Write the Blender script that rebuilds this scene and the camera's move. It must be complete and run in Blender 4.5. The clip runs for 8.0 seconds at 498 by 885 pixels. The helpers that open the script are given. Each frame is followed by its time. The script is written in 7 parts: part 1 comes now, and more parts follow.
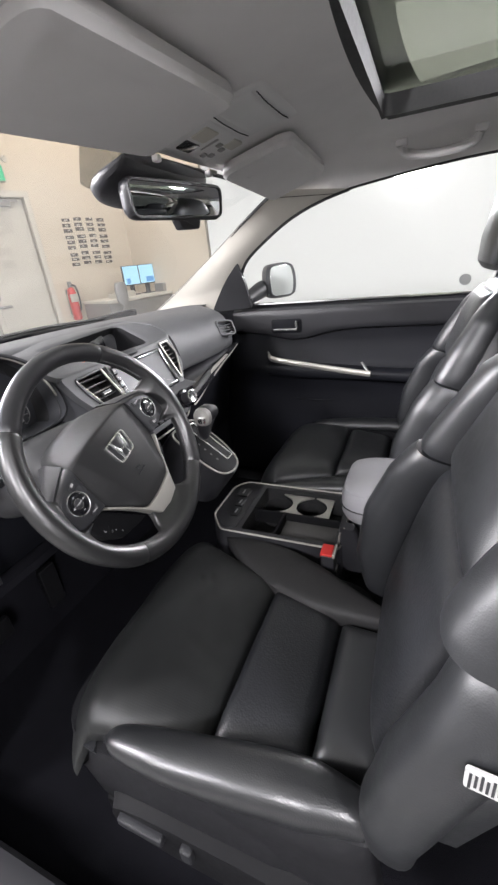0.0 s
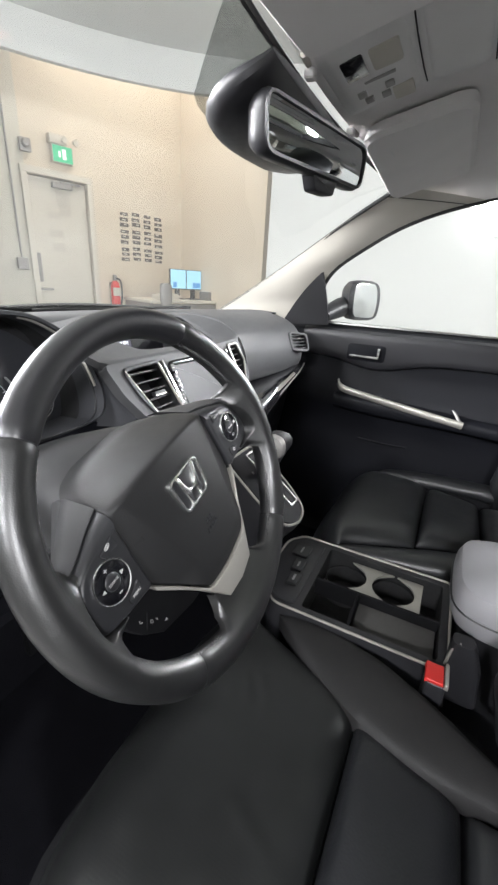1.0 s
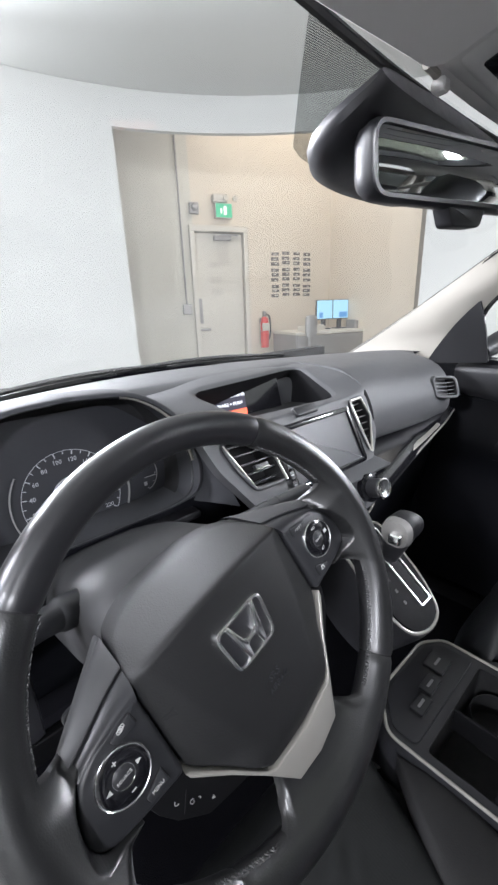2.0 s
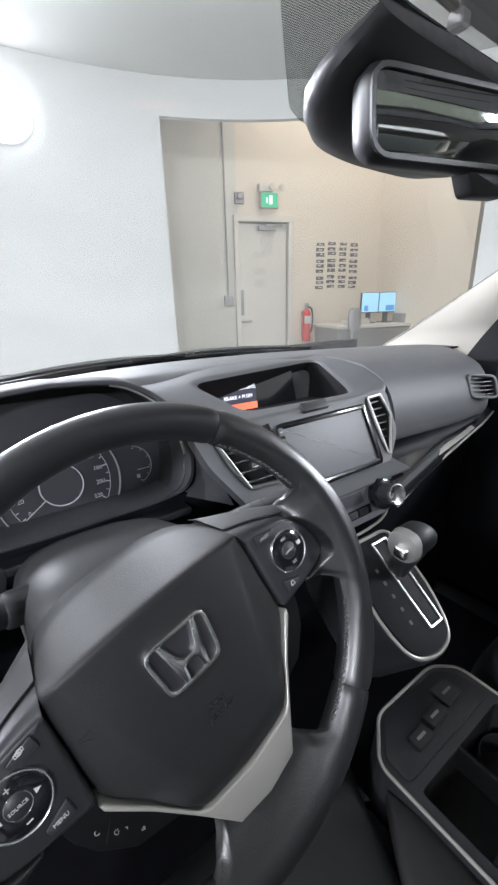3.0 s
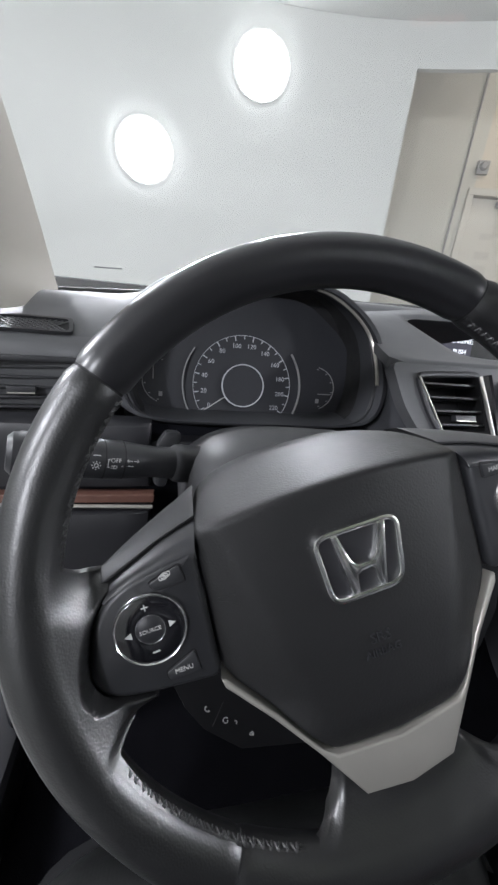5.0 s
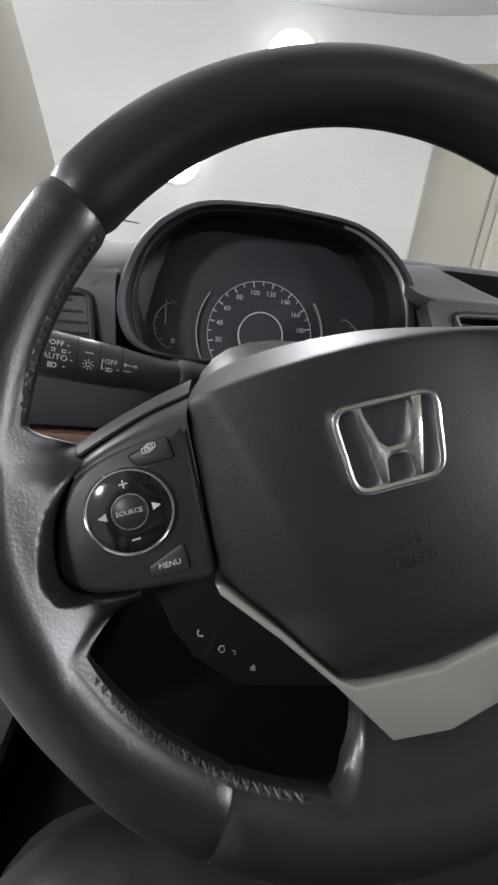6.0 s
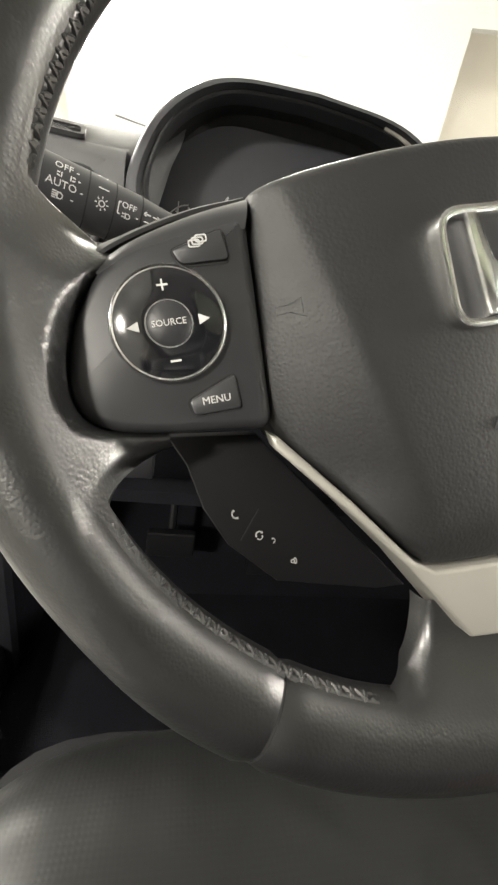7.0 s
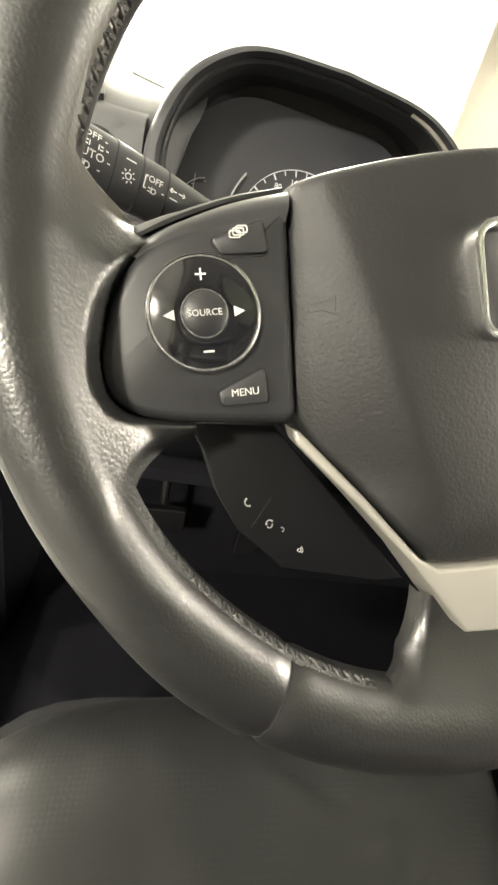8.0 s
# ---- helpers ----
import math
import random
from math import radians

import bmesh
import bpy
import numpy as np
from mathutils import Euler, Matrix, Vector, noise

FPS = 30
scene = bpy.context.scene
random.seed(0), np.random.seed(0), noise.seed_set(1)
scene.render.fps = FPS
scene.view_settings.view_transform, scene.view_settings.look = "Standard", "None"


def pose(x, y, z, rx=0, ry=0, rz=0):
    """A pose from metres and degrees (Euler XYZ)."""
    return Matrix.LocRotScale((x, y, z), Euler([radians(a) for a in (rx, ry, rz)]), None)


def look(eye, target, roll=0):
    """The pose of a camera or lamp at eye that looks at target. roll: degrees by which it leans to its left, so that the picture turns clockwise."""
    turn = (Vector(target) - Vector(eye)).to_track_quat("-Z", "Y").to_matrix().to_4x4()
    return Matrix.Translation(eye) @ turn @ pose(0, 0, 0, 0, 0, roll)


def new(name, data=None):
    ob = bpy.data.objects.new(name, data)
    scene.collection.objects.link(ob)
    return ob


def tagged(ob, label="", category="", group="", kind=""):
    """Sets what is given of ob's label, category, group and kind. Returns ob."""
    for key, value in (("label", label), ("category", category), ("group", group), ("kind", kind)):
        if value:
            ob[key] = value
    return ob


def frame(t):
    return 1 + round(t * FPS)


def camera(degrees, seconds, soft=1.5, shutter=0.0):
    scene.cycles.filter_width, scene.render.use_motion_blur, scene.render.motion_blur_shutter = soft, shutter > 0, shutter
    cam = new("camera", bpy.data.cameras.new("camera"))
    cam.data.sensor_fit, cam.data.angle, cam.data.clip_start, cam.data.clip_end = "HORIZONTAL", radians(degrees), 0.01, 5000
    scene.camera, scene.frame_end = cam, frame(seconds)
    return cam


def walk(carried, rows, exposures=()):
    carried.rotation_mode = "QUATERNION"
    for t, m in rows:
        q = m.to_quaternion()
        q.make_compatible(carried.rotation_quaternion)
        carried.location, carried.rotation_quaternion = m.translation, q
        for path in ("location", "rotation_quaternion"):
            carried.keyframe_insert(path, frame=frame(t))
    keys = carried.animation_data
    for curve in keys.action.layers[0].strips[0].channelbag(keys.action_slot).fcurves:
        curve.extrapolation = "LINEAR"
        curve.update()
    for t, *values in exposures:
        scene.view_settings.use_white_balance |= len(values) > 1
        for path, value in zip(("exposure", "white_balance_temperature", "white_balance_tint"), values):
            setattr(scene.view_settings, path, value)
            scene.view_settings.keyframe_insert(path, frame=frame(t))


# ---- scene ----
cam = camera(64.1, 8.0, 2.6)
PATH = [
    (0, (-0.83, -0.448, 1.285), (0.818, 0.312, 0.445), -6.2),
    (0.5, (-0.7, -0.379, 1.256), (0.939, 0.418, 0.432), -6.2),
    (1, (-0.669, -0.212, 1.216), (1.003, 0.601, 0.479), 3.5),
    (1.5, (-0.607, -0.164, 1.211), (0.992, 0.722, 0.4), 3.9),
    (2, (-0.535, -0.197, 1.269), (0.727, 1.216, 0.632), -2.1),
    (2.2, (-0.521, -0.198, 1.276), (0.687, 1.282, 0.685), -1.1),
    (3.3, (-0.448, -0.211, 1.245), (0.577, 1.333, 0.493), -0.1),
    (3.5, (-0.459, -0.181, 1.235), (0.486, 1.356, 0.371), 2.8),
    (4, (-0.46, -0.169, 1.185), (0.167, 1.504, 0.287), 5.8),
    (4.5, (-0.475, -0.168, 1.165), (0.017, 1.572, 0.31), 7.2),
    (4.7, (-0.482, -0.164, 1.167), (-0.02, 1.605, 0.357), 7.1),
    (5.8, (-0.462, -0.169, 1.102), (-0.169, 1.668, 0.367), 5.5),
    (6, (-0.461, -0.159, 1.082), (-0.159, 1.676, 0.345), 6.6),
    (6.1, (-0.468, -0.157, 1.067), (-0.128, 1.671, 0.329), 7.2),
    (6.5, (-0.466, -0.149, 1.023), (-0.123, 1.658, 0.238), 8.0),
    (7, (-0.48, -0.143, 1.009), (-0.093, 1.639, 0.188), 10.9),
    (7.5, (-0.488, -0.141, 1.006), (-0.087, 1.626, 0.16), 13.4),
    (8, (-0.493, -0.142, 1.012), (-0.042, 1.585, 0.111), 15.9),
]
EXPOSE = [(0.0, 1.02, 6250, 16), (0.5, 0.97, 6200, 14), (1.0, 1.04, 6200, 12), (1.5, 1.04, 6000, 14), (2.2, 0.92, 5950, 14), (3.3, 0.80, 5850, 13), (4.0, 0.58, 5800, 13), (4.7, 0.54, 5900, 13), (5.8, 0.44, 6150, 13), (6.0, 0.44, 6200, 13), (6.3, 0.84, 6400, 12), (6.5, 1.04, 6500, 12), (7.0, 1.62, 7100, 9), (8.0, 2.07, 7650, 7)]
walk(cam, [(t, look(eye, target, roll)) for t, eye, target, roll in PATH], EXPOSE)

# ---------------------------------------------------------------- light

world = bpy.data.worlds.new("world")
scene.world = world
world.use_nodes = True
world.node_tree.nodes["Background"].inputs[0].default_value = (0.75, 0.8, 0.9, 1)
world.node_tree.nodes["Background"].inputs[1].default_value = 0.02

BOOTH_R = 3.37
BOOTH_TOP = 2.87


def disk_lamp(name, at, aim, watts, size, colour, spread=180):
    data = bpy.data.lights.new(name, "AREA")
    data.shape, data.size, data.energy, data.color = "DISK", size, watts, colour
    data.spread = radians(spread)
    lamp = new(name, data)
    lamp.matrix_world = look(at, aim)
    return lamp


# round lamps set into the booth's curved wall: angle, height
# the first three are in view; the others are unseen, added for light
LAMPS = [(101.5, 1.90), (88.0, 2.52), (-5.0, 1.88), (-38.0, 2.2), (125.0, 2.45), (150.0, 2.45), (187.0, 2.45), (225.0, 2.3), (300.0, 2.3)]
for angle, high in LAMPS:
    c, s = math.cos(radians(angle)), math.sin(radians(angle))
    disk_lamp("booth_light", (c * (BOOTH_R - 0.095), s * (BOOTH_R - 0.095), high), (0, -0.3, 1.05), 20 if 140 < angle < 310 else 19 if angle < 0 else 28, 0.36, (1.0, 0.99, 0.965), 120)
disk_lamp("office_light", (3.0, 2.7, 3.35), (3.0, 2.7, 0), 18, 2.2, (1.0, 0.90, 0.76))


# ---------------------------------------------------------------- materials
def mat(name, colour, rough=0.5, metal=0.0, vary=0.12, scale=8.0, grain=0.0, grain_scale=900.0, bump_at=0.001, rough_vary=0.1, spec=0.5, coat=0.0, kind="noise"):
    m = bpy.data.materials.new(name)
    m.use_nodes = True
    nt = m.node_tree
    n, l = nt.nodes, nt.links
    b = n["Principled BSDF"]
    b.inputs["Metallic"].default_value = metal
    b.inputs["Specular IOR Level"].default_value = spec
    b.inputs["Coat Weight"].default_value = coat
    tc = n.new("ShaderNodeTexCoord")
    big = n.new("ShaderNodeTexNoise")
    big.inputs["Scale"].default_value, big.inputs["Detail"].default_value = scale, 6
    l.new(tc.outputs["Object"], big.inputs["Vector"])
    mix = n.new("ShaderNodeMix")
    mix.data_type = "RGBA"
    lo = [max(0, c * (1 - vary)) for c in colour]
    hi = [min(1, c * (1 + vary)) for c in colour]
    mix.inputs[6].default_value, mix.inputs[7].default_value = (*lo, 1), (*hi, 1)
    l.new(big.outputs["Fac"], mix.inputs[0])
    l.new(mix.outputs[2], b.inputs["Base Color"])
    rr = n.new("ShaderNodeMapRange")
    rr.inputs["To Min"].default_value, rr.inputs["To Max"].default_value = max(0.02, rough - rough_vary), min(1, rough + rough_vary)
    fine = n.new("ShaderNodeTexNoise")
    fine.inputs["Scale"].default_value, fine.inputs["Detail"].default_value = scale * 9, 4
    l.new(tc.outputs["Object"], fine.inputs["Vector"])
    l.new(fine.outputs["Fac"], rr.inputs["Value"])
    l.new(rr.outputs["Result"], b.inputs["Roughness"])
    if grain:
        if kind == "voronoi":
            g = n.new("ShaderNodeTexVoronoi")
            g.feature = "SMOOTH_F1"
            out = g.outputs["Distance"]
        else:
            g = n.new("ShaderNodeTexNoise")
            g.inputs["Detail"].default_value = 3
            out = g.outputs["Fac"]
        g.inputs["Scale"].default_value = grain_scale
        l.new(tc.outputs["Object"], g.inputs["Vector"])
        bump = n.new("ShaderNodeBump")
        bump.inputs["Strength"].default_value, bump.inputs["Distance"].default_value = grain, bump_at
        l.new(out, bump.inputs["Height"])
        l.new(bump.outputs["Normal"], b.inputs["Normal"])
    return m


def creased(name, colour, rough, crease=0.35):
    """Leather with pebbled grain and long soft creases."""
    m = mat(name, colour, rough, 0, 0.3, 14, 0.20, 900, 0.0005, 0.06, 1.0, kind="voronoi")
    n, l = m.node_tree.nodes, m.node_tree.links
    b = n["Principled BSDF"]
    grain = b.inputs["Normal"].links[0].from_node
    tc, ns, bp = n.new("ShaderNodeTexCoord"), n.new("ShaderNodeTexNoise"), n.new("ShaderNodeBump")
    ns.noise_type = "RIDGED_MULTIFRACTAL"
    ns.inputs["Scale"].default_value, ns.inputs["Detail"].default_value, ns.inputs["Distortion"].default_value = 48, 3, 0.8
    bp.inputs["Strength"].default_value, bp.inputs["Distance"].default_value = crease, 0.0008
    l.new(tc.outputs["Object"], ns.inputs["Vector"])
    l.new(ns.outputs["Fac"], bp.inputs["Height"])
    l.new(grain.outputs["Normal"], bp.inputs["Normal"])
    l.new(bp.outputs["Normal"], b.inputs["Normal"])
    return m


def glowing(name, colour, strength):
    m = bpy.data.materials.new(name)
    m.use_nodes = True
    b = m.node_tree.nodes["Principled BSDF"]
    b.inputs["Base Color"].default_value = (*colour, 1)
    b.inputs["Emission Color"].default_value = (*colour, 1)
    b.inputs["Emission Strength"].default_value = strength
    return m


def pane_glass(name, tint, dots=False, dust=0.0):
    m = bpy.data.materials.new(name)
    m.use_nodes = True
    n, l = m.node_tree.nodes, m.node_tree.links
    n.remove(n["Principled BSDF"])
    tr, gl, mx, fr = n.new("ShaderNodeBsdfTransparent"), n.new("ShaderNodeBsdfGlossy"), n.new("ShaderNodeMixShader"), n.new("ShaderNodeLayerWeight")
    pw, ml = n.new("ShaderNodeMath"), n.new("ShaderNodeMath")
    pw.operation, pw.inputs[1].default_value = "POWER", 4.0
    ml.operation, ml.inputs[1].default_value, ml.inputs[2].default_value = "MULTIPLY_ADD", 0.45, 0.02
    tr.inputs["Color"].default_value = (*tint, 1)
    gl.inputs["Roughness"].default_value = 0.03
    l.new(fr.outputs["Facing"], pw.inputs[0])
    l.new(pw.outputs[0], ml.inputs[0])
    l.new(ml.outputs[0], mx.inputs[0])
    l.new(tr.outputs[0], mx.inputs[1])
    l.new(gl.outputs[0], mx.inputs[2])
    last = mx
    if dust:
        # a thin uneven film of dust and wiped streaks that scatters the light
        tc, sm, fl, m3, mp = n.new("ShaderNodeTexCoord"), n.new("ShaderNodeTexNoise"), n.new("ShaderNodeBsdfTranslucent"), n.new("ShaderNodeMixShader"), n.new("ShaderNodeMapping")
        rg = n.new("ShaderNodeMapRange")
        mp.inputs["Scale"].default_value = (1.0, 3.0, 5.0)
        sm.inputs["Scale"].default_value, sm.inputs["Detail"].default_value, sm.inputs["Distortion"].default_value = 1.6, 5, 0.8
        rg.inputs["From Min"].default_value, rg.inputs["From Max"].default_value = 0.3, 0.75
        rg.inputs["To Min"].default_value, rg.inputs["To Max"].default_value = dust * 0.6, dust * 1.5
        fl.inputs["Color"].default_value = (0.9, 0.9, 0.86, 1)
        l.new(tc.outputs["Object"], mp.inputs["Vector"])
        l.new(mp.outputs["Vector"], sm.inputs["Vector"])
        l.new(sm.outputs["Fac"], rg.inputs["Value"])
        l.new(rg.outputs["Result"], m3.inputs[0])
        l.new(mx.outputs[0], m3.inputs[1])
        l.new(fl.outputs[0], m3.inputs[2])
        last = mx = m3
    if dots:
        tc, vo, lt, ink, m2 = n.new("ShaderNodeTexCoord"), n.new("ShaderNodeTexVoronoi"), n.new("ShaderNodeMath"), n.new("ShaderNodeBsdfDiffuse"), n.new("ShaderNodeMixShader")
        vo.voronoi_dimensions = "2D"
        vo.inputs["Scale"].default_value, vo.inputs["Randomness"].default_value = 620, 0.0
        lt.operation, lt.inputs[1].default_value = "LESS_THAN", 0.40
        ink.inputs["Color"].default_value = (0.03, 0.03, 0.035, 1)
        l.new(tc.outputs["Object"], vo.inputs["Vector"])
        l.new(vo.outputs["Distance"], lt.inputs[0])
        l.new(lt.outputs[0], m2.inputs[0])
        l.new(mx.outputs[0], m2.inputs[1])
        l.new(ink.outputs[0], m2.inputs[2])
        last = m2
    l.new(last.outputs[0], n["Material Output"].inputs["Surface"])
    return m


LEATHER = mat("black_leather", (0.0150, 0.0158, 0.0175), 0.40, 0, 0.25, 9, 0.24, 620, 0.0006, 0.08, 0.75, kind="voronoi")
WORN = mat("worn_leather", (0.0125, 0.0130, 0.0145), 0.33, 0, 0.3, 16, 0.28, 520, 0.0007, 0.10, 0.9, kind="voronoi")
LEAF = mat("matt_side_leather", (0.0150, 0.0145, 0.0150), 0.62, 0, 0.25, 9, 0.24, 620, 0.0006, 0.08, 0.35, kind="voronoi")
# darker copy of the leather, with the seat sides' shade in its colour
LEATHER_DARK = mat("dark_leather_side_shade", (0.008, 0.008, 0.0095), 0.55, 0, 0.25, 9, 0.22, 620, 0.0006, 0.08, 0.25, kind="voronoi")
LEATHER_DOT = mat("dotted_cushion_leather", (0.0110, 0.0116, 0.0118), 0.46, 0, 0.25, 9, 0.30, 260, 0.0006, 0.08, 0.4, kind="voronoi")
for node in LEATHER_DOT.node_tree.nodes:
    if node.type == "TEX_VORONOI":
        node.inputs["Randomness"].default_value = 0.18
LEATHER_PERF = mat("perforated_leather", (0.0145, 0.0152, 0.0175), 0.42, 0, 0.2, 9, 0.45, 330, 0.0009, 0.08, 0.5, kind="voronoi")
RIM_SMOOTH = mat("smooth_rim_leather", (0.014, 0.014, 0.016), 0.34, 0, 0.25, 14, 0.10, 700, 0.0004, 0.06, 0.75)
RIM_LEATHER = creased("rim_leather", (0.0086, 0.0086, 0.0092), 0.37, 0.16)
HARD = mat("hard_black_plastic", (0.007, 0.007, 0.008), 0.6, 0, 0.2, 12, 0.1, 900, 0.0003, 0.08, 0.15)
PAD = mat("grained_vinyl", (0.0122, 0.0122, 0.0128), 0.52, 0, 0.12, 10, 0.24, 800, 0.0005, 0.06, 0.38, kind="voronoi")
DASH = mat("soft_dash", (0.084, 0.085, 0.089), 0.52, 0, 0.14, 6, 0.25, 900, 0.0005, 0.06, 0.44, kind="voronoi")
DASH_LOW = mat("hard_dash", (0.0095, 0.010, 0.013), 0.5, 0, 0.14, 6, 0.25, 900, 0.0004, 0.06, 0.15, kind="voronoi")
HOOD = mat("hood_vinyl", (0.048, 0.049, 0.054), 0.62, 0, 0.12, 8, 0.25, 900, 0.0005, 0.06, 0.2, kind="voronoi")
COLUMN = mat("matt_column_plastic", (0.040, 0.040, 0.042), 0.50, 0, 0.15, 10, 0.15, 1000, 0.0003, 0.06, 0.4)
PLASTIC = mat("black_plastic", (0.022, 0.022, 0.025), 0.42, 0, 0.15, 10, 0.12, 1100, 0.0003, 0.08)
SATIN = mat("satin_switch", (0.023, 0.0235, 0.026), 0.42, 0, 0.12, 20, 0.05, 1400, 0.0002, 0.06)
GLOSS = mat("gloss_black", (0.008, 0.008, 0.01), 0.12, 0, 0.1, 10, 0, 1, 0.001, 0.05, 0.6, 0.3)
# near-black for recesses and gaps: the shade inside is put into the colour
DARK = mat("shade_and_gap_black", (0.013, 0.013, 0.014), 0.8, 0, 0.1, 10)
CARPET = mat("black_carpet", (0.007, 0.007, 0.009), 0.95, 0, 0.3, 20, 0.6, 500, 0.002, 0.05, 0.05)
SILVER = mat("satin_silver", (0.40, 0.385, 0.35), 0.34, 0.5, 0.06, 30, 0.03, 1500, 0.0002, 0.05)
CHROME = mat("chrome", (0.92, 0.92, 0.91), 0.20, 1.0, 0.04, 40, 0, 1, 0.001, 0.05)
LINER = mat("headliner_cloth", (0.76, 0.74, 0.73), 0.95, 0, 0.07, 14, 0.35, 1300, 0.0006, 0.04, 0.2)
VISOR = mat("visor_vinyl", (0.74, 0.72, 0.71), 0.85, 0, 0.06, 12, 0.2, 1000, 0.0004, 0.05, 0.25)
CREAM = mat("cream_trim", (0.47, 0.445, 0.395), 0.62, 0, 0.06, 12, 0.18, 1000, 0.0004, 0.05, 0.35)
CONSOLE_GREY = mat("grey_console", (0.70, 0.69, 0.68), 0.6, 0, 0.05, 12, 0.12, 1000, 0.0004, 0.05, 0.3)
ARM = mat("grey_armrest_vinyl", (0.29, 0.285, 0.30), 0.55, 0, 0.1, 10, 0.25, 700, 0.0005, 0.06, 0.4, kind="voronoi")
TRAY = mat("tray_rubber", (0.060, 0.058, 0.056), 0.8, 0, 0.12, 14, 0.2, 900, 0.0005)
SEATBELT = mat("belt_web", (0.03, 0.03, 0.03), 0.8, 0, 0.2, 30, 0.4, 800, 0.0006)
RED = mat("red_button", (0.62, 0.03, 0.025), 0.38, 0, 0.08, 20)
WOOD = mat("copper_wood_trim", (0.14, 0.072, 0.056), 0.25, 0, 0.5, 30, 0, 1, 0.001, 0.05, 0.5, 0.5)
INK_DIM = mat("dim_white_print", (0.42, 0.42, 0.41), 0.6, 0, 0.03, 50)
INK_FAINT = mat("faint_grey_print", (0.06, 0.06, 0.06), 0.6, 0, 0.03, 50)
INK = mat("white_print", (0.50, 0.50, 0.49), 0.6, 0, 0.03, 50)
GREY_INK = mat("grey_print", (0.28, 0.28, 0.28), 0.6, 0, 0.03, 50)
STITCH = mat("black_thread", (0.045, 0.045, 0.046), 0.42, 0, 0.3, 300)
DIAL = mat("dial_black", (0.024, 0.025, 0.030), 0.5, 0, 0.1, 20)
DIAL_INK = glowing("dial_print", (0.42, 0.43, 0.45), 0.10)
SCREEN = mat("screen_glass", (0.045, 0.047, 0.052), 0.34, 0, 0.05, 12, 0, 1, 0.001, 0.03, 0.22)
MIRROR = mat("mirror_silver", (0.80, 0.82, 0.83), 0.02, 1.0, 0.01, 5, 0, 1, 0.001, 0.0)
DIM_MIRROR = mat("dimming_mirror", (0.60, 0.62, 0.63), 0.03, 1.0, 0.01, 5, 0, 1, 0.001, 0.0)
GLASS = pane_glass("clear_glass", (0.97, 0.985, 0.975))
SCREEN_GLASS = pane_glass("windscreen_glass", (0.97, 0.985, 0.975), dust=0.036)
SUNGLASS = pane_glass("tinted_glass", (0.62, 0.64, 0.58))
PRIVACY = pane_glass("dark_privacy_glass", (0.16, 0.17, 0.165))
FRIT = pane_glass("dotted_frit_glass", (0.93, 0.95, 0.94), dots=True)
BODY = mat("car_paint", (0.55, 0.56, 0.57), 0.25, 0.3, 0.02, 5, 0, 1, 0.001, 0.03, 0.5, 0.6)
RUBBER = mat("rubber_seal", (0.012, 0.012, 0.012), 0.7, 0, 0.1, 20)
BOOTH = mat("white_booth_paint", (0.55, 0.555, 0.535), 0.75, 0, 0.03, 1.2, 0.0, 60, 0.002, 0.06, 0.3)
BOOTH_FLOOR = mat("booth_floor", (0.26, 0.255, 0.245), 0.5, 0, 0.08, 1.5, 0.05, 90, 0.001)
BEIGE = mat("beige_block_paint", (0.64, 0.57, 0.465), 0.7, 0, 0.05, 1.6, 0.04, 40, 0.003, 0.06, 0.3)
GREYGREEN = mat("pale_wall_paint", (0.56, 0.54, 0.47), 0.7, 0, 0.05, 1.6, 0.03, 40, 0.003, 0.06, 0.3)
DOOR_PAINT = mat("door_paint", (0.60, 0.57, 0.50), 0.55, 0, 0.05, 2.5, 0.05, 80, 0.001)
OFFICE_CEIL = mat("office_ceiling", (0.55, 0.50, 0.43), 0.85, 0, 0.05, 3)
PAPER_WHITE = mat("tag_white", (0.42, 0.42, 0.41), 0.6, 0, 0.05, 60)
PAPER = mat("paper", (0.55, 0.52, 0.46), 0.8, 0, 0.08, 40)
PHOTO = mat("printed_photo", (0.10, 0.085, 0.075), 0.5, 0, 0.7, 24)
METAL = mat("grey_metal", (0.30, 0.29, 0.28), 0.5, 0.5, 0.1, 20)
EXIT_GREEN = glowing("exit_green", (0.03, 0.36, 0.17), 0.35)
EXIT_WHITE = glowing("exit_white", (0.7, 0.8, 0.72), 0.4)
MONITOR_GLOW = glowing("monitor_blue", (0.26, 0.48, 0.62), 0.5)
MONITOR_DARK = glowing("monitor_window", (0.06, 0.20, 0.42), 0.45)
LAMP_GLOW = glowing("lamp_diffuser", (1.0, 0.99, 0.96), 9)
DISPLAY_BACK = glowing("display_back", (0.020, 0.018, 0.030), 0.6)
DISPLAY_TEXT = glowing("display_text", (0.85, 0.87, 0.9), 0.8)
DISPLAY_RED = glowing("display_red", (0.85, 0.12, 0.05), 0.9)


# ---------------------------------------------------------------- mesh helpers
def V3(*a):
    return Vector(a)


def thing(name, at, label, category, group="", kind=""):
    ob = new(name)
    ob.location = at
    ob.empty_display_size = 0.02
    return tagged(ob, label, category, group, kind)




def place_of(ob):
    m = ob.matrix_basis.copy()
    return (place_of(ob.parent) @ ob.matrix_parent_inverse @ m) if ob.parent else m


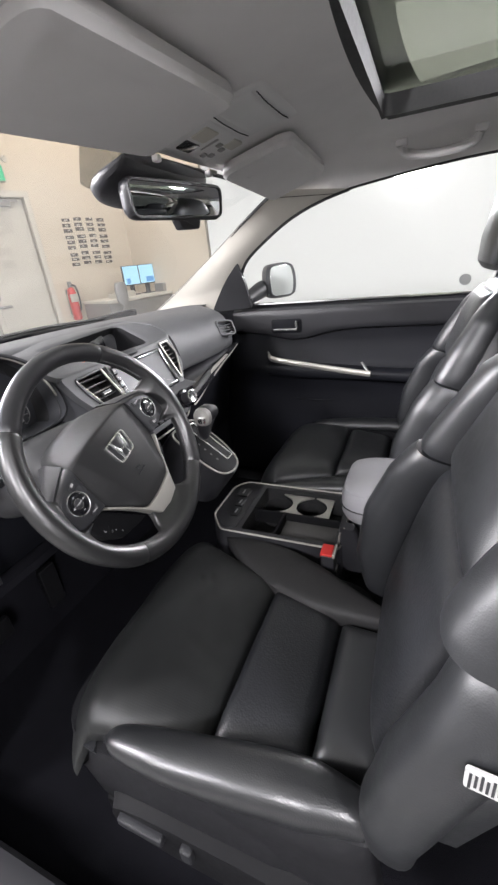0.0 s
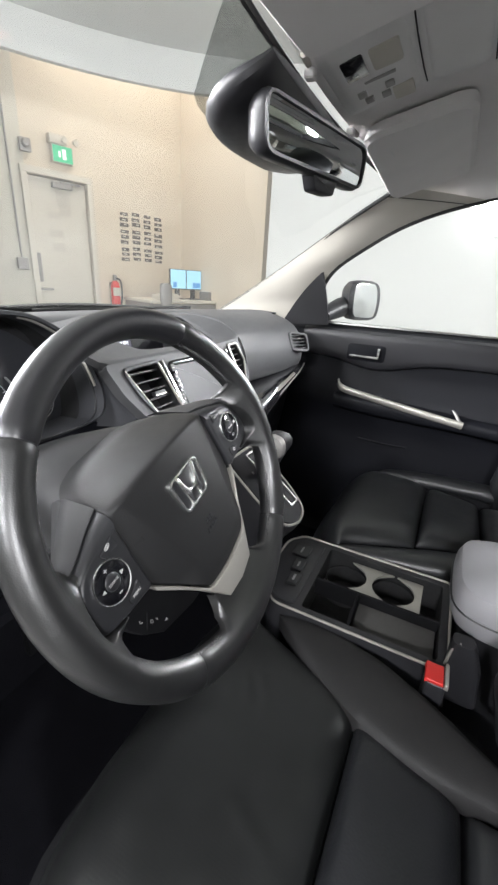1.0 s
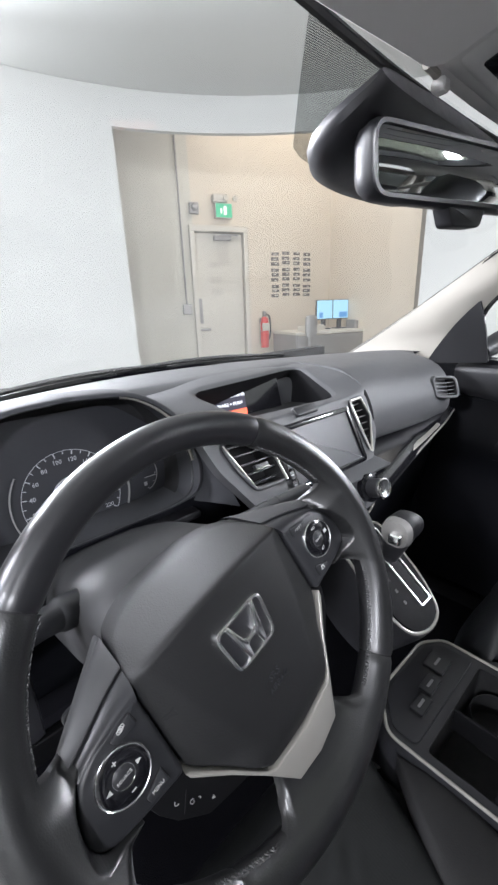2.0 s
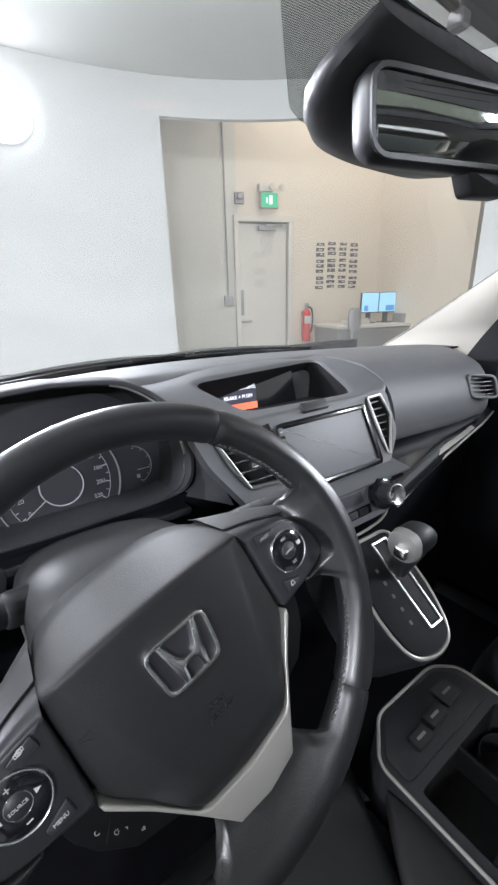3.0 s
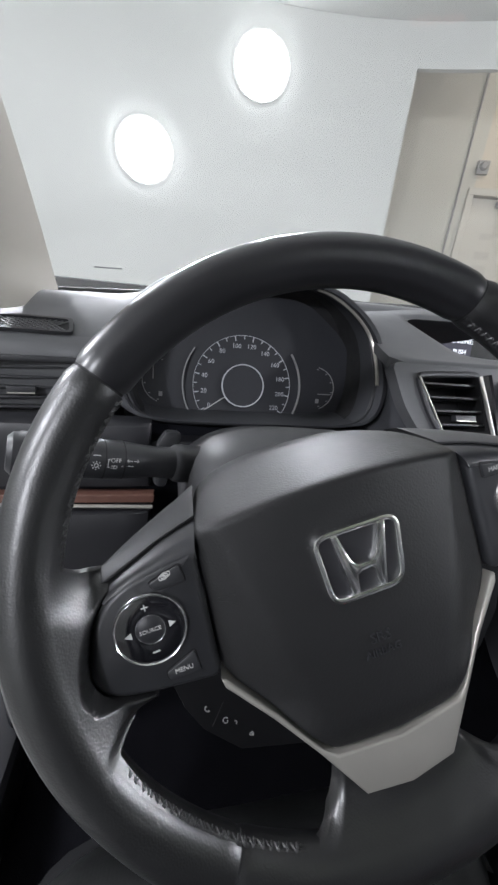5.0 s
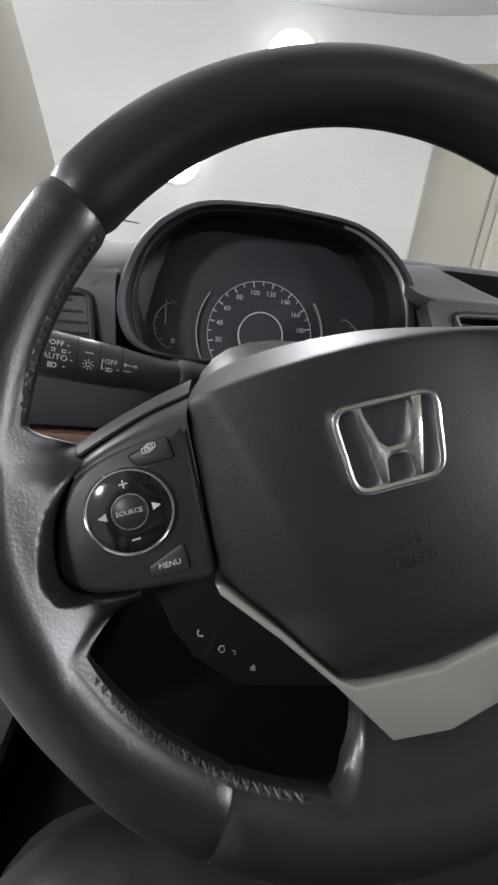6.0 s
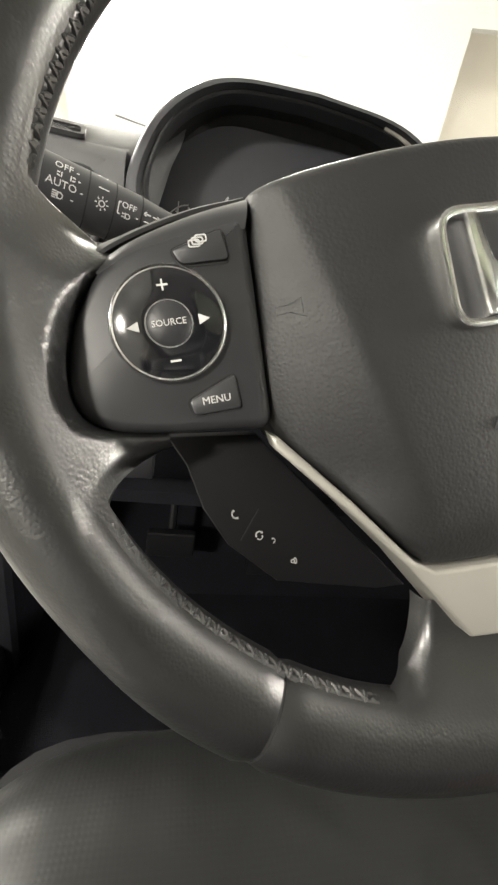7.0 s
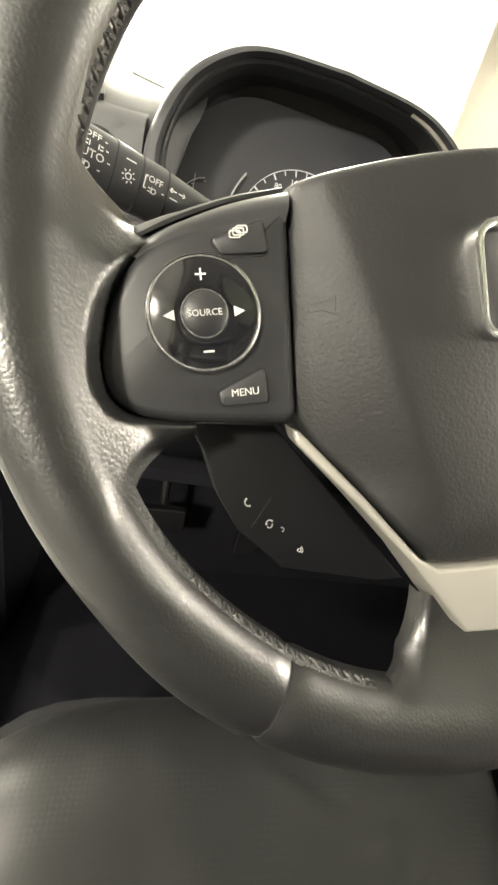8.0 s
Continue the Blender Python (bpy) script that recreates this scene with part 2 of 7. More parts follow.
def part(name, bm, material, parent, label="", local=False, sharp=35):
    """One bmesh becomes one mesh object under a thing or part; its points are in world metres, or in the parent's own frame."""
    me = bpy.data.meshes.new(name)
    bmesh.ops.recalc_face_normals(bm, faces=bm.faces)
    bm.to_mesh(me)
    bm.free()
    for p in me.polygons:
        p.use_smooth = True
    me.set_sharp_from_angle(angle=radians(sharp))
    me.materials.append(material)
    ob = new(name, me)
    if parent is not None:
        ob.parent = parent
        if not local:
            ob.matrix_parent_inverse = place_of(parent).inverted()
    if label:
        ob["label"] = label
    return ob


def solo(name, bm, material, label, category, group="", kind=""):
    return tagged(part(name, bm, material, None), label, category, group, kind)


def share(ob, name, matrix, parent):
    """Another object on the same mesh, at a pose in the parent's frame."""
    o = new(name, ob.data)
    o.parent = parent
    o.matrix_basis = matrix
    return o


def loft(rings, caps=True, closed=False, bm=None):
    bm = bm or bmesh.new()
    rows = [[bm.verts.new(p) for p in r] for r in rings]
    k = len(rows[0])
    pairs = list(zip(rows, rows[1:])) + ([(rows[-1], rows[0])] if closed else [])
    for a, b in pairs:
        for i in range(k):
            j = (i + 1) % k
            bm.faces.new((a[i], a[j], b[j], b[i]))
    if caps and not closed:
        bm.faces.new(rows[0][::-1])
        bm.faces.new(rows[-1])
    return bm


def oval(c, ax, ay, a, b, n=2.0, k=20):
    c, ax, ay = Vector(c), Vector(ax), Vector(ay)
    out = []
    for i in range(k):
        t = 2 * math.pi * i / k
        u, v = math.cos(t), math.sin(t)
        out.append(c + ax * (a * math.copysign(abs(u) ** (2 / n), u)) + ay * (b * math.copysign(abs(v) ** (2 / n), v)))
    return out


def tube(points, radius, k=10, closed=False, flat=1.0, up=(0, 0, 1)):
    """A round bar along points; radius may be a list."""
    pts = [Vector(p) for p in points]
    rings = []
    for i, p in enumerate(pts):
        a = pts[i - 1] if (i or closed) else pts[i]
        b = pts[(i + 1) % len(pts)] if (i < len(pts) - 1 or closed) else pts[i]
        d = (b - a).normalized()
        side = d.cross(Vector(up))
        side = side.normalized() if side.length > 1e-5 else Vector((1, 0, 0))
        u = side.cross(d).normalized()
        r = radius[i] if isinstance(radius, (list, tuple)) else radius
        rings.append(oval(p, side, u, r, r * flat, 2, k))
    return loft(rings, not closed, closed)


def smooth_path(points, per=6):
    """A Catmull-Rom curve through the points."""
    p = [Vector(q) for q in points]
    p = [2 * p[0] - p[1]] + p + [2 * p[-1] - p[-2]]
    out = []
    for i in range(1, len(p) - 2):
        for j in range(per):
            t = j / per
            a, b, c, d = p[i - 1:i + 3]
            out.append(0.5 * ((2 * b) + (c - a) * t + (2 * a - 5 * b + 4 * c - d) * t * t + (3 * b - a - 3 * c + d) * t ** 3))
    return out + [p[-2]]


def box(c, s, bevel=0.0, m=None, bm=None):
    bm = bm or bmesh.new()
    made = bmesh.ops.create_cube(bm, size=1.0, matrix=(m or Matrix()) @ Matrix.Translation(c) @ Matrix.Diagonal((*s, 1)))
    if bevel:
        es = list({e for v in made["verts"] for e in v.link_edges})
        bmesh.ops.bevel(bm, geom=es, offset=bevel, segments=3, profile=0.6, affect="EDGES")
    return bm


def plate(outline, low, high, bevel=0.0, m=None, segments=2):
    """A flat outline (x, y) made solid from z = low to high, its upper edge rounded."""
    bm = bmesh.new()
    m = m or Matrix()
    top = [bm.verts.new((x, y, high)) for x, y in outline]
    bot = [bm.verts.new((x, y, low)) for x, y in outline]
    f = bm.faces.new(top)
    bm.faces.new(bot[::-1])
    k = len(outline)
    for i in range(k):
        bm.faces.new((top[i], bot[i], bot[(i + 1) % k], top[(i + 1) % k]))
    bmesh.ops.recalc_face_normals(bm, faces=bm.faces)
    if bevel:
        bmesh.ops.bevel(bm, geom=list(f.edges), offset=bevel, segments=segments, profile=0.5, affect="EDGES")
    bm.transform(m)
    return bm


def rounded(outline, r, k=4):
    """The outline with its corners rounded."""
    out = []
    n = len(outline)
    for i in range(n):
        p, a, b = Vector(outline[i]), Vector(outline[i - 1]), Vector(outline[(i + 1) % n])
        ra = min(r, (a - p).length * 0.45)
        rb = min(r, (b - p).length * 0.45)
        s, e = p + (a - p).normalized() * ra, p + (b - p).normalized() * rb
        for j in range(k + 1):
            t = j / k
            q = s * (1 - t) ** 2 + p * 2 * t * (1 - t) + e * t * t
            out.append((q.x, q.y))
    return out


def frame_ring(outer, inner, low, high, m=None, bevel=0.0):
    """A flat frame between two outlines of the same count."""
    bm = bmesh.new()
    rows = [[bm.verts.new((x, y, z)) for x, y in o] for o, z in ((outer, low), (outer, high), (inner, high), (inner, low))]
    k = len(outer)
    for a, b in zip(rows, rows[1:] + rows[:1]):
        for i in range(k):
            bm.faces.new((a[i], a[(i + 1) % k], b[(i + 1) % k], b[i]))
    if bevel:
        es = [e for e in bm.edges if e.verts[0] in rows[1] + rows[2] and e.verts[1] in rows[1] + rows[2] and ((e.verts[0] in rows[1]) == (e.verts[1] in rows[1]))]
        bmesh.ops.bevel(bm, geom=es, offset=bevel, segments=2, profile=0.5, affect="EDGES")
    bm.transform(m or Matrix())
    return bm


def offset(outline, d):
    """The outline moved inwards by d (for round, convex outlines)."""
    cx = sum(p[0] for p in outline) / len(outline)
    cy = sum(p[1] for p in outline) / len(outline)
    out = []
    n = len(outline)
    for i in range(n):
        a, p, b = Vector(outline[i - 1]), Vector(outline[i]), Vector(outline[(i + 1) % n])
        t = (b - a)
        t = t.normalized() if t.length > 1e-9 else Vector((1, 0))
        nrm = Vector((-t.y, t.x))
        if nrm.dot(Vector((cx, cy)) - p) < 0:
            nrm = -nrm
        q = p + nrm * d
        out.append((q.x, q.y))
    return out


def pillow(c00, c10, c11, c01, up, thick, nx=18, ny=18, power=7.0, crown=0.0, shape=None):
    """A padded panel over four corners: rounded edges, flat back."""
    c00, c10, c11, c01, up = (Vector(c) for c in (c00, c10, c11, c01, up))
    up = up.normalized()
    bm = bmesh.new()

    def at(s, t):
        a, b = (s + 1) / 2, (t + 1) / 2
        return c00 * (1 - a) * (1 - b) + c10 * a * (1 - b) + c11 * a * b + c01 * (1 - a) * b

    grid = []
    for j in range(ny + 1):
        t = math.sin(math.pi / 2 * (2 * j / ny - 1))
        row = []
        for i in range(nx + 1):
            s = math.sin(math.pi / 2 * (2 * i / nx - 1))
            e = max(0.0, (1 - abs(s) ** power)) ** 0.5 * max(0.0, (1 - abs(t) ** power)) ** 0.5
            h = thick * e + crown * (1 - s * s) * (1 - t * t)
            p = at(s, t) + up * h
            if shape:
                p = shape(p, s, t)
            row.append(bm.verts.new(p))
        grid.append(row)
    for j in range(ny):
        for i in range(nx):
            bm.faces.new((grid[j][i], grid[j][i + 1], grid[j + 1][i + 1], grid[j + 1][i]))
    edge = grid[0] + [r[-1] for r in grid[1:]] + grid[-1][-2::-1] + [r[0] for r in grid[-2:0:-1]]
    low = [bm.verts.new(v.co - up * 0.02) for v in edge]
    k = len(edge)
    for i in range(k):
        bm.faces.new((edge[i], low[i], low[(i + 1) % k], edge[(i + 1) % k]))
    bm.faces.new(low[::-1])
    return bm


def sheet(nx, ny, f, thick=0.0, keep=None):
    """A surface f(i, j) over a grid, given thickness along z or a direction."""
    bm = bmesh.new()
    g = [[bm.verts.new(f(i / nx, j / ny)) for i in range(nx + 1)] for j in range(ny + 1)]
    for j in range(ny):
        for i in range(nx):
            if keep is None or keep((i + 0.5) / nx, (j + 0.5) / ny):
                bm.faces.new((g[j][i], g[j][i + 1], g[j + 1][i + 1], g[j + 1][i]))
    loose = [v for v in bm.verts if not v.link_faces]
    bmesh.ops.delete(bm, geom=loose, context="VERTS")
    if thick:
        bmesh.ops.recalc_face_normals(bm, faces=bm.faces)
        bmesh.ops.solidify(bm, geom=list(bm.faces), thickness=thick)
    return bm


def grid_mesh(rows):
    bm_ = bmesh.new()
    vs = [[bm_.verts.new(p) for p in r] for r in rows]
    for a, b in zip(vs, vs[1:]):
        for i in range(len(a) - 1):
            bm_.faces.new((a[i], a[i + 1], b[i + 1], b[i]))
    return bm_


def lettering(name, text, size, m, material, parent, label="", local=False, deep=0.0002, align="CENTER"):
    cu = bpy.data.curves.new(name, "FONT")
    cu.body, cu.size, cu.extrude, cu.align_x, cu.align_y = text, size, deep, align, "CENTER"
    cu.resolution_u = 2
    tmp = bpy.data.objects.new(name, cu)
    me = bpy.data.meshes.new_from_object(tmp)
    bpy.data.objects.remove(tmp)
    bm = bmesh.new()
    bm.from_mesh(me)
    bpy.data.meshes.remove(me)
    bm.transform(m)
    return part(name, bm, material, parent, label, local)


def spin(profile, m=None, k=32):
    """A turned solid: (radius, height) pairs round z."""
    rings = [[Vector((r * math.cos(2 * math.pi * i / k), r * math.sin(2 * math.pi * i / k), h)) for i in range(k)] for r, h in profile]
    bm = loft(rings)
    bm.transform(m or Matrix())
    return bm


def facing(at, normal, up=(0, 0, 1)):
    """A pose whose z looks along normal and whose y is as near to up as can be."""
    z = Vector(normal).normalized()
    x = Vector(up).cross(z).normalized()
    y = z.cross(x)
    m = Matrix((x, y, z)).transposed().to_4x4()
    m.translation = at
    return m


def clamp(x, a=0.0, b=1.0):
    return max(a, min(b, x))


def step(a, b, x):
    t = clamp((x - a) / (b - a))
    return t * t * (3 - 2 * t)


# ---------------------------------------------------------------- the booth and the office beyond it
def arc(r, a0, a1, k, z):
    return [V3(r * math.cos(radians(a0 + (a1 - a0) * i / k)), r * math.sin(radians(a0 + (a1 - a0) * i / k)), z) for i in range(k + 1)]


def booth_wall(a0, a1, k, z0, z1, name, label):
    bm = bmesh.new()
    R = BOOTH_R
    rows = [arc(R, a0, a1, k, z0), arc(R, a0, a1, k, z1), arc(R + 0.05, a0, a1, k, z1), arc(R + 0.05, a0, a1, k, z0)]
    vs = [[bm.verts.new(p) for p in r] for r in rows]
    for a, b in zip(vs, vs[1:] + vs[:1]):
        for i in range(k):
            bm.faces.new((a[i], a[i + 1], b[i + 1], b[i]))
    bm.faces.new([r[0] for r in vs])
    bm.faces.new([r[-1] for r in vs][::-1])
    return solo(name, bm, BOOTH, label, "wall", kind="structure")


OPEN_A, OPEN_B, OPEN_TOP = 26.6, 69.5, 2.62
booth_wall(OPEN_B, 360 + OPEN_A, 96, 0, BOOTH_TOP, "wall_booth", "matt white curved photo booth wall, slightly scuffed")
booth_wall(OPEN_A, OPEN_B, 20, OPEN_TOP, BOOTH_TOP, "wall_lintel", "white curved lintel over the booth opening")

solo("ceiling", spin([(0.001, BOOTH_TOP + 0.002), (BOOTH_R + 0.04, BOOTH_TOP + 0.002), (BOOTH_R + 0.04, BOOTH_TOP + 0.06), (0.001, BOOTH_TOP + 0.06)], k=72), BOOTH,
     "flat white round booth ceiling", "ceiling", kind="structure")
solo("floor", box((0, 0, -0.05), (16, 16, 0.1)), BOOTH_FLOOR, "pale smooth studio floor", "floor", kind="structure")

for angle, high in LAMPS:
    c, s = math.cos(radians(angle)), math.sin(radians(angle))
    m = facing((c * (BOOTH_R - 0.012), s * (BOOTH_R - 0.012), high), (-c, -s, 0))
    lamp = thing("wall_lamp", m.translation, "round white studio lamp set in the booth wall", "lamp", "lamps round the booth")
    part("rim", frame_ring([(0.205 * math.cos(i * math.pi / 18), 0.205 * math.sin(i * math.pi / 18)) for i in range(36)],
                           [(0.192 * math.cos(i * math.pi / 18), 0.192 * math.sin(i * math.pi / 18)) for i in range(36)], -0.02, 0.004, m), BOOTH, lamp)
    part("diffuser", spin([(0.001, -0.018), (0.191, -0.018), (0.189, 0.012), (0.17, 0.036), (0.11, 0.052), (0.001, 0.058)], m, 36), LAMP_GLOW, lamp, "glowing white diffuser")

# the office: a long wall with a door, and a side wall that comes back to the booth
TH = radians(-20)
WALL_O = V3(2.955, 3.6, 0)
WX = V3(math.cos(TH), math.sin(TH), 0)
WN = V3(math.sin(TH), -math.cos(TH), 0)
ROOM = Matrix((WX, -WN, V3(0, 0, 1))).transposed().to_4x4()
ROOM.translation = WALL_O
HIGH = 3.5


def room_box(c, s, bevel=0.0):
    return box(c, s, bevel, ROOM)


def wall_at(a, b, d=0.0, z=0.0):
    return WALL_O + WX * a + WN * d + V3(0, 0, z)


DOOR_L, DOOR_R, DOOR_H = -0.655, -0.06, 2.10
CORNER = 1.13
bm = room_box(((-4.0 + DOOR_L) / 2, 0.08, HIGH / 2), (4.0 + DOOR_L, 0.16, HIGH))
solo("wall_office_west", bm, GREYGREEN, "pale painted concrete block wall beside the office door", "wall", kind="structure")
solo("wall_office_north", room_box(((DOOR_R + CORNER) / 2, 0.08, HIGH / 2), (CORNER - DOOR_R, 0.16, HIGH)), BEIGE, "beige painted block wall of the office", "wall", kind="structure")
solo("wall_over_door", room_box(((DOOR_L + DOOR_R) / 2, 0.08, (DOOR_H + HIGH) / 2), (DOOR_R - DOOR_L, 0.156, HIGH - DOOR_H)), BEIGE, "beige painted wall over the office door", "wall", kind="structure")
solo("wall_office_east", room_box((CORNER + 0.08, -0.72, HIGH / 2), (0.16, 1.6, HIGH)), BEIGE, "beige painted side wall of the office", "wall", kind="structure")
solo("ceiling_office", room_box((-0.8, -1.0, HIGH + 0.05), (6.5, 3.4, 0.1)), OFFICE_CEIL, "plain office ceiling", "ceiling", kind="structure")
solo("wall_office_far", room_box((-3.9, -0.8, HIGH / 2), (0.16, 2.0, HIGH)), GREYGREEN, "pale painted end wall", "wall", kind="structure")

door = tagged(new("door_1"), "pale painted metal door, shut, with papers taped on", "door", kind="structure")
door.location = wall_at((DOOR_L + DOOR_R) / 2, 0)
W = DOOR_R - DOOR_L
mid = (DOOR_L + DOOR_R) / 2
part("door_leaf", room_box((mid, 0.05, DOOR_H / 2), (W - 0.02, 0.045, DOOR_H - 0.02), 0.004), DOOR_PAINT, door)
part("frame_side", room_box((DOOR_L - 0.022, -0.012, DOOR_H / 2), (0.055, 0.05, DOOR_H), 0.006), DOOR_PAINT, door)
part("frame_side", room_box((DOOR_R + 0.022, -0.012, DOOR_H / 2), (0.055, 0.05, DOOR_H), 0.006), DOOR_PAINT, door)
part("frame_head", room_box((mid, -0.012, DOOR_H + 0.03), (W + 0.10, 0.05, 0.06), 0.006), DOOR_PAINT, door)
closer = part("door_closer", room_box((mid + 0.04, 0.0, DOOR_H - 0.06), (0.20, 0.05, 0.05), 0.008), METAL, door, "grey metal door closer")
part("closer_arm", room_box((mid + 0.12, -0.02, DOOR_H - 0.03), (0.20, 0.02, 0.02), 0.004), METAL, closer)
part("push_plate", room_box((DOOR_L + 0.028, 0.022, 1.26), (0.06, 0.006, 0.28), 0.002), METAL, door, "grey metal push plate")
part("lever_handle", room_box((DOOR_L + 0.07, -0.01, 1.05), (0.13, 0.05, 0.025), 0.008), METAL, door, "metal lever handle")
for a, z, w, h in ((0.05, 1.95, 0.14, 0.18), (0.06, 1.83, 0.12, 0.12), (-0.06, 1.77, 0.12, 0.06), (-0.05, 1.60, 0.14, 0.07), (-0.04, 1.47, 0.13, 0.08)):
    part("paper", room_box((mid + a, 0.024, z), (w, 0.004, h)), PAPER, door, "paper notice taped to the door")

sign = thing("exit_sign", wall_at(-0.303, 0, 0, 2.305), "green lit exit sign over the office door", "exit sign")
part("sign_housing", room_box((-0.303, -0.035, 2.305), (0.20, 0.06, 0.15), 0.008), PAPER, sign)
part("sign_face", room_box((-0.303, -0.068, 2.305), (0.185, 0.006, 0.135)), EXIT_GREEN, sign, "glowing green face")
part("sign_mark", room_box((-0.29, -0.073, 2.305), (0.035, 0.004, 0.085)), EXIT_WHITE, sign, "pale bar mark")
part("sign_mark", room_box((-0.335, -0.073, 2.30), (0.02, 0.004, 0.05)), EXIT_WHITE, sign, "pale bar mark")
lamp_box = thing("emergency_light", wall_at(-0.34, 0, 0, 2.42), "pale twin-head emergency light above the exit sign", "emergency light")
part("case", room_box((-0.345, -0.05, 2.42), (0.16, 0.08, 0.08), 0.01), PAPER, lamp_box)
for a in (-0.30, -0.19):
    part("lamp_head", spin([(0.001, 0), (0.015, 0), (0.032, 0.04), (0.028, 0.05), (0.001, 0.045)], ROOM @ facing((a, -0.08, 2.42), (0.2, -1, -0.1)), 14), PAPER, lamp_box)
siren = thing("alarm_horn", wall_at(-0.635, 0, 0, 2.32), "grey wall alarm horn on a conduit box", "alarm")
part("back_box", room_box((-0.635, -0.025, 2.32), (0.10, 0.05, 0.11), 0.008), METAL, siren)
part("horn_face", spin([(0.001, 0.03), (0.025, 0.028), (0.036, 0.016), (0.038, 0)], ROOM @ facing((-0.635, -0.05, 2.33), (0, -1, 0)), 18), METAL, siren)
pipe = thing("conduit", wall_at(-0.79, 0), "thin grey electrical conduit running down the wall", "conduit")
part("pipe", tube([ROOM @ V3(-0.79, -0.015, z) for z in (1.3, 1.8, 2.4, 3.4)], 0.009, 8), METAL, pipe)
part("junction_box", room_box((-0.79, -0.025, 1.285), (0.10, 0.05, 0.11), 0.008), METAL, pipe)

board = thing("photo_wall", wall_at(0.57, 0, 0, 1.65), "rows of small printed photographs taped to the beige wall", "photos")
for c in range(4):
    for g in range(3):
        for r in range(3):
            a = 0.345 + c * 0.148 + random.uniform(-0.004, 0.004)
            z = 1.895 - g * 0.182 - r * 0.054 - (0.012 if c in (0, 3) else 0.0) + random.uniform(-0.004, 0.004)
            card = part("photo_print", room_box((a, -0.003, z), (random.uniform(0.085, 0.108), 0.004, random.uniform(0.028, 0.038))), PHOTO, board)
            part("photo_patch", room_box((a + random.uniform(-0.02, 0.02), -0.0065, z + random.uniform(-0.008, 0.008)), (random.uniform(0.02, 0.05), 0.002, 0.012)), PAPER, card)

ext = thing("fire_extinguisher", wall_at(0.15, 0), "red fire extinguisher with a black hose hung on the wall", "fire extinguisher")
part("cylinder", spin([(0.001, 0.0), (0.046, 0.0), (0.052, 0.02), (0.052, 0.30), (0.04, 0.35), (0.02, 0.37), (0.001, 0.37)], Matrix.Translation(wall_at(0.15, 0, 0.09, 0.80)), 20), RED, ext)
part("valve", room_box((0.15, -0.09, 1.20), (0.04, 0.04, 0.07), 0.008), METAL, ext, "grey metal valve and lever")
part("hose", tube(smooth_path([ROOM @ V3(*p) for p in ((0.16, -0.11, 1.20), (0.20, -0.13, 1.16), (0.21, -0.13, 1.0), (0.195, -0.12, 0.9))]), 0.010, 8), PLASTIC, ext, "black rubber hose")
part("bracket", room_box((0.15, -0.012, 1.0), (0.06, 0.03, 0.3), 0.004), METAL, ext)
part("band", room_box((0.15, -0.09, 1.05), (0.085, 0.108, 0.09), 0.004), PAPER, ext, "pale instruction band")

desk = thing("desk", wall_at(0.8, 0, 0.45), "grey office desk by the wall with clutter on it", "desk")
part("desktop", room_box((0.80, -0.45, 0.985), (1.16, 0.62, 0.03), 0.004), DOOR_PAINT, desk)
part("front_panel", room_box((0.80, -0.74, 0.56), (1.10, 0.02, 0.80)), METAL, desk)
for a in (0.25, 1.35):
    part("desk_side", room_box((a, -0.45, 0.485), (0.03, 0.58, 0.965)), METAL, desk)
for a in (0.785, 1.012):
    mon = thing("monitor", wall_at(a, 0, 0.45, 1.0), "flat monitor with a pale blue lit screen on the desk", "monitor", "monitors on the desk")
    part("screen_back", room_box((a, -0.43, 1.225), (0.222, 0.03, 0.225), 0.006), PLASTIC, mon)
    part("screen", room_box((a, -0.448, 1.228), (0.212, 0.004, 0.208)), MONITOR_GLOW, mon, "glowing pale blue screen")
    part("screen_window", room_box((a + 0.035 if a > 0.9 else a - 0.05, -0.452, 1.165), (0.11 if a > 0.9 else 0.05, 0.003, 0.06)), MONITOR_DARK, mon)
    part("stand", room_box((a, -0.42, 1.06), (0.05, 0.03, 0.13)), PLASTIC, mon)
    part("foot", room_box((a, -0.42, 1.006), (0.14, 0.12, 0.012), 0.004), PLASTIC, mon)
chair = thing("office_chair", wall_at(0.44, 0, 0.95), "grey upholstered office chair beside the desk", "chair")
part("backrest", loft([oval(ROOM @ V3(0.36, -0.85, z), WX, WN, w, 0.03, 3, 18) for z, w in ((0.95, 0.05), (1.0, 0.07), (1.14, 0.072), (1.17, 0.06), (1.18, 0.03))]), METAL, chair)
part("seat", loft([oval(ROOM @ V3(0.36, -1.05, z), WX, WN, w, w, 3, 18) for z, w in ((0.60, 0.14), (0.62, 0.18), (0.67, 0.18), (0.69, 0.14))]), METAL, chair)
part("post", tube([ROOM @ V3(0.36, -1.05, z) for z in (0.06, 0.6)], 0.025, 10), METAL, chair)
for i in range(5):
    q = i * 2 * math.pi / 5
    part("base_leg", tube([ROOM @ V3(0.36, -1.05, 0.10), ROOM @ V3(0.36 + 0.22 * math.cos(q), -1.05 + 0.22 * math.sin(q), 0.03)], [0.025, 0.03], 8), METAL, chair)
part("back_post", tube([ROOM @ V3(0.36, -0.93, 0.64), ROOM @ V3(0.36, -0.83, 0.74), ROOM @ V3(0.36, -0.83, 1.0)], 0.018, 8), METAL, chair)
clutter = thing("paper_tray", wall_at(0.58, 0, 0.5, 1.0), "pale paper tray with papers on the desk", "tray")
part("tray", room_box((0.56, -0.52, 1.025), (0.26, 0.2, 0.05), 0.006), PAPER, clutter)
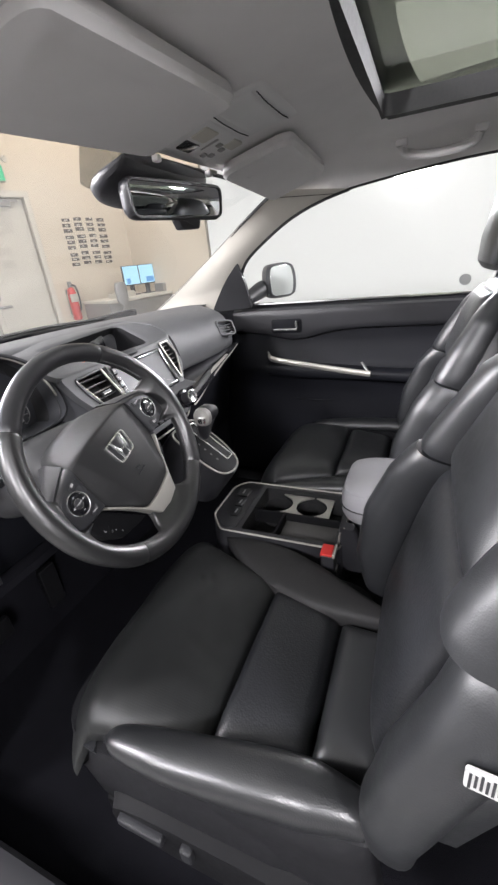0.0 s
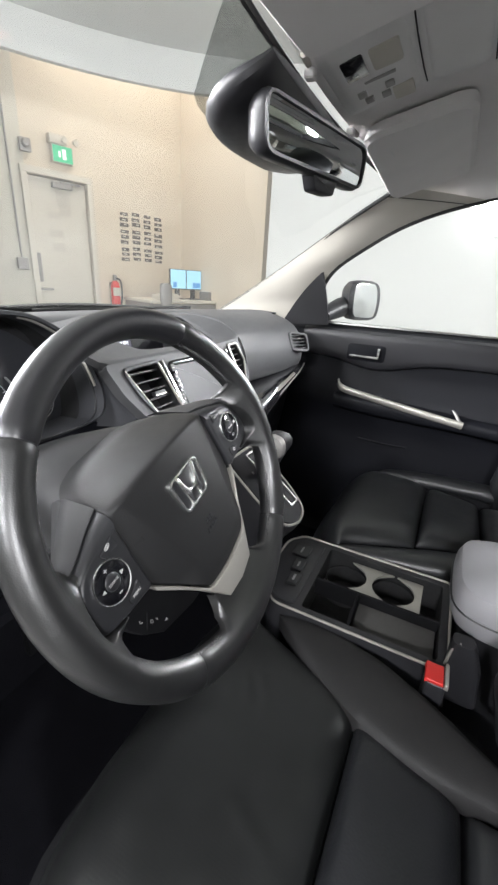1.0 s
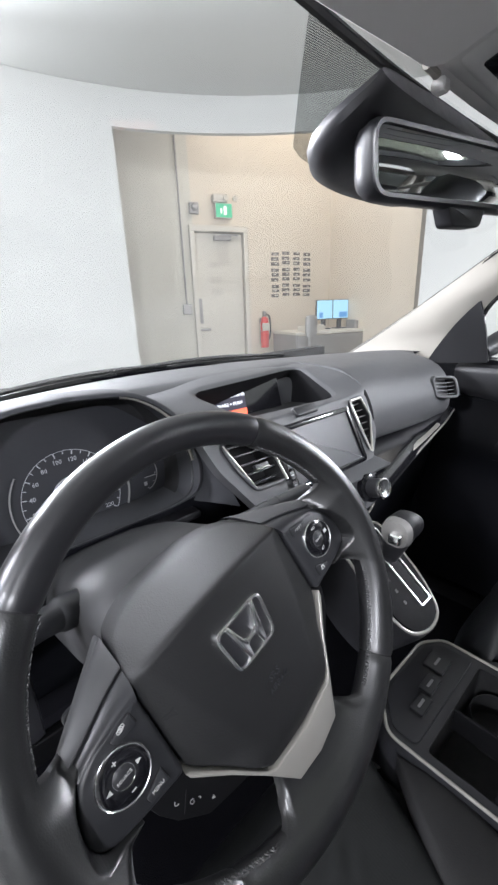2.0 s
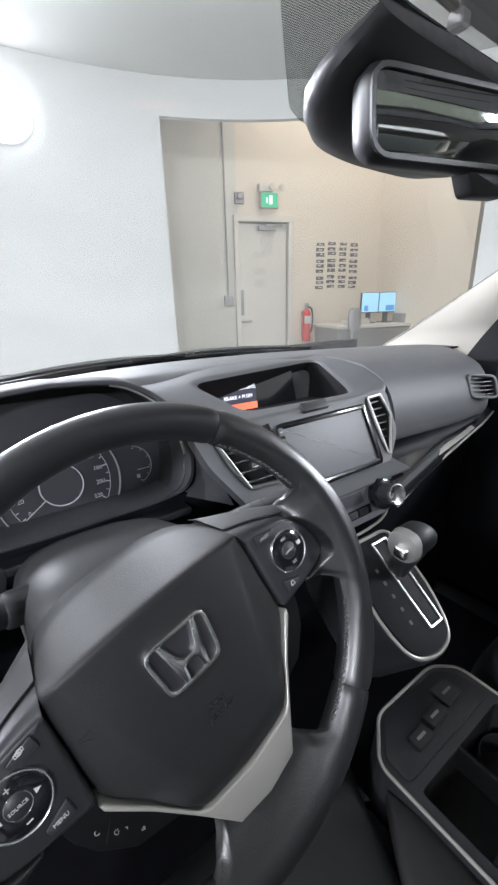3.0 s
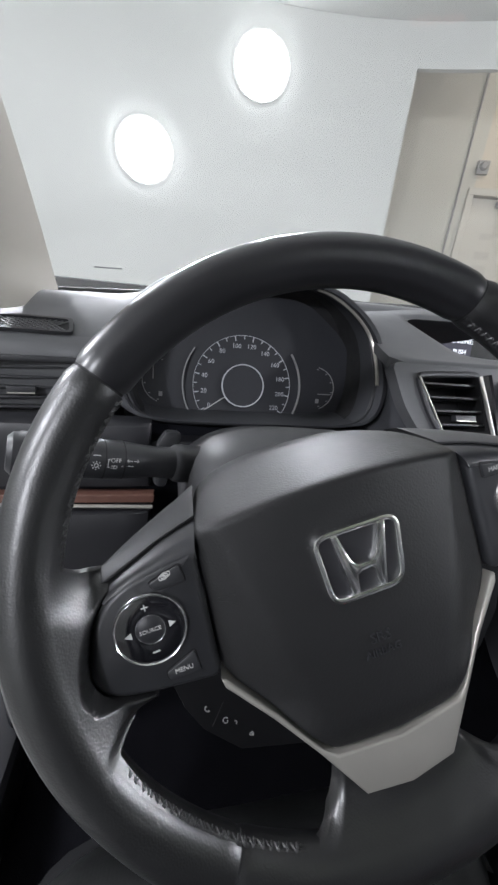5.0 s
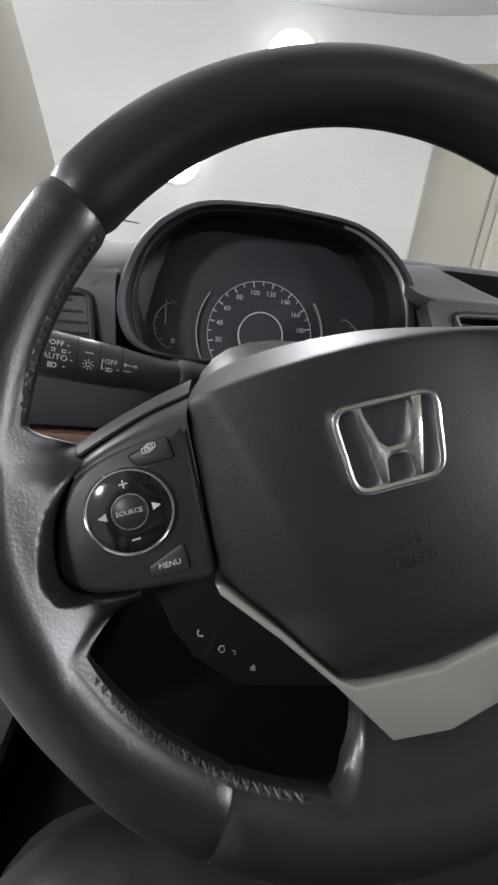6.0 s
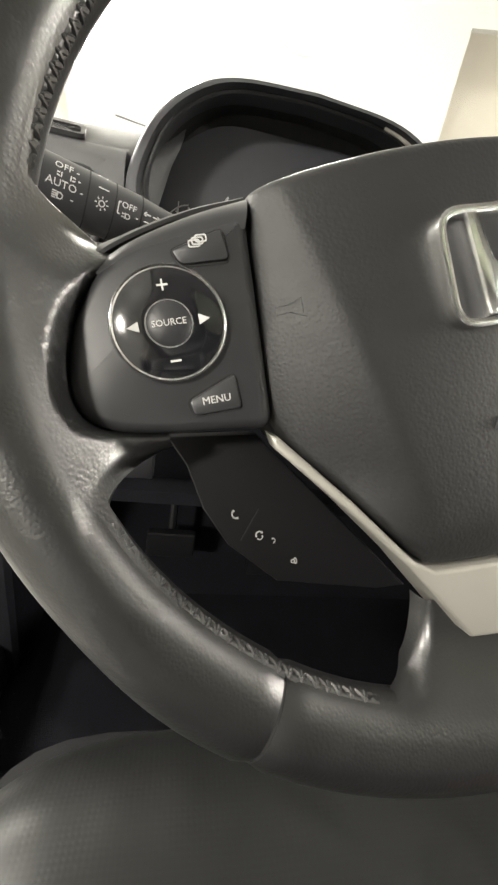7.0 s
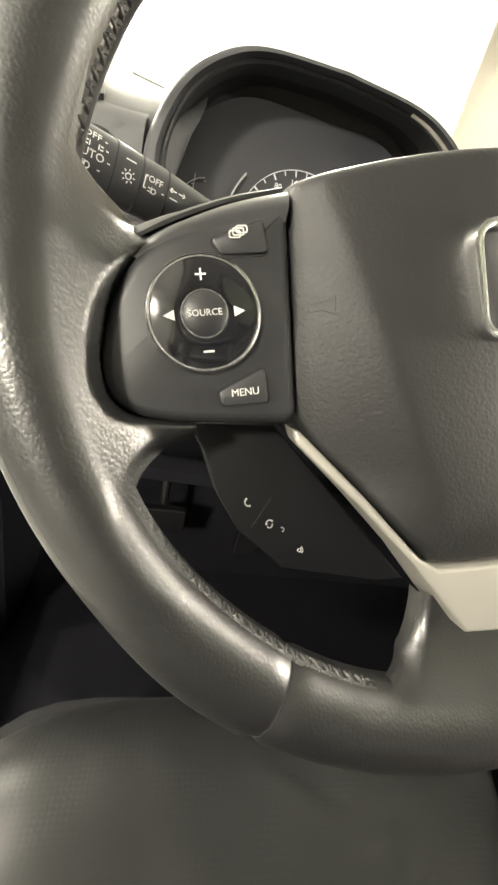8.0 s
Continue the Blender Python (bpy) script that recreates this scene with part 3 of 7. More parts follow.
part("papers", room_box((0.58, -0.53, 1.058), (0.20, 0.16, 0.014)), PAPER, clutter)
bin_box = thing("desk_box", wall_at(1.2, 0, 0.55, 1.0), "dark open box lying on the desk end", "box")
part("box_body", room_box((1.20, -0.56, 1.05), (0.24, 0.18, 0.10), 0.006), METAL, bin_box)
part("box_flap", room_box((1.30, -0.63, 1.11), (0.06, 0.09, 0.006), 0.002, ), METAL, bin_box)


# ---------------------------------------------------------------- the car: body, roof, glass
def glass_base(x):
    return 0.81 - 0.62 * x * x


def header_y(x):
    return 0.035 - 0.20 * x * x


def liner_z(x, y):
    back = header_y(x) - y
    z = 1.474 + 0.072 * (1 - math.exp(-max(back, 0) / 0.16)) + 0.02 * step(0.2, 0.9, back)
    edge = max(0.0, abs(x) - 0.38)
    return z - 0.9 * edge * edge - 6.5 * max(0.0, abs(x) - 0.50) ** 2


def shield(u, v, lift=0.0):
    """The windscreen: u from side to side, v from base to header."""
    lo, hi = -0.668 + 0.04 * v, 0.610 - 0.085 * v + 0.080 * math.sin(math.pi * v)
    x = lo + (hi - lo) * u
    y0, y1 = glass_base(x), header_y(x) + 0.01
    z0, z1 = 1.118 - 0.02 * x * x, 1.479 - 0.05 * x * x
    return V3(x, y0 + (y1 - y0) * v, z0 + (z1 - z0) * v + 0.045 * math.sin(math.pi * v) + lift)


glass = part("windscreen", sheet(40, 24, shield), SCREEN_GLASS, None)
tagged(glass, "large clear laminated windscreen", "windscreen")
glass.visible_shadow = False
frit = part("sensor_shade", sheet(10, 10, lambda u, v: shield(0.500 + (u - 0.5) * (0.18 + 0.18 * v), 0.850 + 0.15 * v - 0.02 * (1 - v) * (1 - (2 * u - 1) ** 4), -0.006)), FRIT, glass, "grey dotted shade band round the mirror mount")
frit.visible_shadow = False
part("edge_band", tube([shield(0.004 + 0.992 * i / 40, 0.006, -0.004) for i in range(41)], 0.008, 6), RUBBER, glass, "black glass edge band")
part("header_band", tube([shield(0.01 + 0.98 * i / 40, 0.994, -0.004) for i in range(41)], 0.0045, 6), RUBBER, glass, "black glass edge band")
for u in (0.006, 0.994):
    part("side_band", tube([shield(u, i / 24, -0.004) for i in range(25)], 0.005, 6), RUBBER, glass, "black glass edge band")
part("sticker_mark", sheet(4, 2, lambda u, v: shield(0.055 + 0.03 * u, 0.09 + 0.004 * v, -0.006)), GREY_INK, glass, "small printed glass mark")

roof_y1 = -2.1
SUN = (-0.36, 0.345, -0.92, -0.325)
liner_x = sorted(set([-0.50 + i / 40 for i in range(41)] + [SUN[0], SUN[1]]))


def headliner():
    bm = bmesh.new()
    ys = [0.0, 0.012, 0.03, 0.06, 0.1, 0.15, 0.2, 0.26, 0.36]
    g = []
    for x in liner_x:
        row = [header_y(x) - d for d in ys[:-1]]
        row += [SUN[3], -0.40, -0.5, -0.6, -0.7, -0.8, SUN[2], -1.1, -1.4, -1.8, roof_y1]
        col = []
        for i, y in enumerate(row):
            z = liner_z(x, y)
            if i == 0:
                z += 0.005
            col.append(bm.verts.new((x, y, z)))
        g.append((x, row, col))
    for (xa, ra, a), (xb, rb, b) in zip(g, g[1:]):
        for i in range(len(a) - 1):
            ym = (ra[i] + ra[i + 1]) / 2
            if SUN[0] < (xa + xb) / 2 < SUN[1] and SUN[2] < ym < SUN[3]:
                continue
            bm.faces.new((a[i], a[i + 1], b[i + 1], b[i]))
    bmesh.ops.recalc_face_normals(bm, faces=bm.faces)
    return bm


roof = thing("car_roof", (0, -0.7, 1.5), "grey cloth headliner with a tilted sunroof opening", "car roof")
part("headliner", headliner(), LINER, roof, "soft grey cloth headliner")
part("roof_skin", sheet(20, 20, lambda u, v: V3((u - 0.5) * 1.24, header_y((u - 0.5) * 1.24) + 0.03 - v * 2.2, liner_z(min(0.5, abs(u - 0.5) * 1.24), header_y((u - 0.5) * 1.24) - v * 2.2) + 0.05 - 0.035 * step(0.52, 0.62, abs(u - 0.5) * 1.24)),
                                     keep=lambda u, v: not (SUN[0] < (u - 0.5) * 1.24 < SUN[1] and SUN[2] < 0.06 - v * 2.2 < SUN[3])), BODY, roof)
si = rounded([(SUN[0] + 0.012, SUN[2] + 0.012), (SUN[1] - 0.012, SUN[2] + 0.012), (SUN[1] - 0.012, SUN[3] - 0.006), (SUN[0] + 0.012, SUN[3] - 0.006)], 0.02)
so2 = rounded([(SUN[0] - 0.02, SUN[2] - 0.02), (SUN[1] + 0.02, SUN[2] - 0.02), (SUN[1] + 0.02, SUN[3] + 0.02), (SUN[0] - 0.02, SUN[3] + 0.02)], 0.03)
part("sunroof_frame", frame_ring(so2, si, 1.540, 1.580), RUBBER, roof, "black sunroof frame")
sg = part("sunroof_glass", plate(so2, 1.582, 1.588), SUNGLASS, roof, "tinted sunroof glass")
sg.visible_shadow = False
grab = thing("grab_handle", (0.53, -0.42, 1.50), "grey folding grab handle over the side window", "grab handle")
part("grip", tube(smooth_path([(0.525, -0.36, 1.515), (0.545, -0.375, 1.495), (0.55, -0.45, 1.487), (0.545, -0.53, 1.495), (0.525, -0.545, 1.515)]), 0.011, 10), VISOR, grab)
for y in (-0.36, -0.545):
    part("mount", box((0.522, y, 1.518), (0.03, 0.03, 0.016), 0.005), VISOR, grab)


def visor(x0, x1, name, label):
    v = thing(name, ((x0 + x1) / 2, -0.08, 1.48), label, "sun visor", "sun visors")

    def top(x, y):
        return liner_z(x, y) - 0.012
    a, b = 0.012, -0.165
    out = rounded([(x0, b), (x1, b), (x1, a), (x0, a)], 0.035, 5)
    bm = bmesh.new()
    n = len(out)
    lay = []
    for dz, d in ((0.006, 0.004), (-0.002, 0.0), (-0.010, 0.0), (-0.018, 0.007)):
        ring = offset(out, d) if d else out
        lay.append([bm.verts.new((x, y, top(x, y) + dz)) for x, y in ring])
    for p, q in zip(lay, lay[1:]):
        for i in range(n):
            bm.faces.new((p[i], p[(i + 1) % n], q[(i + 1) % n], q[i]))
    inner = offset(out, 0.007)
    cen = [bm.verts.new(((x0 + x1) / 2 + (x - (x0 + x1) / 2) * 0.6, (a + b) / 2 + (y - (a + b) / 2) * 0.6, top((x0 + x1) / 2 + (x - (x0 + x1) / 2) * 0.6, (a + b) / 2 + (y - (a + b) / 2) * 0.6) - 0.022)) for x, y in inner]
    for i in range(n):
        bm.faces.new((lay[-1][i], lay[-1][(i + 1) % n], cen[(i + 1) % n], cen[i]))
    bm.faces.new(cen)
    bm.faces.new(lay[0][::-1])
    part("visor_board", bm, VISOR, v)
    inner_x = x1 if abs(x1) < abs(x0) else x0
    part("pivot_rod", tube([(inner_x, 0.018, top(inner_x, 0.0) - 0.006), (inner_x + math.copysign(0.03, -inner_x), 0.022, top(inner_x, 0.0) - 0.004)], 0.004, 8), CREAM, v)
    part("clip", box((inner_x + math.copysign(0.035, -inner_x), 0.02, top(inner_x, 0.02) - 0.004), (0.014, 0.014, 0.012), 0.004), VISOR, v, "grey plastic visor clip")
    return v


visor(-0.52, -0.115, "sun_visor", "grey vinyl sun visor folded up against the roof")
pv = visor(0.16, 0.50, "sun_visor", "grey vinyl sun visor with raised seam lines, folded up")
for off in (0.0, -0.010):
    part("seam_line", tube([(0.235 + 0.022 * i, -0.028 - 0.0035 * i + off, liner_z(0.235 + 0.022 * i, -0.028 - 0.0035 * i + off) - 0.0335) for i in range(11)], 0.0012, 6), CONSOLE_GREY, pv)

oc = thing("overhead_console", (0.03, -0.08, 1.48), "grey overhead console with map lights and a glasses box", "console")


def oc_sheet(x0, x1, y0, y1, drop, k=0.9):
    def f(u, v):
        e = (1 - abs(2 * u - 1) ** 6) ** 0.5 * (1 - abs(2 * v - 1) ** 6) ** 0.5
        x, y = x0 + (x1 - x0) * u, y0 + (y1 - y0) * v
        return V3(x, y, liner_z(x, y) + 0.004 - drop * e)
    return sheet(24, 24, f)


part("console_body", oc_sheet(-0.092, 0.118, 0.026, -0.200, 0.012), CONSOLE_GREY, oc)
part("glasses_lid", oc_sheet(-0.084, 0.104, -0.097, -0.176, 0.017), CONSOLE_GREY, oc, "grey glasses box lid")
part("light_panel", oc_sheet(-0.080, 0.104, 0.012, -0.090, 0.018), CONSOLE_GREY, oc)


def oc_piece(name, x, y, w, d, deep, material, label="", turn=0.0):
    """A small flush piece in the light panel."""
    m = facing((x, y, liner_z(x, y) - 0.0135), (0, -0.25, -1), (0, 1, 0)) @ Matrix.Rotation(turn, 4, "Z")
    return part(name, plate(rounded([(-w, -d), (w, -d), (w, d), (-w, d)], min(w, d) * 0.3, 3), -0.003, deep, 0.0006, m), material, oc, label)


oc_piece("control_window", -0.030, -0.020, 0.025, 0.014, 0.0012, GLOSS, "dark glossy window")
oc_piece("map_light", -0.030, -0.058, 0.025, 0.018, 0.0016, PAPER, "clear map light lens")
oc_piece("map_light", 0.076, -0.066, 0.020, 0.014, 0.0016, PAPER, "clear map light lens")
oc_piece("switch_slot", 0.014, -0.034, 0.004, 0.030, 0.0010, METAL, "long grey switch slot")
for x, y in ((0.038, -0.016), (0.060, -0.022), (0.040, -0.052), (0.064, -0.044)):
    oc_piece("switch", x, y, 0.008, 0.006, 0.0030, METAL, "grey rocker switch")
for y0 in (-0.0935, -0.1785):
    part("lid_gap", tube([(x, y0, liner_z(x, y0) - 0.0105 + 0.004 * step(0.03, 0.10, abs(x - 0.01))) for x in [-0.074 + 0.0168 * i for i in range(11)]], 0.0010, 6), DARK, oc)


def side_curve(t, s):
    """The side window's upper edge, from sail panel to the rear."""
    pts = smooth_path([(0.712, 0.235, 1.19), (0.690, 0.185, 1.272), (0.66, 0.075, 1.345), (0.638, -0.034, 1.40), (0.624, -0.164, 1.438), (0.612, -0.30, 1.455), (0.602, -0.49, 1.470), (0.598, -0.62, 1.474)], 8)
    i = t * (len(pts) - 1)
    a = int(min(i, len(pts) - 2))
    p = pts[a].lerp(pts[a + 1], i - a)
    return V3(p.x * s, p.y, p.z)


def pillar(s, name, label):
    p = thing(name, (s * 0.62, 0.3, 1.2), label, "pillar trim", "windscreen pillars")

    def f(u, v):
        w0 = shield(0.990 if s > 0 else 0.015, 0.0 + 1.0 * v, -0.004)
        base = V3(s * 0.66, 0.335, 1.10)
        q = side_curve(clamp((v - 0.10) / 0.9) * 0.62, s) if v > 0.10 else base.lerp(side_curve(0, s), v / 0.10)
        m = w0.lerp(q, u)
        bulge = math.sin(math.pi * u) * 0.012
        return m + V3(-s * bulge * 0.8, -bulge * 0.9, -bulge * 0.15)
    part("pillar_trim", sheet(14, 36, f), CREAM, p)
    part("window_seal", tube([side_curve(0.62 * i / 24, s) + V3(s * 0.004, 0, 0) for i in range(25)], 0.007, 8), RUBBER, p, "black rubber seal")
    part("seam_line", tube([f(u / 10, 0.93) + V3(-s * 0.0005, -0.0005, 0) for u in range(11)], 0.0012, 6), DARK, p)
    return p


def roof_side(s):
    """The headliner's side, from its flat part down to the window's upper edge and on to the tail."""
    def f(u, v):
        b = side_curve(0.60 + 0.40 * clamp(v / 0.6), s)
        if v > 0.6:
            b = b.lerp(V3(s * 0.60, -2.06, 1.44), (v - 0.6) / 0.4)
        b += V3(-s * 0.003, 0, 0.002)
        y = b.y + (-0.018 - b.y) * (1 - clamp(v / 0.3))
        a = V3(s * 0.496, y, liner_z(0.496, y) - 0.0015)
        c = V3(s * 0.578, (y + b.y) / 2, a.z - 0.010)
        return a * (1 - u) ** 2 + c * (2 * u * (1 - u)) + b * u * u
    part("headliner_side", sheet(12, 40, f), LINER, roof, "soft grey cloth headliner edge")
    part("roof_seal", tube([f(1.0, i / 40) + V3(s * 0.007, 0, 0.001) for i in range(41)], 0.007, 8), RUBBER, roof, "black rubber window seal")


roof_side(1)
roof_side(-1)
pillar(1, "windscreen_pillar", "cream moulded windscreen pillar trim with a dark seal")
pillar(-1, "windscreen_pillar", "cream moulded windscreen pillar trim by the driver opening")


# ---------------------------------------------------------------- mirror
mx = V3(0.968, -0.245, 0.02).normalized()
mn = V3(-0.245, -0.955, -0.025).normalized()
my = mn.cross(mx).normalized()
mx = my.cross(mn).normalized()
mir_m = Matrix((mx, my, mn)).transposed().to_4x4()
mir_m.translation = V3(-0.026, 0.014, 1.401)
rv = thing("rear_view_mirror", (-0.026, 0.014, 1.40), "black rear-view mirror on a sensor housing under the windscreen", "mirror")
mo = rounded([(-0.125, -0.030), (0.122, -0.033), (0.128, 0.028), (-0.130, 0.034)], 0.02, 5)
bm = bmesh.new()
lay = []
for z, d in ((0.0, 0.0), (-0.006, -0.003), (-0.02, -0.002), (-0.032, 0.006), (-0.038, 0.02)):
    lay.append([V3(x, y, z) for x, y in (offset(mo, d) if d else mo)])
bm = loft(lay)
bm.transform(mir_m)
part("mirror_shell", bm, PLASTIC, rv)
part("mirror_glass", plate(offset(mo, 0.0035), -0.004, 0.0012, 0.0008, mir_m), DIM_MIRROR, rv, "silvered mirror glass")
part("mirror_lip", frame_ring(mo, offset(mo, 0.004), -0.003, 0.003, mir_m), PLASTIC, rv)
part("sensor_tab", plate(rounded([(0.0, -0.052), (0.05, -0.052), (0.058, -0.028), (-0.012, -0.028)], 0.006), -0.024, -0.003, 0.003, mir_m), PLASTIC, rv, "black button tab")
part("mirror_stem", tube([mir_m @ V3(0.01, 0.0, -0.03), (-0.005, 0.10, 1.42)], 0.014, 12), PLASTIC, rv)
hs = []
for v, w, d in ((1.0, 0.150, 0.018), (0.985, 0.158, 0.034), (0.96, 0.165, 0.045), (0.93, 0.167, 0.050), (0.90, 0.160, 0.050), (0.87, 0.140, 0.046), (0.845, 0.110, 0.038), (0.83, 0.072, 0.026), (0.823, 0.036, 0.012)):
    p = shield(0.5, v, -0.006)
    hs.append(oval((0.0, p.y - d * 0.25, p.z - d * 0.42 - 0.002), (1, 0, 0), V3(0, 0.4, 0.9).normalized(), w, d * 0.5 + 0.003, 2.6, 32))
part("sensor_housing", loft(hs), PLASTIC, rv, "black moulded sensor housing on the glass")


# ---------------------------------------------------------------- passenger door, pillars, rear of the cabin
def door_panel(s, y0, y1, name, label, detail):
    d = thing(name, (s * 0.72, (y0 + y1) / 2, 0.4), label, "car door", "car doors")

    def f(u, v):
        z = 0.35 + 0.755 * v
        y = y0 + (y1 - y0) * u
        x = 0.73 + 0.012 * step(0.85, 1.0, v) - 0.02 * step(0.80, 0.3, v) - 0.035 * math.exp(-((z - 0.86) / 0.07) ** 2)
        if v > 0.97:
            x += 0.04 * (v - 0.97) / 0.03
        return V3(s * x, y, z)
    part("door_trim", sheet(30, 40, f), DASH_LOW, d, "black moulded door trim")
    part("door_skin", box((s * 0.80, (y0 + y1) / 2, 0.72), (0.03, abs(y1 - y0), 0.75)), BODY, d, "pale grey painted door skin")
    part("sill_seal", tube([(s * 0.752, y0 + (y1 - y0) * i / 10, 1.107) for i in range(11)], 0.007, 8), CHROME if detail else RUBBER, d, "bright window sill strip" if detail else "")
    return d


pd = door_panel(1, 0.52, -0.66, "passenger_door", "closed black passenger door trim with silver pull strip", True)
# upper pad with a swept lower edge
def upper(u, v):
    y = 0.27 - 0.93 * u
    low = 1.0 - 0.036 * math.exp(-((u - 0.28) / 0.13) ** 2) + 0.012 * u
    z = low + (1.095 - low) * v
    e = (1 - abs(2 * v - 1) ** 5) ** 0.5
    return V3(0.728 - 0.020 * e, y, z)
part("upper_pad", sheet(30, 14, upper), PLASTIC, pd, "soft dark upper door pad")
handle = part("handle_bowl", plate(rounded([(-0.062, -0.028), (0.062, -0.028), (0.062, 0.026), (-0.062, 0.026)], 0.012), -0.01, 0.0015, 0.001, facing((0.7075, 0.045, 1.028), (-1, 0, 0))), DASH_LOW, pd, "recessed handle bowl")
part("inside_handle", box((0.700, 0.05, 1.014), (0.010, 0.096, 0.009), 0.003), CHROME, handle, "chrome inside door handle")
part("lock_tab", box((0.702, 0.004, 1.032), (0.008, 0.010, 0.028), 0.003), CHROME, handle, "small lock lever")
strip = smooth_path([(0.668, 0.115, 0.935), (0.650, 0.095, 0.912), (0.642, 0.02, 0.900), (0.638, -0.14, 0.877), (0.640, -0.285, 0.857)], 8)
part("pull_strip", tube(strip, [0.003 + 0.0045 * step(0.0, 0.25, i / (len(strip) - 1)) for i in range(len(strip))], 10, flat=1.5), SILVER, pd, "satin silver pull strip")
part("pull_end", tube([(0.642, -0.282, 0.855), (0.655, -0.262, 0.882), (0.668, -0.25, 0.893)], [0.006, 0.005, 0.003], 8), METAL, pd, "dull silver strip end")
arm_rest = [oval((0.684, y, 0.866 - 0.045 * (0.12 - y) / 0.4 * 0.4), (1, 0, 0), (0, 0, 1), 0.036, 0.026 + 0.004 * math.sin(i), 3, 16) for i, y in enumerate((0.12, 0.05, -0.05, -0.15, -0.25, -0.36, -0.48, -0.60))]
part("door_armrest", loft(arm_rest), DASH_LOW, pd, "black armrest with window switches")
for y in (0.03, -0.02):
    part("window_switch", box((0.668, y, 0.893), (0.022, 0.03, 0.012), 0.004), SATIN, pd)
part("speaker_rib", tube([(0.690, 0.02, 0.735), (0.6885, -0.08, 0.732), (0.690, -0.14, 0.735)], 0.0025, 8), DASH_LOW, pd)
sail = [(p.x, p.y, p.z) for p in smooth_path([(0.650, 0.334, 1.098), (0.656, 0.302, 1.155), (0.663, 0.262, 1.215), (0.672, 0.212, 1.272)], 4)] + [(0.690, 0.196, 1.190), (0.700, 0.182, 1.104)]
bm = bmesh.new()
a = [bm.verts.new(p) for p in sail]
b = [bm.verts.new(V3(*p) + V3(0.045, 0.012, 0)) for p in sail]
bm.faces.new(a)
bm.faces.new(b[::-1])
for i in range(len(sail)):
    bm.faces.new((a[i], b[i], b[(i + 1) % len(sail)], a[(i + 1) % len(sail)]))
bmesh.ops.bevel(bm, geom=list(bm.edges), offset=0.003, segments=2, affect="EDGES")
part("sail_panel", bm, PLASTIC, pd, "black triangular sail panel")

wg = part("side_window", sheet(20, 10, lambda u, v: (V3(0.752, 0.20 - 0.86 * u, 1.10)).lerp(side_curve(0.06 + 0.94 * u, 1), v)), GLASS, pd, "clear side window glass")
wg.visible_shadow = False
dot_m = facing((0.742, -0.565, 1.150), (-1, 0, 0.35))
part("window_sticker", spin([(0.001, 0.0), (0.018, 0.0), (0.018, 0.0015), (0.001, 0.0015)], dot_m, 20), GREY_INK, pd, "round grey sticker on the window")

sm = thing("wing_mirror", (0.9, 0.19, 1.14), "black wing mirror with a bright mirror glass", "wing mirror")
smm = facing((0.895, 0.118, 1.185), (-0.36, -0.93, 0.03))
smo = rounded([(-0.085, -0.06), (0.075, -0.065), (0.088, 0.0), (0.07, 0.062), (-0.075, 0.062), (-0.09, 0.02)], 0.035, 5)
bm = loft([[V3(x, y, 0.014) for x, y in smo], [V3(x, y, 0.0) for x, y in offset(smo, -0.006)], [V3(x * 0.94 + 0.008, y, -0.035) for x, y in offset(smo, -0.004)], [V3(x * 0.72 + 0.028, y * 0.88, -0.075) for x, y in smo], [V3(x * 0.4 + 0.04, y * 0.55, -0.098) for x, y in smo]])
bm.transform(smm)
part("mirror_shell", bm, PLASTIC, sm)
part("mirror_glass", plate([(x * 0.86 - 0.011, y * 0.93) for x, y in smo], 0.010, 0.0165, 0.001, smm), MIRROR, sm, "silvered mirror glass")
part("mirror_foot", tube([(0.735, 0.215, 1.130), (0.78, 0.20, 1.145), (0.815, 0.182, 1.158), (0.838, 0.176, 1.166)], [0.026, 0.030, 0.034, 0.030], 14), PLASTIC, sm, "black mirror foot")

# pillar behind the passenger door, with its belt
bp = thing("door_pillar", (0.66, -0.72, 1.0), "grey trimmed door pillar with a hanging seat belt", "pillar trim")
part("pillar_cover", loft([oval((x, y, z), (0, 1, 0), (1, 0, 0), 0.065, 0.03, 3.5, 20) for x, y, z in ((0.72, -0.72, 0.45), (0.72, -0.72, 0.9), (0.70, -0.725, 1.10), (0.65, -0.735, 1.32), (0.60, -0.74, 1.475))]), CREAM, bp)
part("belt", sheet(2, 14, lambda u, v: V3(0.60 - 0.05 * (1 - v), -0.70 + 0.046 * (u - 0.5), 0.48 + 0.90 * v), 0.0015), SEATBELT, bp, "black seat belt webbing")
part("belt_guide", box((0.612, -0.70, 1.37), (0.03, 0.07, 0.04), 0.008), PLASTIC, bp)

for s in (-1, 1):
    side = thing("rear_side_wall", (s * 0.70, -1.5, 0.3), "grey and black rear cabin side with a window opening", "side wall")
    part("lower_panel", box((s * 0.74, -1.47, 0.70), (0.06, 1.36, 0.80), 0.02), DASH_LOW, side)
    part("rail", tube([(s * 0.60, -0.62 - i * 0.075, 1.472 - 0.0009 * i * i) for i in range(20)], 0.03, 10), CREAM, side)
    part("rear_post", loft([oval((s * x, y, z), (0, 1, 0), (1, 0, 0), 0.10, 0.03, 3, 16) for x, y, z in ((0.73, -1.75, 0.9), (0.70, -1.78, 1.15), (0.62, -1.82, 1.45))]), CREAM, side)
    w = part("rear_window", sheet(8, 6, lambda u, v: V3(s * (0.75 - 0.14 * v), -0.78 - 0.95 * u, 1.09 + 0.36 * v)), PRIVACY, side, "tinted rear side window")
    w.visible_shadow = False
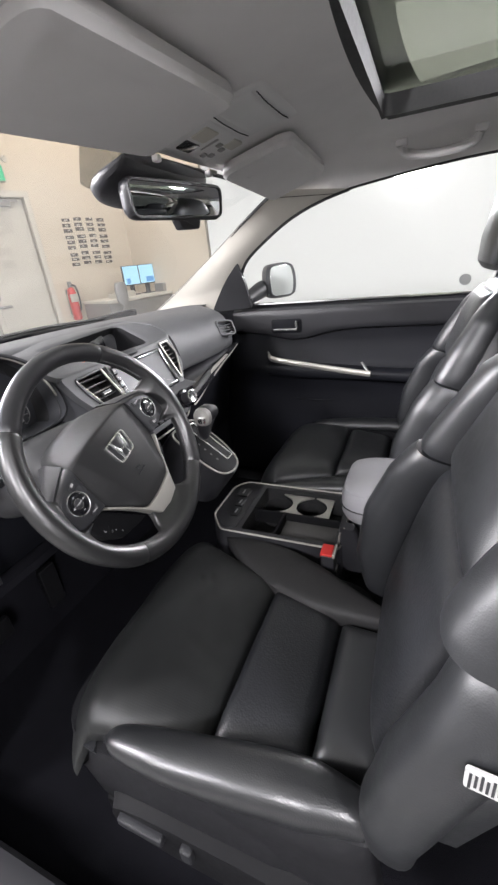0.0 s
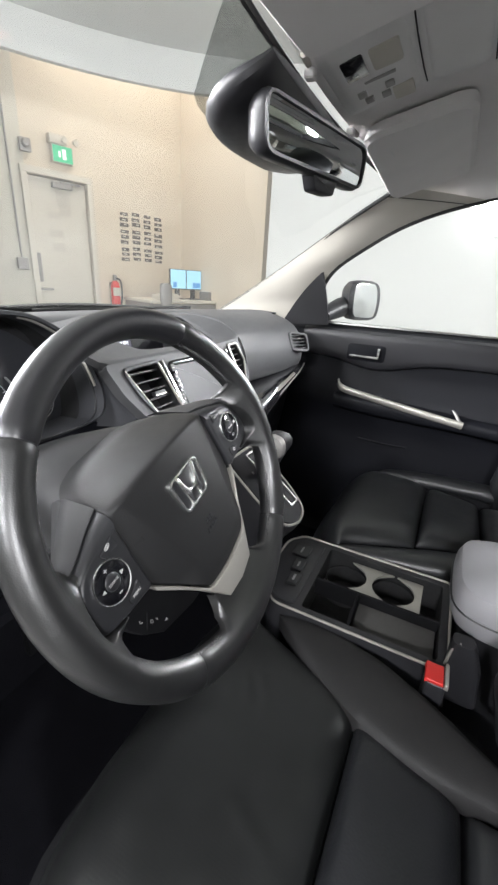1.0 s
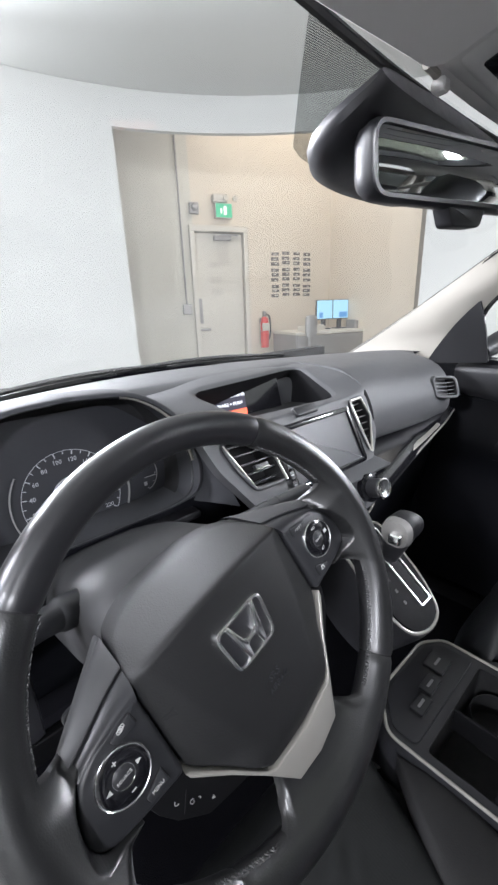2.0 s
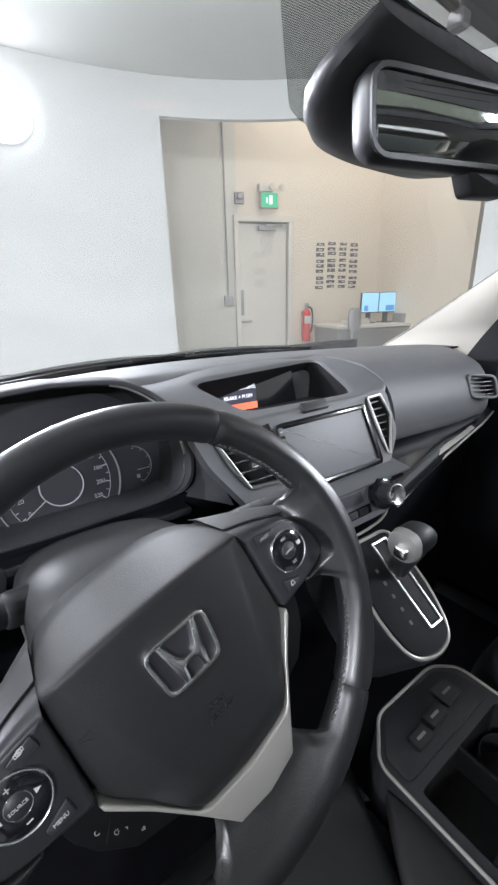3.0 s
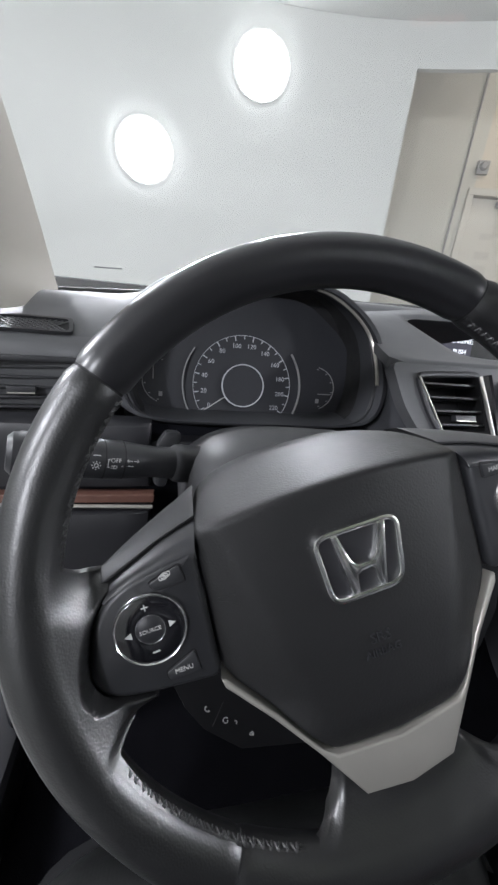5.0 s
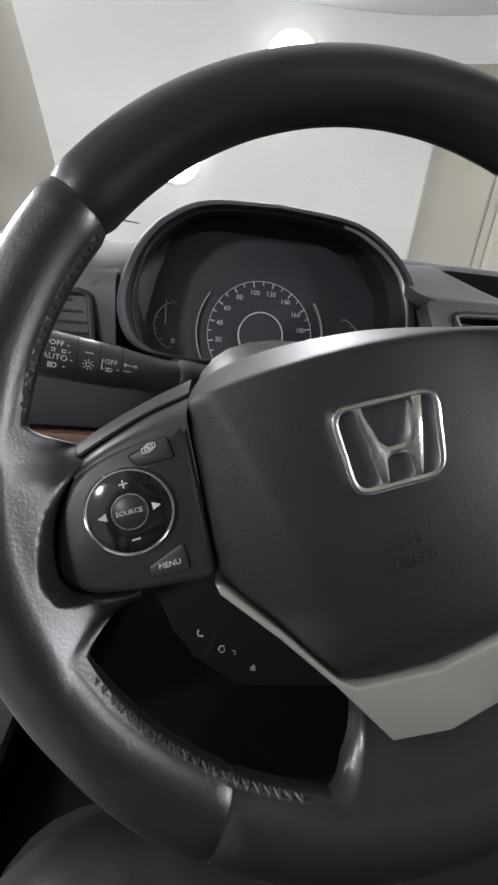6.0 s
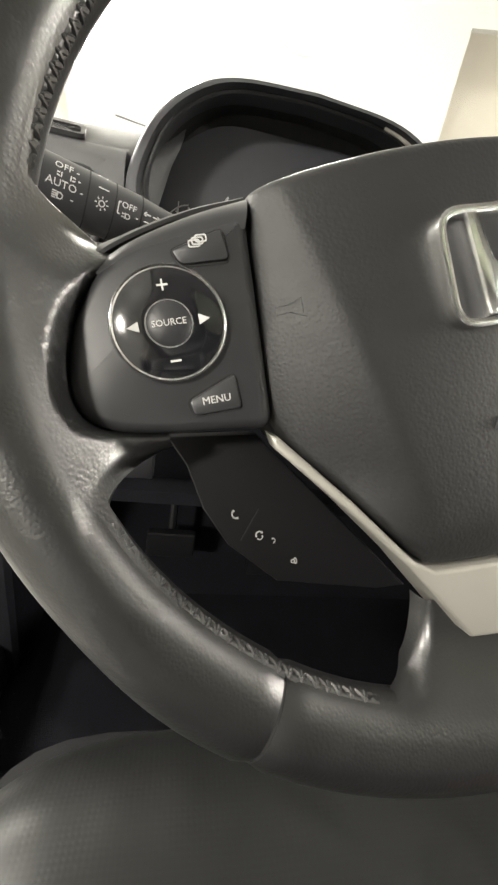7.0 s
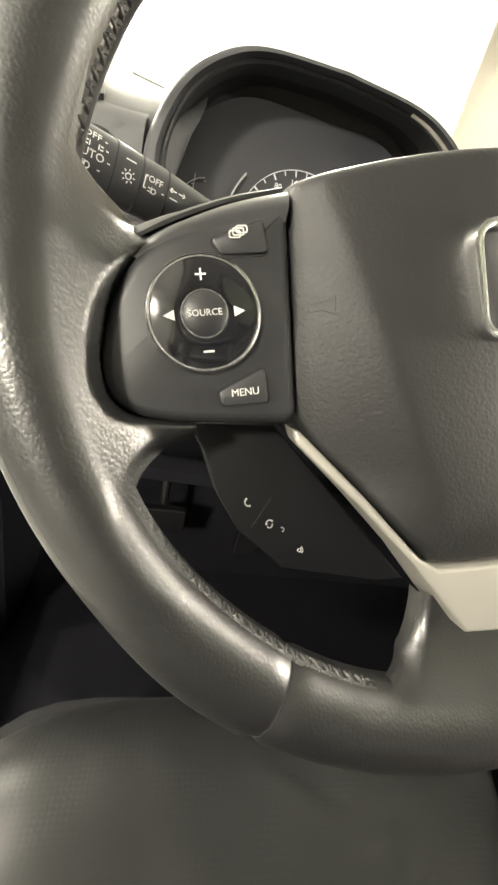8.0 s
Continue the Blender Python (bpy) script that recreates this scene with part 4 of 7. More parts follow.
left_post = thing("driver_door_pillar", (-0.70, -0.78, 1.0), "cream trimmed pillar behind the driver seat", "pillar trim")
part("pillar_cover", loft([oval((x, y, z), (0, 1, 0), (1, 0, 0), 0.05, 0.03, 3.5, 20) for x, y, z in ((-0.76, -0.86, 0.45), (-0.75, -0.87, 0.9), (-0.73, -0.88, 1.10), (-0.66, -0.90, 1.32), (-0.61, -0.92, 1.475))]), CREAM, left_post)

hatch = thing("tailgate", (0, -2.1, 0.4), "dark tailgate lining with a wide rear window", "tailgate")
part("lower_lining", box((0, -2.13, 0.72), (1.45, 0.05, 0.75), 0.02), DASH_LOW, hatch)
part("upper_rail", tube([(-0.62 + 1.24 * i / 12, -2.02, 1.475 - 0.02 * abs(i - 6) / 6) for i in range(13)], 0.045, 10), CREAM, hatch)
rw = part("rear_glass", sheet(12, 8, lambda u, v: V3((u - 0.5) * (1.36 - 0.16 * v), -2.13 + 0.10 * v, 1.08 + 0.38 * v)), PRIVACY, hatch, "wide tinted rear window")
rw.visible_shadow = False
for s in (-1, 1):
    part("hatch_post", tube([(s * 0.70, -2.13, 1.08), (s * 0.62, -2.03, 1.46)], 0.05, 10), CREAM, hatch)

# floor pan, bulkhead and sills
cf = thing("car_floor", (0, -0.7, 0.2), "black carpeted car floor and bulkhead", "car floor")
part("carpet", sheet(12, 24, lambda u, v: V3((u - 0.5) * 1.50, 0.75 - 2.9 * v, 0.30 + 0.42 * step(0.10, 0.0, v)), 0.02), CARPET, cf, "black carpet")
part("bulkhead", box((0, 0.80, 0.72), (1.5, 0.04, 0.80)), CARPET, cf)
for s in (-1, 1):
    part("door_sill", box((s * 0.76, -0.45, 0.33), (0.10, 2.2, 0.12), 0.02), PLASTIC, cf)
    part("kick_panel", box((s * 0.715, 0.55, 0.70), (0.05, 0.42, 0.80), 0.02), DASH_LOW, cf)
    part("under_sill", box((s * 0.78, -0.45, 0.24), (0.08, 2.4, 0.16), 0.02), BODY, cf)
for sx in (-0.7, 0.7):
    for y in (1.25, -1.45):
        wheel = thing("road_wheel", (sx, y, 0), "black tyre on an alloy road wheel under the car", "wheel", "road wheels")
        mm = facing((sx, y, 0.34), (math.copysign(1, sx), 0, 0))
        part("tyre", spin([(0.22, -0.10), (0.32, -0.10), (0.34, -0.07), (0.34, 0.07), (0.32, 0.10), (0.22, 0.10)], mm, 36), RUBBER, wheel)
        part("alloy", spin([(0.001, 0.06), (0.22, 0.07), (0.22, -0.05), (0.001, -0.05)], mm, 36), SILVER, wheel)
bon = thing("bonnet", (0, 1.35, 0.9), "pale grey painted bonnet in front of the windscreen", "bonnet")
part("bonnet_panel", sheet(16, 16, lambda u, v: V3((u - 0.5) * 1.5, 0.92 + 0.95 * v - 0.25 * (2 * u - 1) ** 2, 1.03 - 0.20 * v ** 1.8 - 0.06 * (2 * u - 1) ** 4), 0.02), BODY, bon)
part("front_end", sheet(16, 8, lambda u, v: V3((u - 0.5) * 1.6, 1.87 - 0.25 * (2 * u - 1) ** 2 + 0.05 * v, 0.83 - 0.60 * v), 0.02), BODY, bon)
for s in (-1, 1):
    part("wing", box((s * 0.80, 1.1, 0.72), (0.06, 1.3, 0.5), 0.03), BODY, bon)
for s in (-0.25, 0.12):
    wip = thing("wiper", (s, 0.84, 1.09), "black windscreen wiper resting at the glass base", "wiper", "wipers")
    part("wiper_arm", tube([(s - 0.10 + 0.30 * j / 8, glass_base(s - 0.10 + 0.30 * j / 8) + 0.006, 1.120 + 0.008 * math.sin(j / 8 * 3)) for j in range(9)], 0.006, 8), PLASTIC, wip)
    part("wiper_blade", tube([(s - 0.22 + 0.52 * j / 8, glass_base(s - 0.22 + 0.52 * j / 8) - 0.012, 1.124 + 0.010 * math.sin(j / 8 * 3)) for j in range(9)], 0.005, 8), RUBBER, wip)


# ---------------------------------------------------------------- dashboard
dash = thing("dashboard", (0, 0.45, 0.95), "dark grey soft-touch dashboard with a raised instrument hood", "dashboard")


def profile(x):
    """The dashboard's section at x, as (y, z) from the glass to the knees."""
    yb = glass_base(x) - 0.01
    crest = 0.50 - 0.32 * x * x
    mid_zone = step(-0.545, -0.525, x) * step(0.222, 0.205, x)
    end = step(0.55, 0.70, abs(x))
    outer = [(yb, 1.112), ((yb + crest) / 2, 1.131), (crest, 1.141), (0.36, 1.137), (0.295, 1.124), (0.252, 1.10), (0.228, 1.06), (0.220, 1.02), (0.226, 0.99), (0.25, 0.972), (0.34, 0.966)]
    inner = [(yb, 1.112), ((yb + crest) / 2, 1.131), (max(crest, 0.47), 1.141), (0.455, 1.137), (0.44, 1.124), (0.432, 1.10), (0.43, 1.06), (0.43, 1.02), (0.43, 0.99), (0.432, 0.972), (0.44, 0.966)]
    left = [(yb, 1.110), ((yb + 0.45) / 2, 1.114), (0.455, 1.1155), (0.425, 1.112), (0.375, 1.098), (0.325, 1.083), (0.303, 1.070), (0.298, 1.03), (0.300, 0.99), (0.31, 0.972), (0.34, 0.966)]
    low = step(-0.45, -0.545, x)
    out = []
    for (ya, za), (yc, zc), (yl, zl) in zip(outer, inner, left):
        if x > 0:
            y, z = ya * (1 - mid_zone) + yc * mid_zone, za * (1 - mid_zone) + zc * mid_zone
            if za < 1.13:
                y += 0.02 * step(0.5, 0.22, x) * (1 - mid_zone) + 0.02 * end + 0.085 * step(0.568, 0.67, x)
            z -= 0.012 * end
        elif za > 1.12:
            y, z = yc + (yl - yc) * low, zc + (zl - zc) * low
        else:
            y, z = yl * (1 - mid_zone) + yc * mid_zone, zl * (1 - mid_zone) + zc * mid_zone
        out.append((y, z))
    return out


xs = sorted(set([-0.70 + 1.40 * i / 56 for i in range(57)] + [-0.545, -0.54, -0.535, -0.53, -0.525, 0.205, 0.209, 0.213, 0.217, 0.222]))
bm = bmesh.new()
rows = []
for x in xs:
    pts = smooth_path([V3(x, y, z) for y, z in profile(x)], 3)
    rows.append([bm.verts.new(p) for p in pts])
for a, b in zip(rows, rows[1:]):
    for i in range(len(a) - 1):
        bm.faces.new((a[i], a[i + 1], b[i + 1], b[i]))
part("dash_pad", bm, DASH, dash, "soft dark grey dash pad", sharp=50)

# lower, darker part with the glove box and the knee panel
def low_panel(x0, x1, yt, yb, z1, z0, bulge=0.02):
    return sheet(16, 16, lambda u, v: V3(x0 + (x1 - x0) * u, yt + (yb - yt) * v - bulge * math.sin(math.pi * v) * (1 - abs(2 * u - 1) ** 8), z1 + (z0 - z1) * v), 0.01)


part("glove_box", low_panel(0.20, 0.70, 0.30, 0.36, 0.975, 0.62), DASH_LOW, dash, "black glove box lid")
part("lower_panel", low_panel(-0.70, -0.13, 0.30, 0.42, 0.99, 0.66), DASH_LOW, dash, "black knee panel")
part("under_panel", box((0, 0.50, 0.68), (1.38, 0.30, 0.02)), CARPET, dash)
# added sheet behind the dash opening; its near-black stands for the shade there
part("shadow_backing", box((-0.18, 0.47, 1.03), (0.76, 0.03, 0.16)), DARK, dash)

# silver and gloss sweep from the climate panel to the door
LOW = smooth_path([(0.118, 0.150, 0.912), (0.205, 0.178, 0.906), (0.29, 0.184, 0.932), (0.40, 0.190, 0.957), (0.52, 0.205, 0.972), (0.63, 0.230, 0.978)], 8)
WIDE = [0.030 - 0.022 * step(0.18, 0.46, p.x) for p in LOW]
top_line = [p + V3(0, 0.012, w) for p, w in zip(LOW, WIDE)]
part("gloss_band", loft([[p + V3(0, 0.14, 0.03) for p in top_line], [p + V3(0, 0.012, 0.006) for p in top_line], top_line, [p.lerp(q, 0.5) + V3(0, -0.003, 0) for p, q in zip(top_line, LOW)], LOW, [p + V3(0, 0.02, -0.006) for p in LOW], [p + V3(0, 0.16, -0.02) for p in LOW]], caps=False), GLOSS, dash, "gloss black trim band", sharp=60)
part("silver_strip", tube([p + V3(0, -0.001, 0) for p in LOW], [0.0030 - 0.001 * i / len(LOW) for i in range(len(LOW))], 10), SILVER, dash, "satin silver trim strip")
inner_run = range(9, 30)
part("silver_blade", loft([[LOW[i].lerp(top_line[i], f) + V3(0, o, 0) for i in inner_run] for f, o in ((0.98, -0.0005), (0.96, -0.004), (0.62, -0.0062), (0.58, -0.001))], caps=False), SILVER, dash, "satin silver trim blade", sharp=50)


def louvre_vent(name, parent, outline, plane, slats, tab, chrome_edges, label, rim=None):
    """A vent in the plane: bezel, dark throat, slats and a tab."""
    v = part(name, frame_ring(offset(outline, -0.006), outline, -0.012, 0.004, plane, 0.001), rim or PLASTIC, parent, label)
    part("throat", plate(outline, -0.045, -0.040, 0, plane), DARK, v)
    ring = frame_ring(outline, offset(outline, 0.001), -0.042, 0.002, plane)
    part("throat_wall", ring, DARK, v)
    xs_ = [p[0] for p in outline]
    ys_ = [p[1] for p in outline]

    def span(y):
        hit = []
        n = len(outline)
        for i in range(n):
            (xa, ya), (xb, yb) = outline[i], outline[(i + 1) % n]
            if (ya - y) * (yb - y) < 0:
                hit.append(xa + (xb - xa) * (y - ya) / (yb - ya))
        return (min(hit), max(hit)) if len(hit) > 1 else None
    for i in range(slats):
        y = min(ys_) + (max(ys_) - min(ys_)) * (i + 0.6) / (slats + 0.2)
        sp = span(y)
        if sp:
            part("slat", box(((sp[0] + sp[1]) / 2, y, -0.012), (sp[1] - sp[0] - 0.001, 0.0028, 0.018), 0.0008, plane), PLASTIC, v)
    if tab:
        t = part("tab", box((tab[0], tab[1], -0.001), (0.028, 0.008, 0.010), 0.002, plane), PLASTIC, v)
        part("tab_edge", box((tab[0], tab[1] - 0.0035, 0.0042), (0.027, 0.0014, 0.0012), 0, plane), SILVER, t)
    for a, b, r in chrome_edges:
        part("bright_edge", tube([plane @ V3(a[0] + (b[0] - a[0]) * i / 6, a[1] + (b[1] - a[1]) * i / 6, 0.004) for i in range(7)], r, 8), SILVER, v, "satin silver edge")
    return v


# centre stack
ST = facing((0, 0.240, 1.04), V3(0, -1, 0.475), (0, 0, 1))
stack = thing("centre_stack", (0, 0.25, 1.0), "dark centre stack with a touchscreen between two air vents", "centre stack")
so_ = rounded([(-0.155, -0.078), (0.165, -0.085), (0.212, -0.03), (0.214, 0.052), (-0.222, 0.052), (-0.205, 0.0)], 0.012, 4)
lv = rounded([(-0.187, 0.036), (-0.107, 0.040), (-0.086, -0.046), (-0.150, -0.042), (-0.172, -0.005)], 0.008, 3)
sc = rounded([(-0.066, -0.074), (0.140, -0.074), (0.134, 0.034), (-0.072, 0.034)], 0.006, 3)
rv_o = rounded([(0.150, 0.044), (0.186, 0.045), (0.198, 0.005), (0.190, -0.030), (0.166, -0.062), (0.158, -0.02)], 0.010, 3)


def holed(outline, holes, low, high, m):
    """A flat panel with openings, from a triangulated fill."""
    bm = bmesh.new()
    es = []
    for o in [outline] + holes:
        vs = [bm.verts.new((x, y, high)) for x, y in o]
        es += [bm.edges.new((vs[i], vs[(i + 1) % len(vs)])) for i in range(len(vs))]
    bmesh.ops.triangle_fill(bm, use_beauty=True, edges=es)
    r = bmesh.ops.extrude_face_region(bm, geom=list(bm.faces))
    for v in r["geom"]:
        if isinstance(v, bmesh.types.BMVert):
            v.co.z = low
    bm.transform(m)
    return bm


part("fascia", holed(so_, [lv, sc, rv_o], -0.02, 0.0, ST), DASH, stack, "dark grey fascia", sharp=25)
louvre_vent("air_vent", stack, lv, ST, 5, (-0.125, -0.012), [((-0.105, 0.040), (-0.083, -0.048), 0.0026), ((-0.188, 0.036), (-0.150, -0.044), 0.0012)], "black louvred air vent")
part("vent_gloss", tube([ST @ V3(-0.094, 0.042, 0.002), ST @ V3(-0.078, -0.05, 0.002)], 0.006, 8), GLOSS, stack)
louvre_vent("air_vent", stack, rv_o, ST, 7, None, [((0.150, 0.046), (0.164, -0.064), 0.0020), ((0.188, 0.046), (0.201, 0.005), 0.0024), ((0.201, 0.005), (0.168, -0.066), 0.0024), ((0.150, 0.046), (0.188, 0.047), 0.0025)], "narrow louvred air vent with a silver edge")
scr = part("touchscreen", frame_ring(offset(sc, -0.004), offset(sc, 0.006), -0.006, 0.005, ST, 0.001), GLOSS, stack, "touchscreen with a gloss black bezel")
part("screen_glass", plate(offset(sc, 0.005), -0.008, 0.001, 0, ST), SCREEN, scr, "grey unlit screen glass")
for i in range(6):
    part("screen_button", box((-0.072, 0.024 - i * 0.0175, 0.005), (0.0105, 0.0135, 0.004), 0.001, ST), SATIN, scr)
    part("button_mark", box((-0.072, 0.024 - i * 0.0175, 0.0072), (0.006, 0.0018, 0.0006), 0, ST), GREY_INK, scr)

# raised pod with the sunken information display
pod = thing("display_pod", (0.0, 0.33, 1.11), "dark hooded pod with a small lit information display", "display")
outer = [(-0.222, 0.262), (0.228, 0.262), (0.228, 0.49), (-0.222, 0.49)]
hole = rounded([(-0.100, 0.291), (0.137, 0.280), (0.176, 0.430), (-0.145, 0.398)], 0.030, 11)


def dash_top(y):
    pts = [(0.255, 1.086), (0.272, 1.100), (0.315, 1.124), (0.38, 1.137), (0.50, 1.1415)]
    for (a, za), (b, zb) in zip(pts, pts[1:]):
        if y <= b:
            return za + (zb - za) * clamp((y - a) / (b - a))
    return pts[-1][1]


def pod_z(x, y):
    mid = 1.0885 + 0.040 * step(0.245, 0.42, y) + 0.012 * step(0.32, 0.46, y) * math.exp(-((x - 0.02) / 0.17) ** 4)
    e = step(0.13, 0.226, x)
    return mid * (1 - e) + dash_top(y) * e


bm = bmesh.new()
K = 12
ring_o, ring_i = [], hole
for i in range(4):
    for j in range(K):
        t = (j + 0.5) / K - 0.5
        a, b, c = outer[i - 1], outer[i], outer[(i + 1) % 4]
        o = c if t > 0 else a
        ring_o.append((b[0] + (o[0] - b[0]) * abs(t), b[1] + (o[1] - b[1]) * abs(t)))
lay = []
for f in (0.0, 0.06, 0.14, 0.25, 0.4, 0.55, 0.7, 0.82, 0.92, 0.97, 1.0):
    row = []
    for (xo, yo), (xi, yi) in zip(ring_o, ring_i):
        x, y = xo + (xi - xo) * f, yo + (yi - yo) * f
        row.append(V3(x, y, pod_z(x, y) - 0.004 * step(0.90, 1.0, f) - 0.003 * (1 - step(0.0, 0.12, f)) * (yo < 0.27)))
    lay.append(row)
front = [V3(p.x, p.y + 0.001, p.z - 0.012) for p in lay[0]]
wall = [V3(0.02 + (p.x - 0.02) * 1.0, p.y + 0.05 * step(0.36, 0.40, p.y), 1.048 + 0.024 * step(0.40, 0.28, p.y)) for p in lay[-1]]
loft([front] + lay, caps=False, bm=bm)
part("pod_shell", bm, DASH, pod, "soft dark pod shell", sharp=40)
# recess wall and floor are coloured darker than the shell for their shade
part("pod_recess", loft([lay[-1], [p + V3(0, 0, -0.004) for p in lay[-1]], wall], caps=False), HARD, pod, "recess wall coloured dark for its shade", sharp=60)
near_hood = smooth_path([V3(-0.226, 0.345, 1.098), V3(-0.214, 0.325, 1.056), V3(-0.222, 0.312, 1.018), V3(-0.235, 0.305, 0.985)], 5)
near_vent = smooth_path([V3(-0.218, 0.272, 1.082), V3(-0.203, 0.250, 1.042), V3(-0.183, 0.242, 1.003), V3(-0.168, 0.240, 0.970)], 5)
last_side = len(near_hood) - 1
part("pod_side", sheet(last_side, 6, lambda u, v: near_hood[round(u * last_side)].lerp(near_vent[round(u * last_side)], v) + V3(0.004, -0.005, 0) * math.sin(math.pi * v)), HOOD, pod, "soft dark side between hood and vent", sharp=60)
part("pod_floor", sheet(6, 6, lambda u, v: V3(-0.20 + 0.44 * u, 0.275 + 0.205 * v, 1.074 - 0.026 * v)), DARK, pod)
DP = facing((-0.037, 0.430, 1.089), (-0.05, -1, 0.22))
part("display_bezel", plate(rounded([(-0.085, -0.036), (0.155, -0.036), (0.15, 0.036), (-0.085, 0.036)], 0.006), -0.006, -0.001, 0, DP), GLOSS, pod, "gloss black display bezel")
part("display_face", plate(rounded([(-0.068, -0.033), (0.052, -0.033), (0.052, 0.032), (-0.068, 0.032)], 0.003), -0.002, 0.001, 0, DP), DISPLAY_BACK, pod, "small lit dark display")
lettering("display_text", "TO START ENGINE:", 0.0105, DP @ Matrix.Translation((0.008, 0.010, 0.0014)), DISPLAY_TEXT, pod)
lettering("display_text", "BRAKE + PUSH", 0.0100, DP @ Matrix.Translation((0.010, -0.007, 0.0014)), DISPLAY_TEXT, pod)
part("display_icon", plate(rounded([(-0.060, -0.008), (-0.046, -0.008), (-0.046, 0.014), (-0.060, 0.014)], 0.004), 0.001, 0.0016, 0, DP), DISPLAY_TEXT, pod)
part("display_bar", plate([(-0.030, -0.033), (0.052, -0.033), (0.052, -0.020), (-0.030, -0.020)], 0.001, 0.0016, 0, DP), DISPLAY_RED, pod, "orange-red lit bar")

part("hazard_button", plate(rounded([(-0.030, -0.009), (0.030, -0.009), (0.030, 0.009), (-0.030, 0.009)], 0.003), 0.0, 0.007, 0.002, facing((0.018, 0.2655, 1.0865), (0, -1, 1.2))), SATIN, pod, "flat hazard light button")

# climate panel
CL = facing((0.0, 0.172, 0.932), V3(0, -1, 0.35))
clim = thing("climate_panel", (0, 0.19, 0.93), "dark climate control panel with round knobs", "climate panel")
part("panel_body", loft([[ (CL @ V3(x, y, z)) for x, y in o] for o, z in ((rounded([(-0.16, -0.04), (0.13, -0.04), (0.16, 0.034), (-0.19, 0.034)], 0.015), -0.10), (rounded([(-0.15, -0.036), (0.12, -0.036), (0.145, 0.032), (-0.175, 0.032)], 0.015), -0.004), (rounded([(-0.145, -0.033), (0.115, -0.033), (0.14, 0.029), (-0.17, 0.029)], 0.015), 0.0))]), DASH, clim)
part("stack_shelf", sheet(12, 6, lambda u, v: V3(-0.20 + 0.38 * u, 0.172 + 0.045 * v, 0.962 + 0.008 * v), 0.004), DASH, clim)
part("display_strip", box((-0.01, 0.010, 0.0005), (0.12, 0.020, 0.002), 0.001, CL), SCREEN, clim, "grey climate display")
part("lower_keys", box((-0.01, -0.014, 0.0005), (0.15, 0.016, 0.003), 0.001, CL), GLOSS, clim)
for i in range(5):
    part("climate_key", box((-0.06 + i * 0.026, -0.014, 0.003), (0.020, 0.011, 0.003), 0.001, CL), SATIN, clim)
for x in (-0.115, 0.092):
    kx = CL @ V3(x, 0.004, 0.0)
    km = facing(kx, V3(-0.15, -1, 0.35))
    kb = part("knob_collar", spin([(0.001, 0.0), (0.027, 0.0), (0.027, 0.014), (0.022, 0.016), (0.001, 0.016)], km, 32), GLOSS, clim, "gloss black knob collar")
    part("knob", spin([(0.001, 0.014), (0.0185, 0.014), (0.0175, 0.040), (0.016, 0.0425), (0.001, 0.0425)], km, 32), PLASTIC, kb)
    part("knob_ring", spin([(0.0150, 0.040), (0.0185, 0.040), (0.0185, 0.0445), (0.0165, 0.0455), (0.0150, 0.0445)], km, 32), CHROME, kb, "chrome knob ring")
    part("knob_cap", spin([(0.001, 0.040), (0.0148, 0.040), (0.0148, 0.0432), (0.001, 0.0432)], km, 32), SATIN, kb)
part("silver_line", tube(smooth_path([CL @ V3(*p) for p in ((-0.19, -0.045, -0.01), (-0.05, -0.050, -0.004), (0.08, -0.046, -0.004), (0.125, -0.02, -0.004))]), 0.0025, 8), SILVER, clim, "satin silver line")

# shifter
shift = thing("gear_shifter", (0.015, 0.06, 0.80), "black gear shifter in a silver-edged sloping gate", "gear shifter")
SH = facing((0.018, 0.070, 0.822), V3(0, -0.62, 0.78), (0, 1, 0))
sh_o = rounded([(-0.058, 0.10), (0.070, 0.10), (0.072, -0.02), (0.052, -0.088), (0.0, -0.10), (-0.05, -0.080), (-0.064, -0.02)], 0.03, 5)
part("surround", loft([[SH @ V3(x * s, y * s, z) for x, y in sh_o] for s, z in ((1.04, -0.12), (1.03, -0.02), (1.0, 0.0), (0.97, 0.001))]), PLASTIC, shift)
part("silver_edge", tube([SH @ V3(x, y, 0.001) for x, y in offset(sh_o, 0.004)], 0.0026, 8, closed=True), SILVER, shift, "satin silver edge")
part("gate_panel", plate(offset(sh_o, 0.008), -0.002, 0.004, 0.001, SH), HARD, shift, "satin black gate panel")
slot_o = rounded([(0.006, 0.085), (0.046, 0.085), (0.046, -0.062), (0.012, -0.062)], 0.005, 3)
part("gate_frame", frame_ring(slot_o, offset(slot_o, 0.0045), 0.003, 0.008, SH, 0.001), CHROME, shift, "chrome gate frame")
part("gate_slot", plate(offset(slot_o, 0.006), 0.003, 0.005, 0, SH), DARK, shift)
for i in range(5):
    part("gate_letter", box((-0.012, 0.045 - i * 0.021, 0.0045), (0.005, 0.006, 0.0008), 0, SH), INK_FAINT, shift)
stick = [V3(0.040, 0.088, 0.845), V3(0.038, 0.080, 0.872), V3(0.034, 0.072, 0.898), V3(0.030, 0.066, 0.918), V3(0.028, 0.062, 0.930)]
part("shift_boot", loft([oval(p, (1, 0, 0), (0, 1, 0), a, b, 2.3, 18) for p, a, b in zip(stick, (0.012, 0.016, 0.022, 0.027, 0.024), (0.014, 0.019, 0.024, 0.026, 0.02))]), PLASTIC, shift, "black shifter stem")
